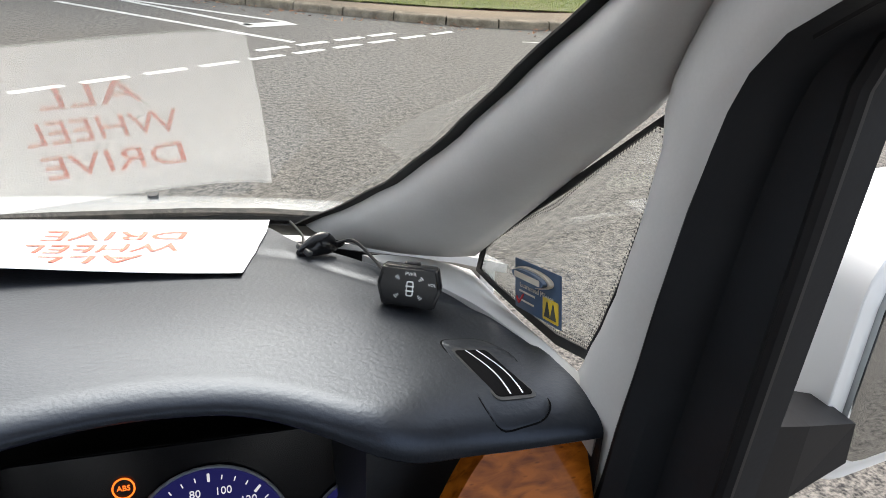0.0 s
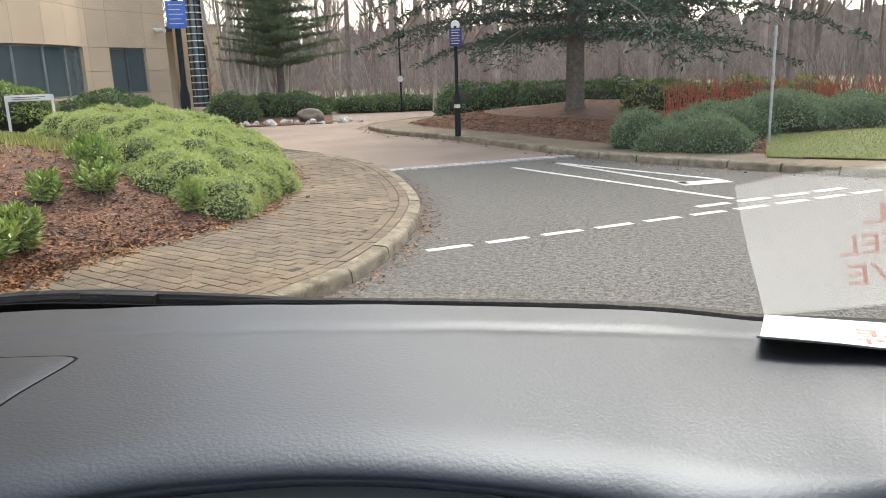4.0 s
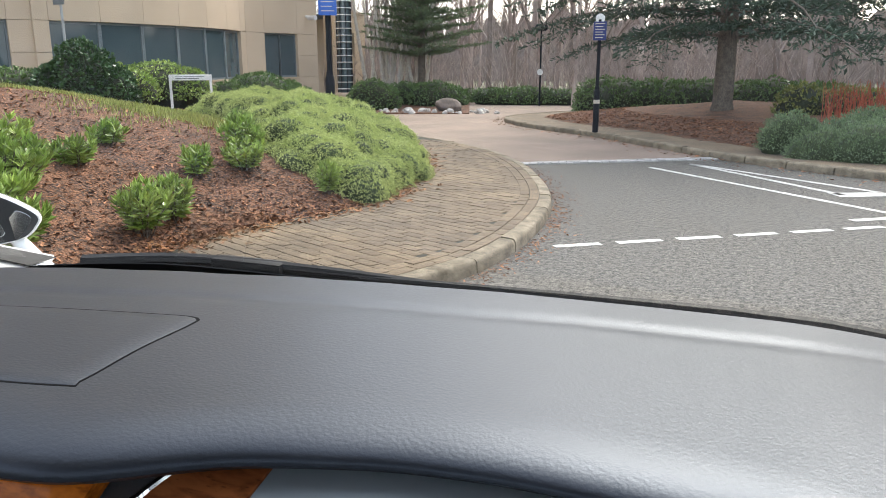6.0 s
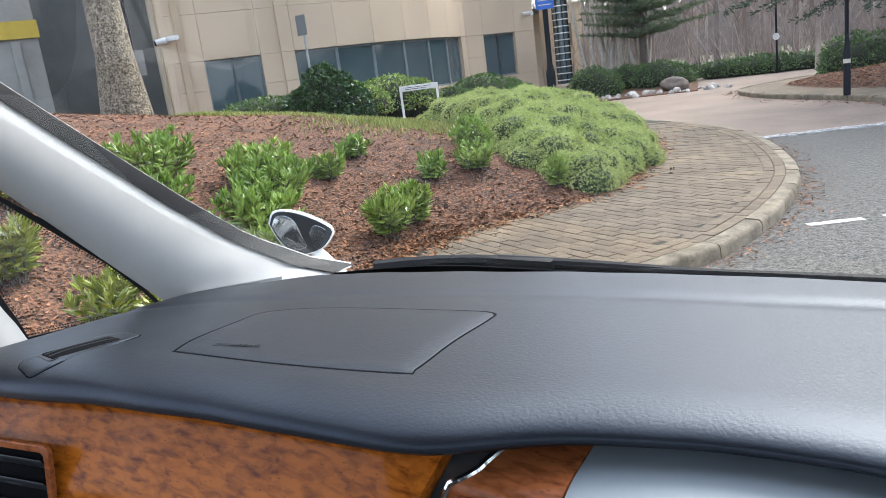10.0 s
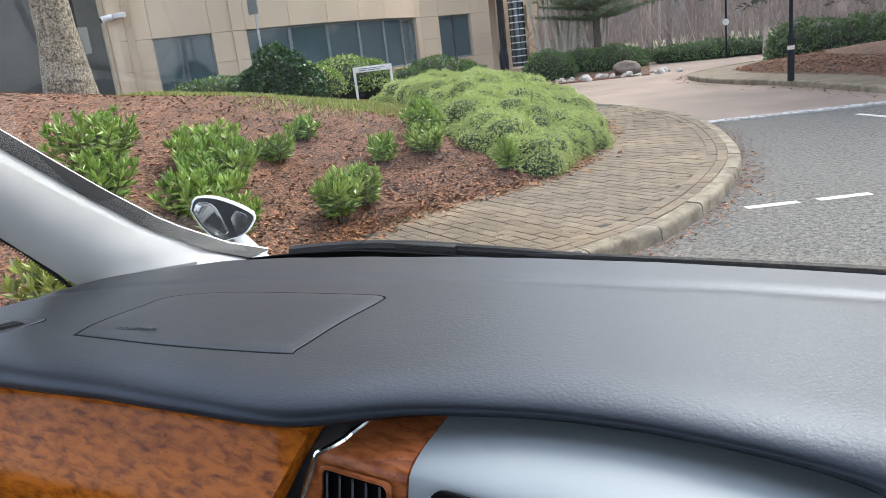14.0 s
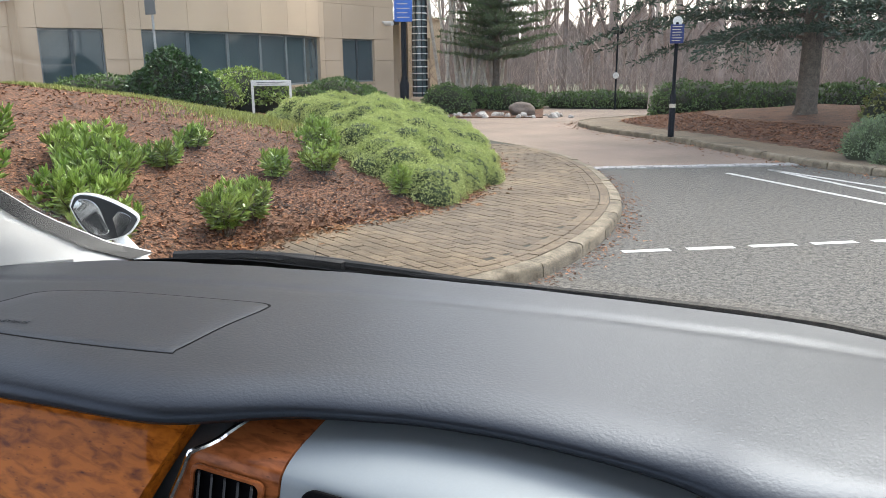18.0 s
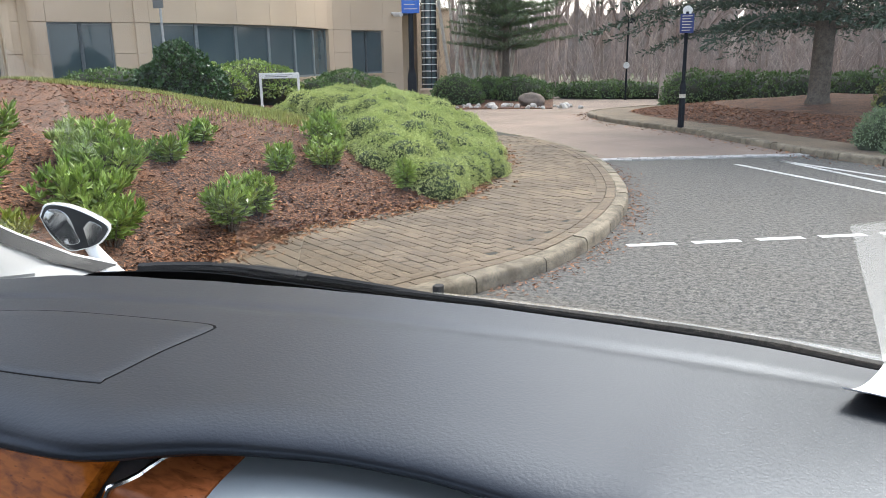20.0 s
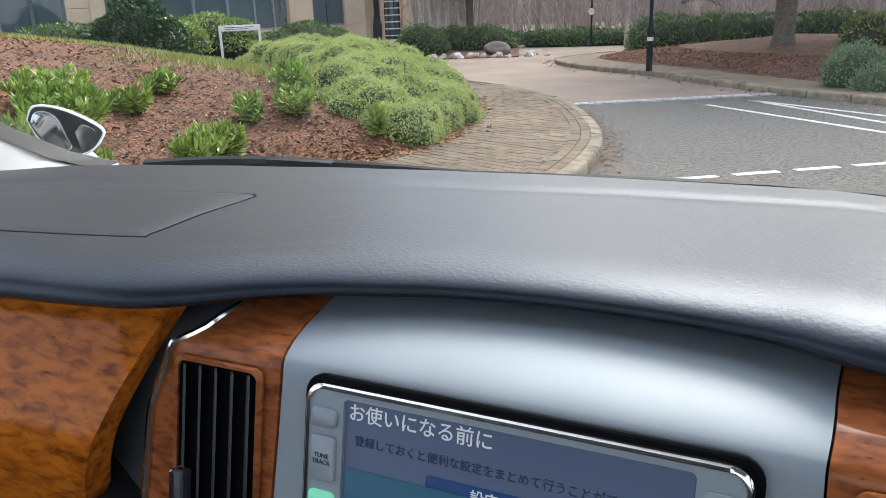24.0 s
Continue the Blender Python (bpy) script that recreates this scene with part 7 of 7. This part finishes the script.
def bed_edge():
    i = rnd.randrange(30, 100)
    p = BED_NEAR[i].lerp(BED_NEAR[i + 1], rnd.random())
    d = rnd.gauss(-0.02, 0.12)
    t = (BED_NEAR[i + 1] - BED_NEAR[i]).normalized()
    q = p + Vector((-t.y, t.x, 0)) * d
    return (q.x, q.y, 0.108 if d < 0 else bed_z(q.x, q.y))


scatter("leaf_litter", "orange-brown fallen leaves along the bed's edge", "leaves", M_LITTER, 4400, bed_edge, 0.045, 0.4)


def on_road():
    i = rnd.randrange(45, 95)
    p = KERB_NEAR[i].lerp(KERB_NEAR[i + 1], rnd.random())
    t = (KERB_NEAR[i + 1] - KERB_NEAR[i]).normalized()
    d = abs(rnd.gauss(0, 0.12)) + 0.01
    q = p - Vector((-t.y, t.x, 0)) * d
    return (q.x, q.y, 0.002)


scatter("gutter_litter", "dead leaves and grit along the kerb", "leaves", M_CHIP, 1500, on_road, 0.028, 0.25)


def isl_pick():
    i = rnd.randrange(40, 110)
    u_ = rnd.random()
    p = WALK_FAR[i].lerp(WALK_FAR[i + 1], u_).lerp(SPINE[i].lerp(SPINE[i + 1], u_), rnd.random())
    return (p.x, p.y, isl_z(p.x, p.y))


scatter("island_chips", "bark chips and dead leaves on the island", "mulch", M_CHIP, 16000, isl_pick, 0.05, 0.3)


def far_gutter():
    i = rnd.randrange(35, 120)
    p = KERB_FAR[i].lerp(KERB_FAR[i + 1], rnd.random())
    t = (KERB_FAR[i + 1] - KERB_FAR[i]).normalized()
    q = p - Vector((-t.y, t.x, 0)) * (abs(rnd.gauss(0, 0.25)) + 0.02)
    return (q.x, q.y, 0.010)


scatter("far_litter", "dead leaves on the drive along the island kerb", "leaves", M_CHIP, 900, far_gutter, 0.05, 0.3)


def blades(name, label, n, pick, hgt, material):
    V, F = [], []
    for k in range(n):
        x, y, z = pick()
        a, h = rnd.uniform(0, 6.28), hgt * rnd.uniform(0.5, 1.3)
        w = 0.006 + hgt * 0.03
        b = len(V)
        V += [(x - w * math.sin(a), y + w * math.cos(a), z - 0.01), (x + w * math.sin(a), y - w * math.cos(a), z - 0.01), (x + 0.4 * h * math.cos(a), y + 0.4 * h * math.sin(a), z + h)]
        F.append((b, b + 1, b + 2))
    return tagged(mesh_part(name, V, F, material), label, "grass", kind="stuff")


def crest():
    y = rnd.uniform(6.2, 10.6)
    x = -8.15 + 0.32 * (y - 8.5) + rnd.gauss(0, 0.33) - 0.2
    return (x, y, bed_z(x, y))


blades("grass_strip", "thin strip of fresh grass along the crest of the bed", 42000, crest, 0.06, M_BLADE)


def patch():
    x, y = rnd.gauss(-6.3, 0.45), rnd.gauss(7.6, 0.6)
    return (x, y, bed_z(x, y))


blades("grass_patch", "sparse yellow-green grass growing through the mulch", 3500, patch, 0.06, M_BLADE)


def verge():
    u, v = rnd.random(), rnd.random()
    i = min(28, int(u * 29))
    p = ga[i].lerp(ga[i + 1], u * 29 - i).lerp(gb[i].lerp(gb[i + 1], u * 29 - i), v)
    return (p.x, p.y, isl_z(p.x, p.y) + 0.02)


blades("verge_grass", "short green grass of the verge", 30000, verge, 0.025, M_BLADE)

# ---- bricks of the footway ----
bm = box_bm(-0.0965, -0.0465, -0.04, 0.0965, 0.0465, 0.0, 0.005)
brick_ob = part("brick", bm, M_PAVER, pave_near)
brick_me = brick_ob.data
bpy.data.objects.remove(brick_ob)
cands = []
LK = KERB_NEAR[::2]
ang = radians(-24)
ca, sa = math.cos(ang), math.sin(ang)
for r in range(-90, 130):
    for c in range(-40, 40):
        u, v = (c + 0.5 * (r % 2)) * 0.2, 2.0 + r * 0.1
        x, y = -2.6 + u * ca - (v - 6.0) * sa, 6.0 + u * sa + (v - 6.0) * ca
        if not (-5.5 < y < 12.5 and -8 < x < -1.3):
            continue
        if near_line(LK, x, y) > 0.288 and near_line(LINE_BED, x, y) < -0.03:
            cands.append((math.hypot(x + 1.0, y - 4.2), x, y, math.degrees(ang), 0.1075))
full = []
for row in range(2):
    edge = offset(KERB_NEAR, 0.125 + 0.052 + 0.1 * row)
    acc = 0.1 * row
    for a, b in zip(edge, edge[1:]):
        L = (b - a).length
        while acc < L:
            p = a.lerp(b, acc / L)
            full.append((p.x, p.y, math.degrees(math.atan2(b.y - a.y, b.x - a.x))))
            acc += 0.2
        acc -= L
for x, y, g in full:
    if -5.5 < y < 12.5:
        cands.append((math.hypot(x + 1.0, y - 4.2), x, y, g, 0.1115))
cands.sort()
for d, x, y, g, zb in cands[:300]:
    o = new("brick", brick_me)
    o.parent = pave_near
    o.matrix_basis = pose(x, y, zb + rnd.uniform(-0.002, 0.002), rnd.uniform(-1, 1), rnd.uniform(-1, 1), g + rnd.uniform(-1.2, 1.2))
rest = bmesh.new()
V, F = [], []
tv, tf = [v.co.copy() for v in brick_me.vertices], [tuple(p.vertices) for p in brick_me.polygons]
for d, x, y, g, zb in cands[300:]:
    m = pose(x, y, zb + rnd.uniform(-0.002, 0.002), rnd.uniform(-1, 1), rnd.uniform(-1, 1), g + rnd.uniform(-1.2, 1.2))
    b = len(V)
    V += [tuple(m @ v) for v in tv]
    F += [tuple(b + q for q in f) for f in tf]
rest.free()
far_bricks = mesh_part("far_bricks", V, F, M_PAVER, pave_near)
far_bricks["kind"] = "stuff"
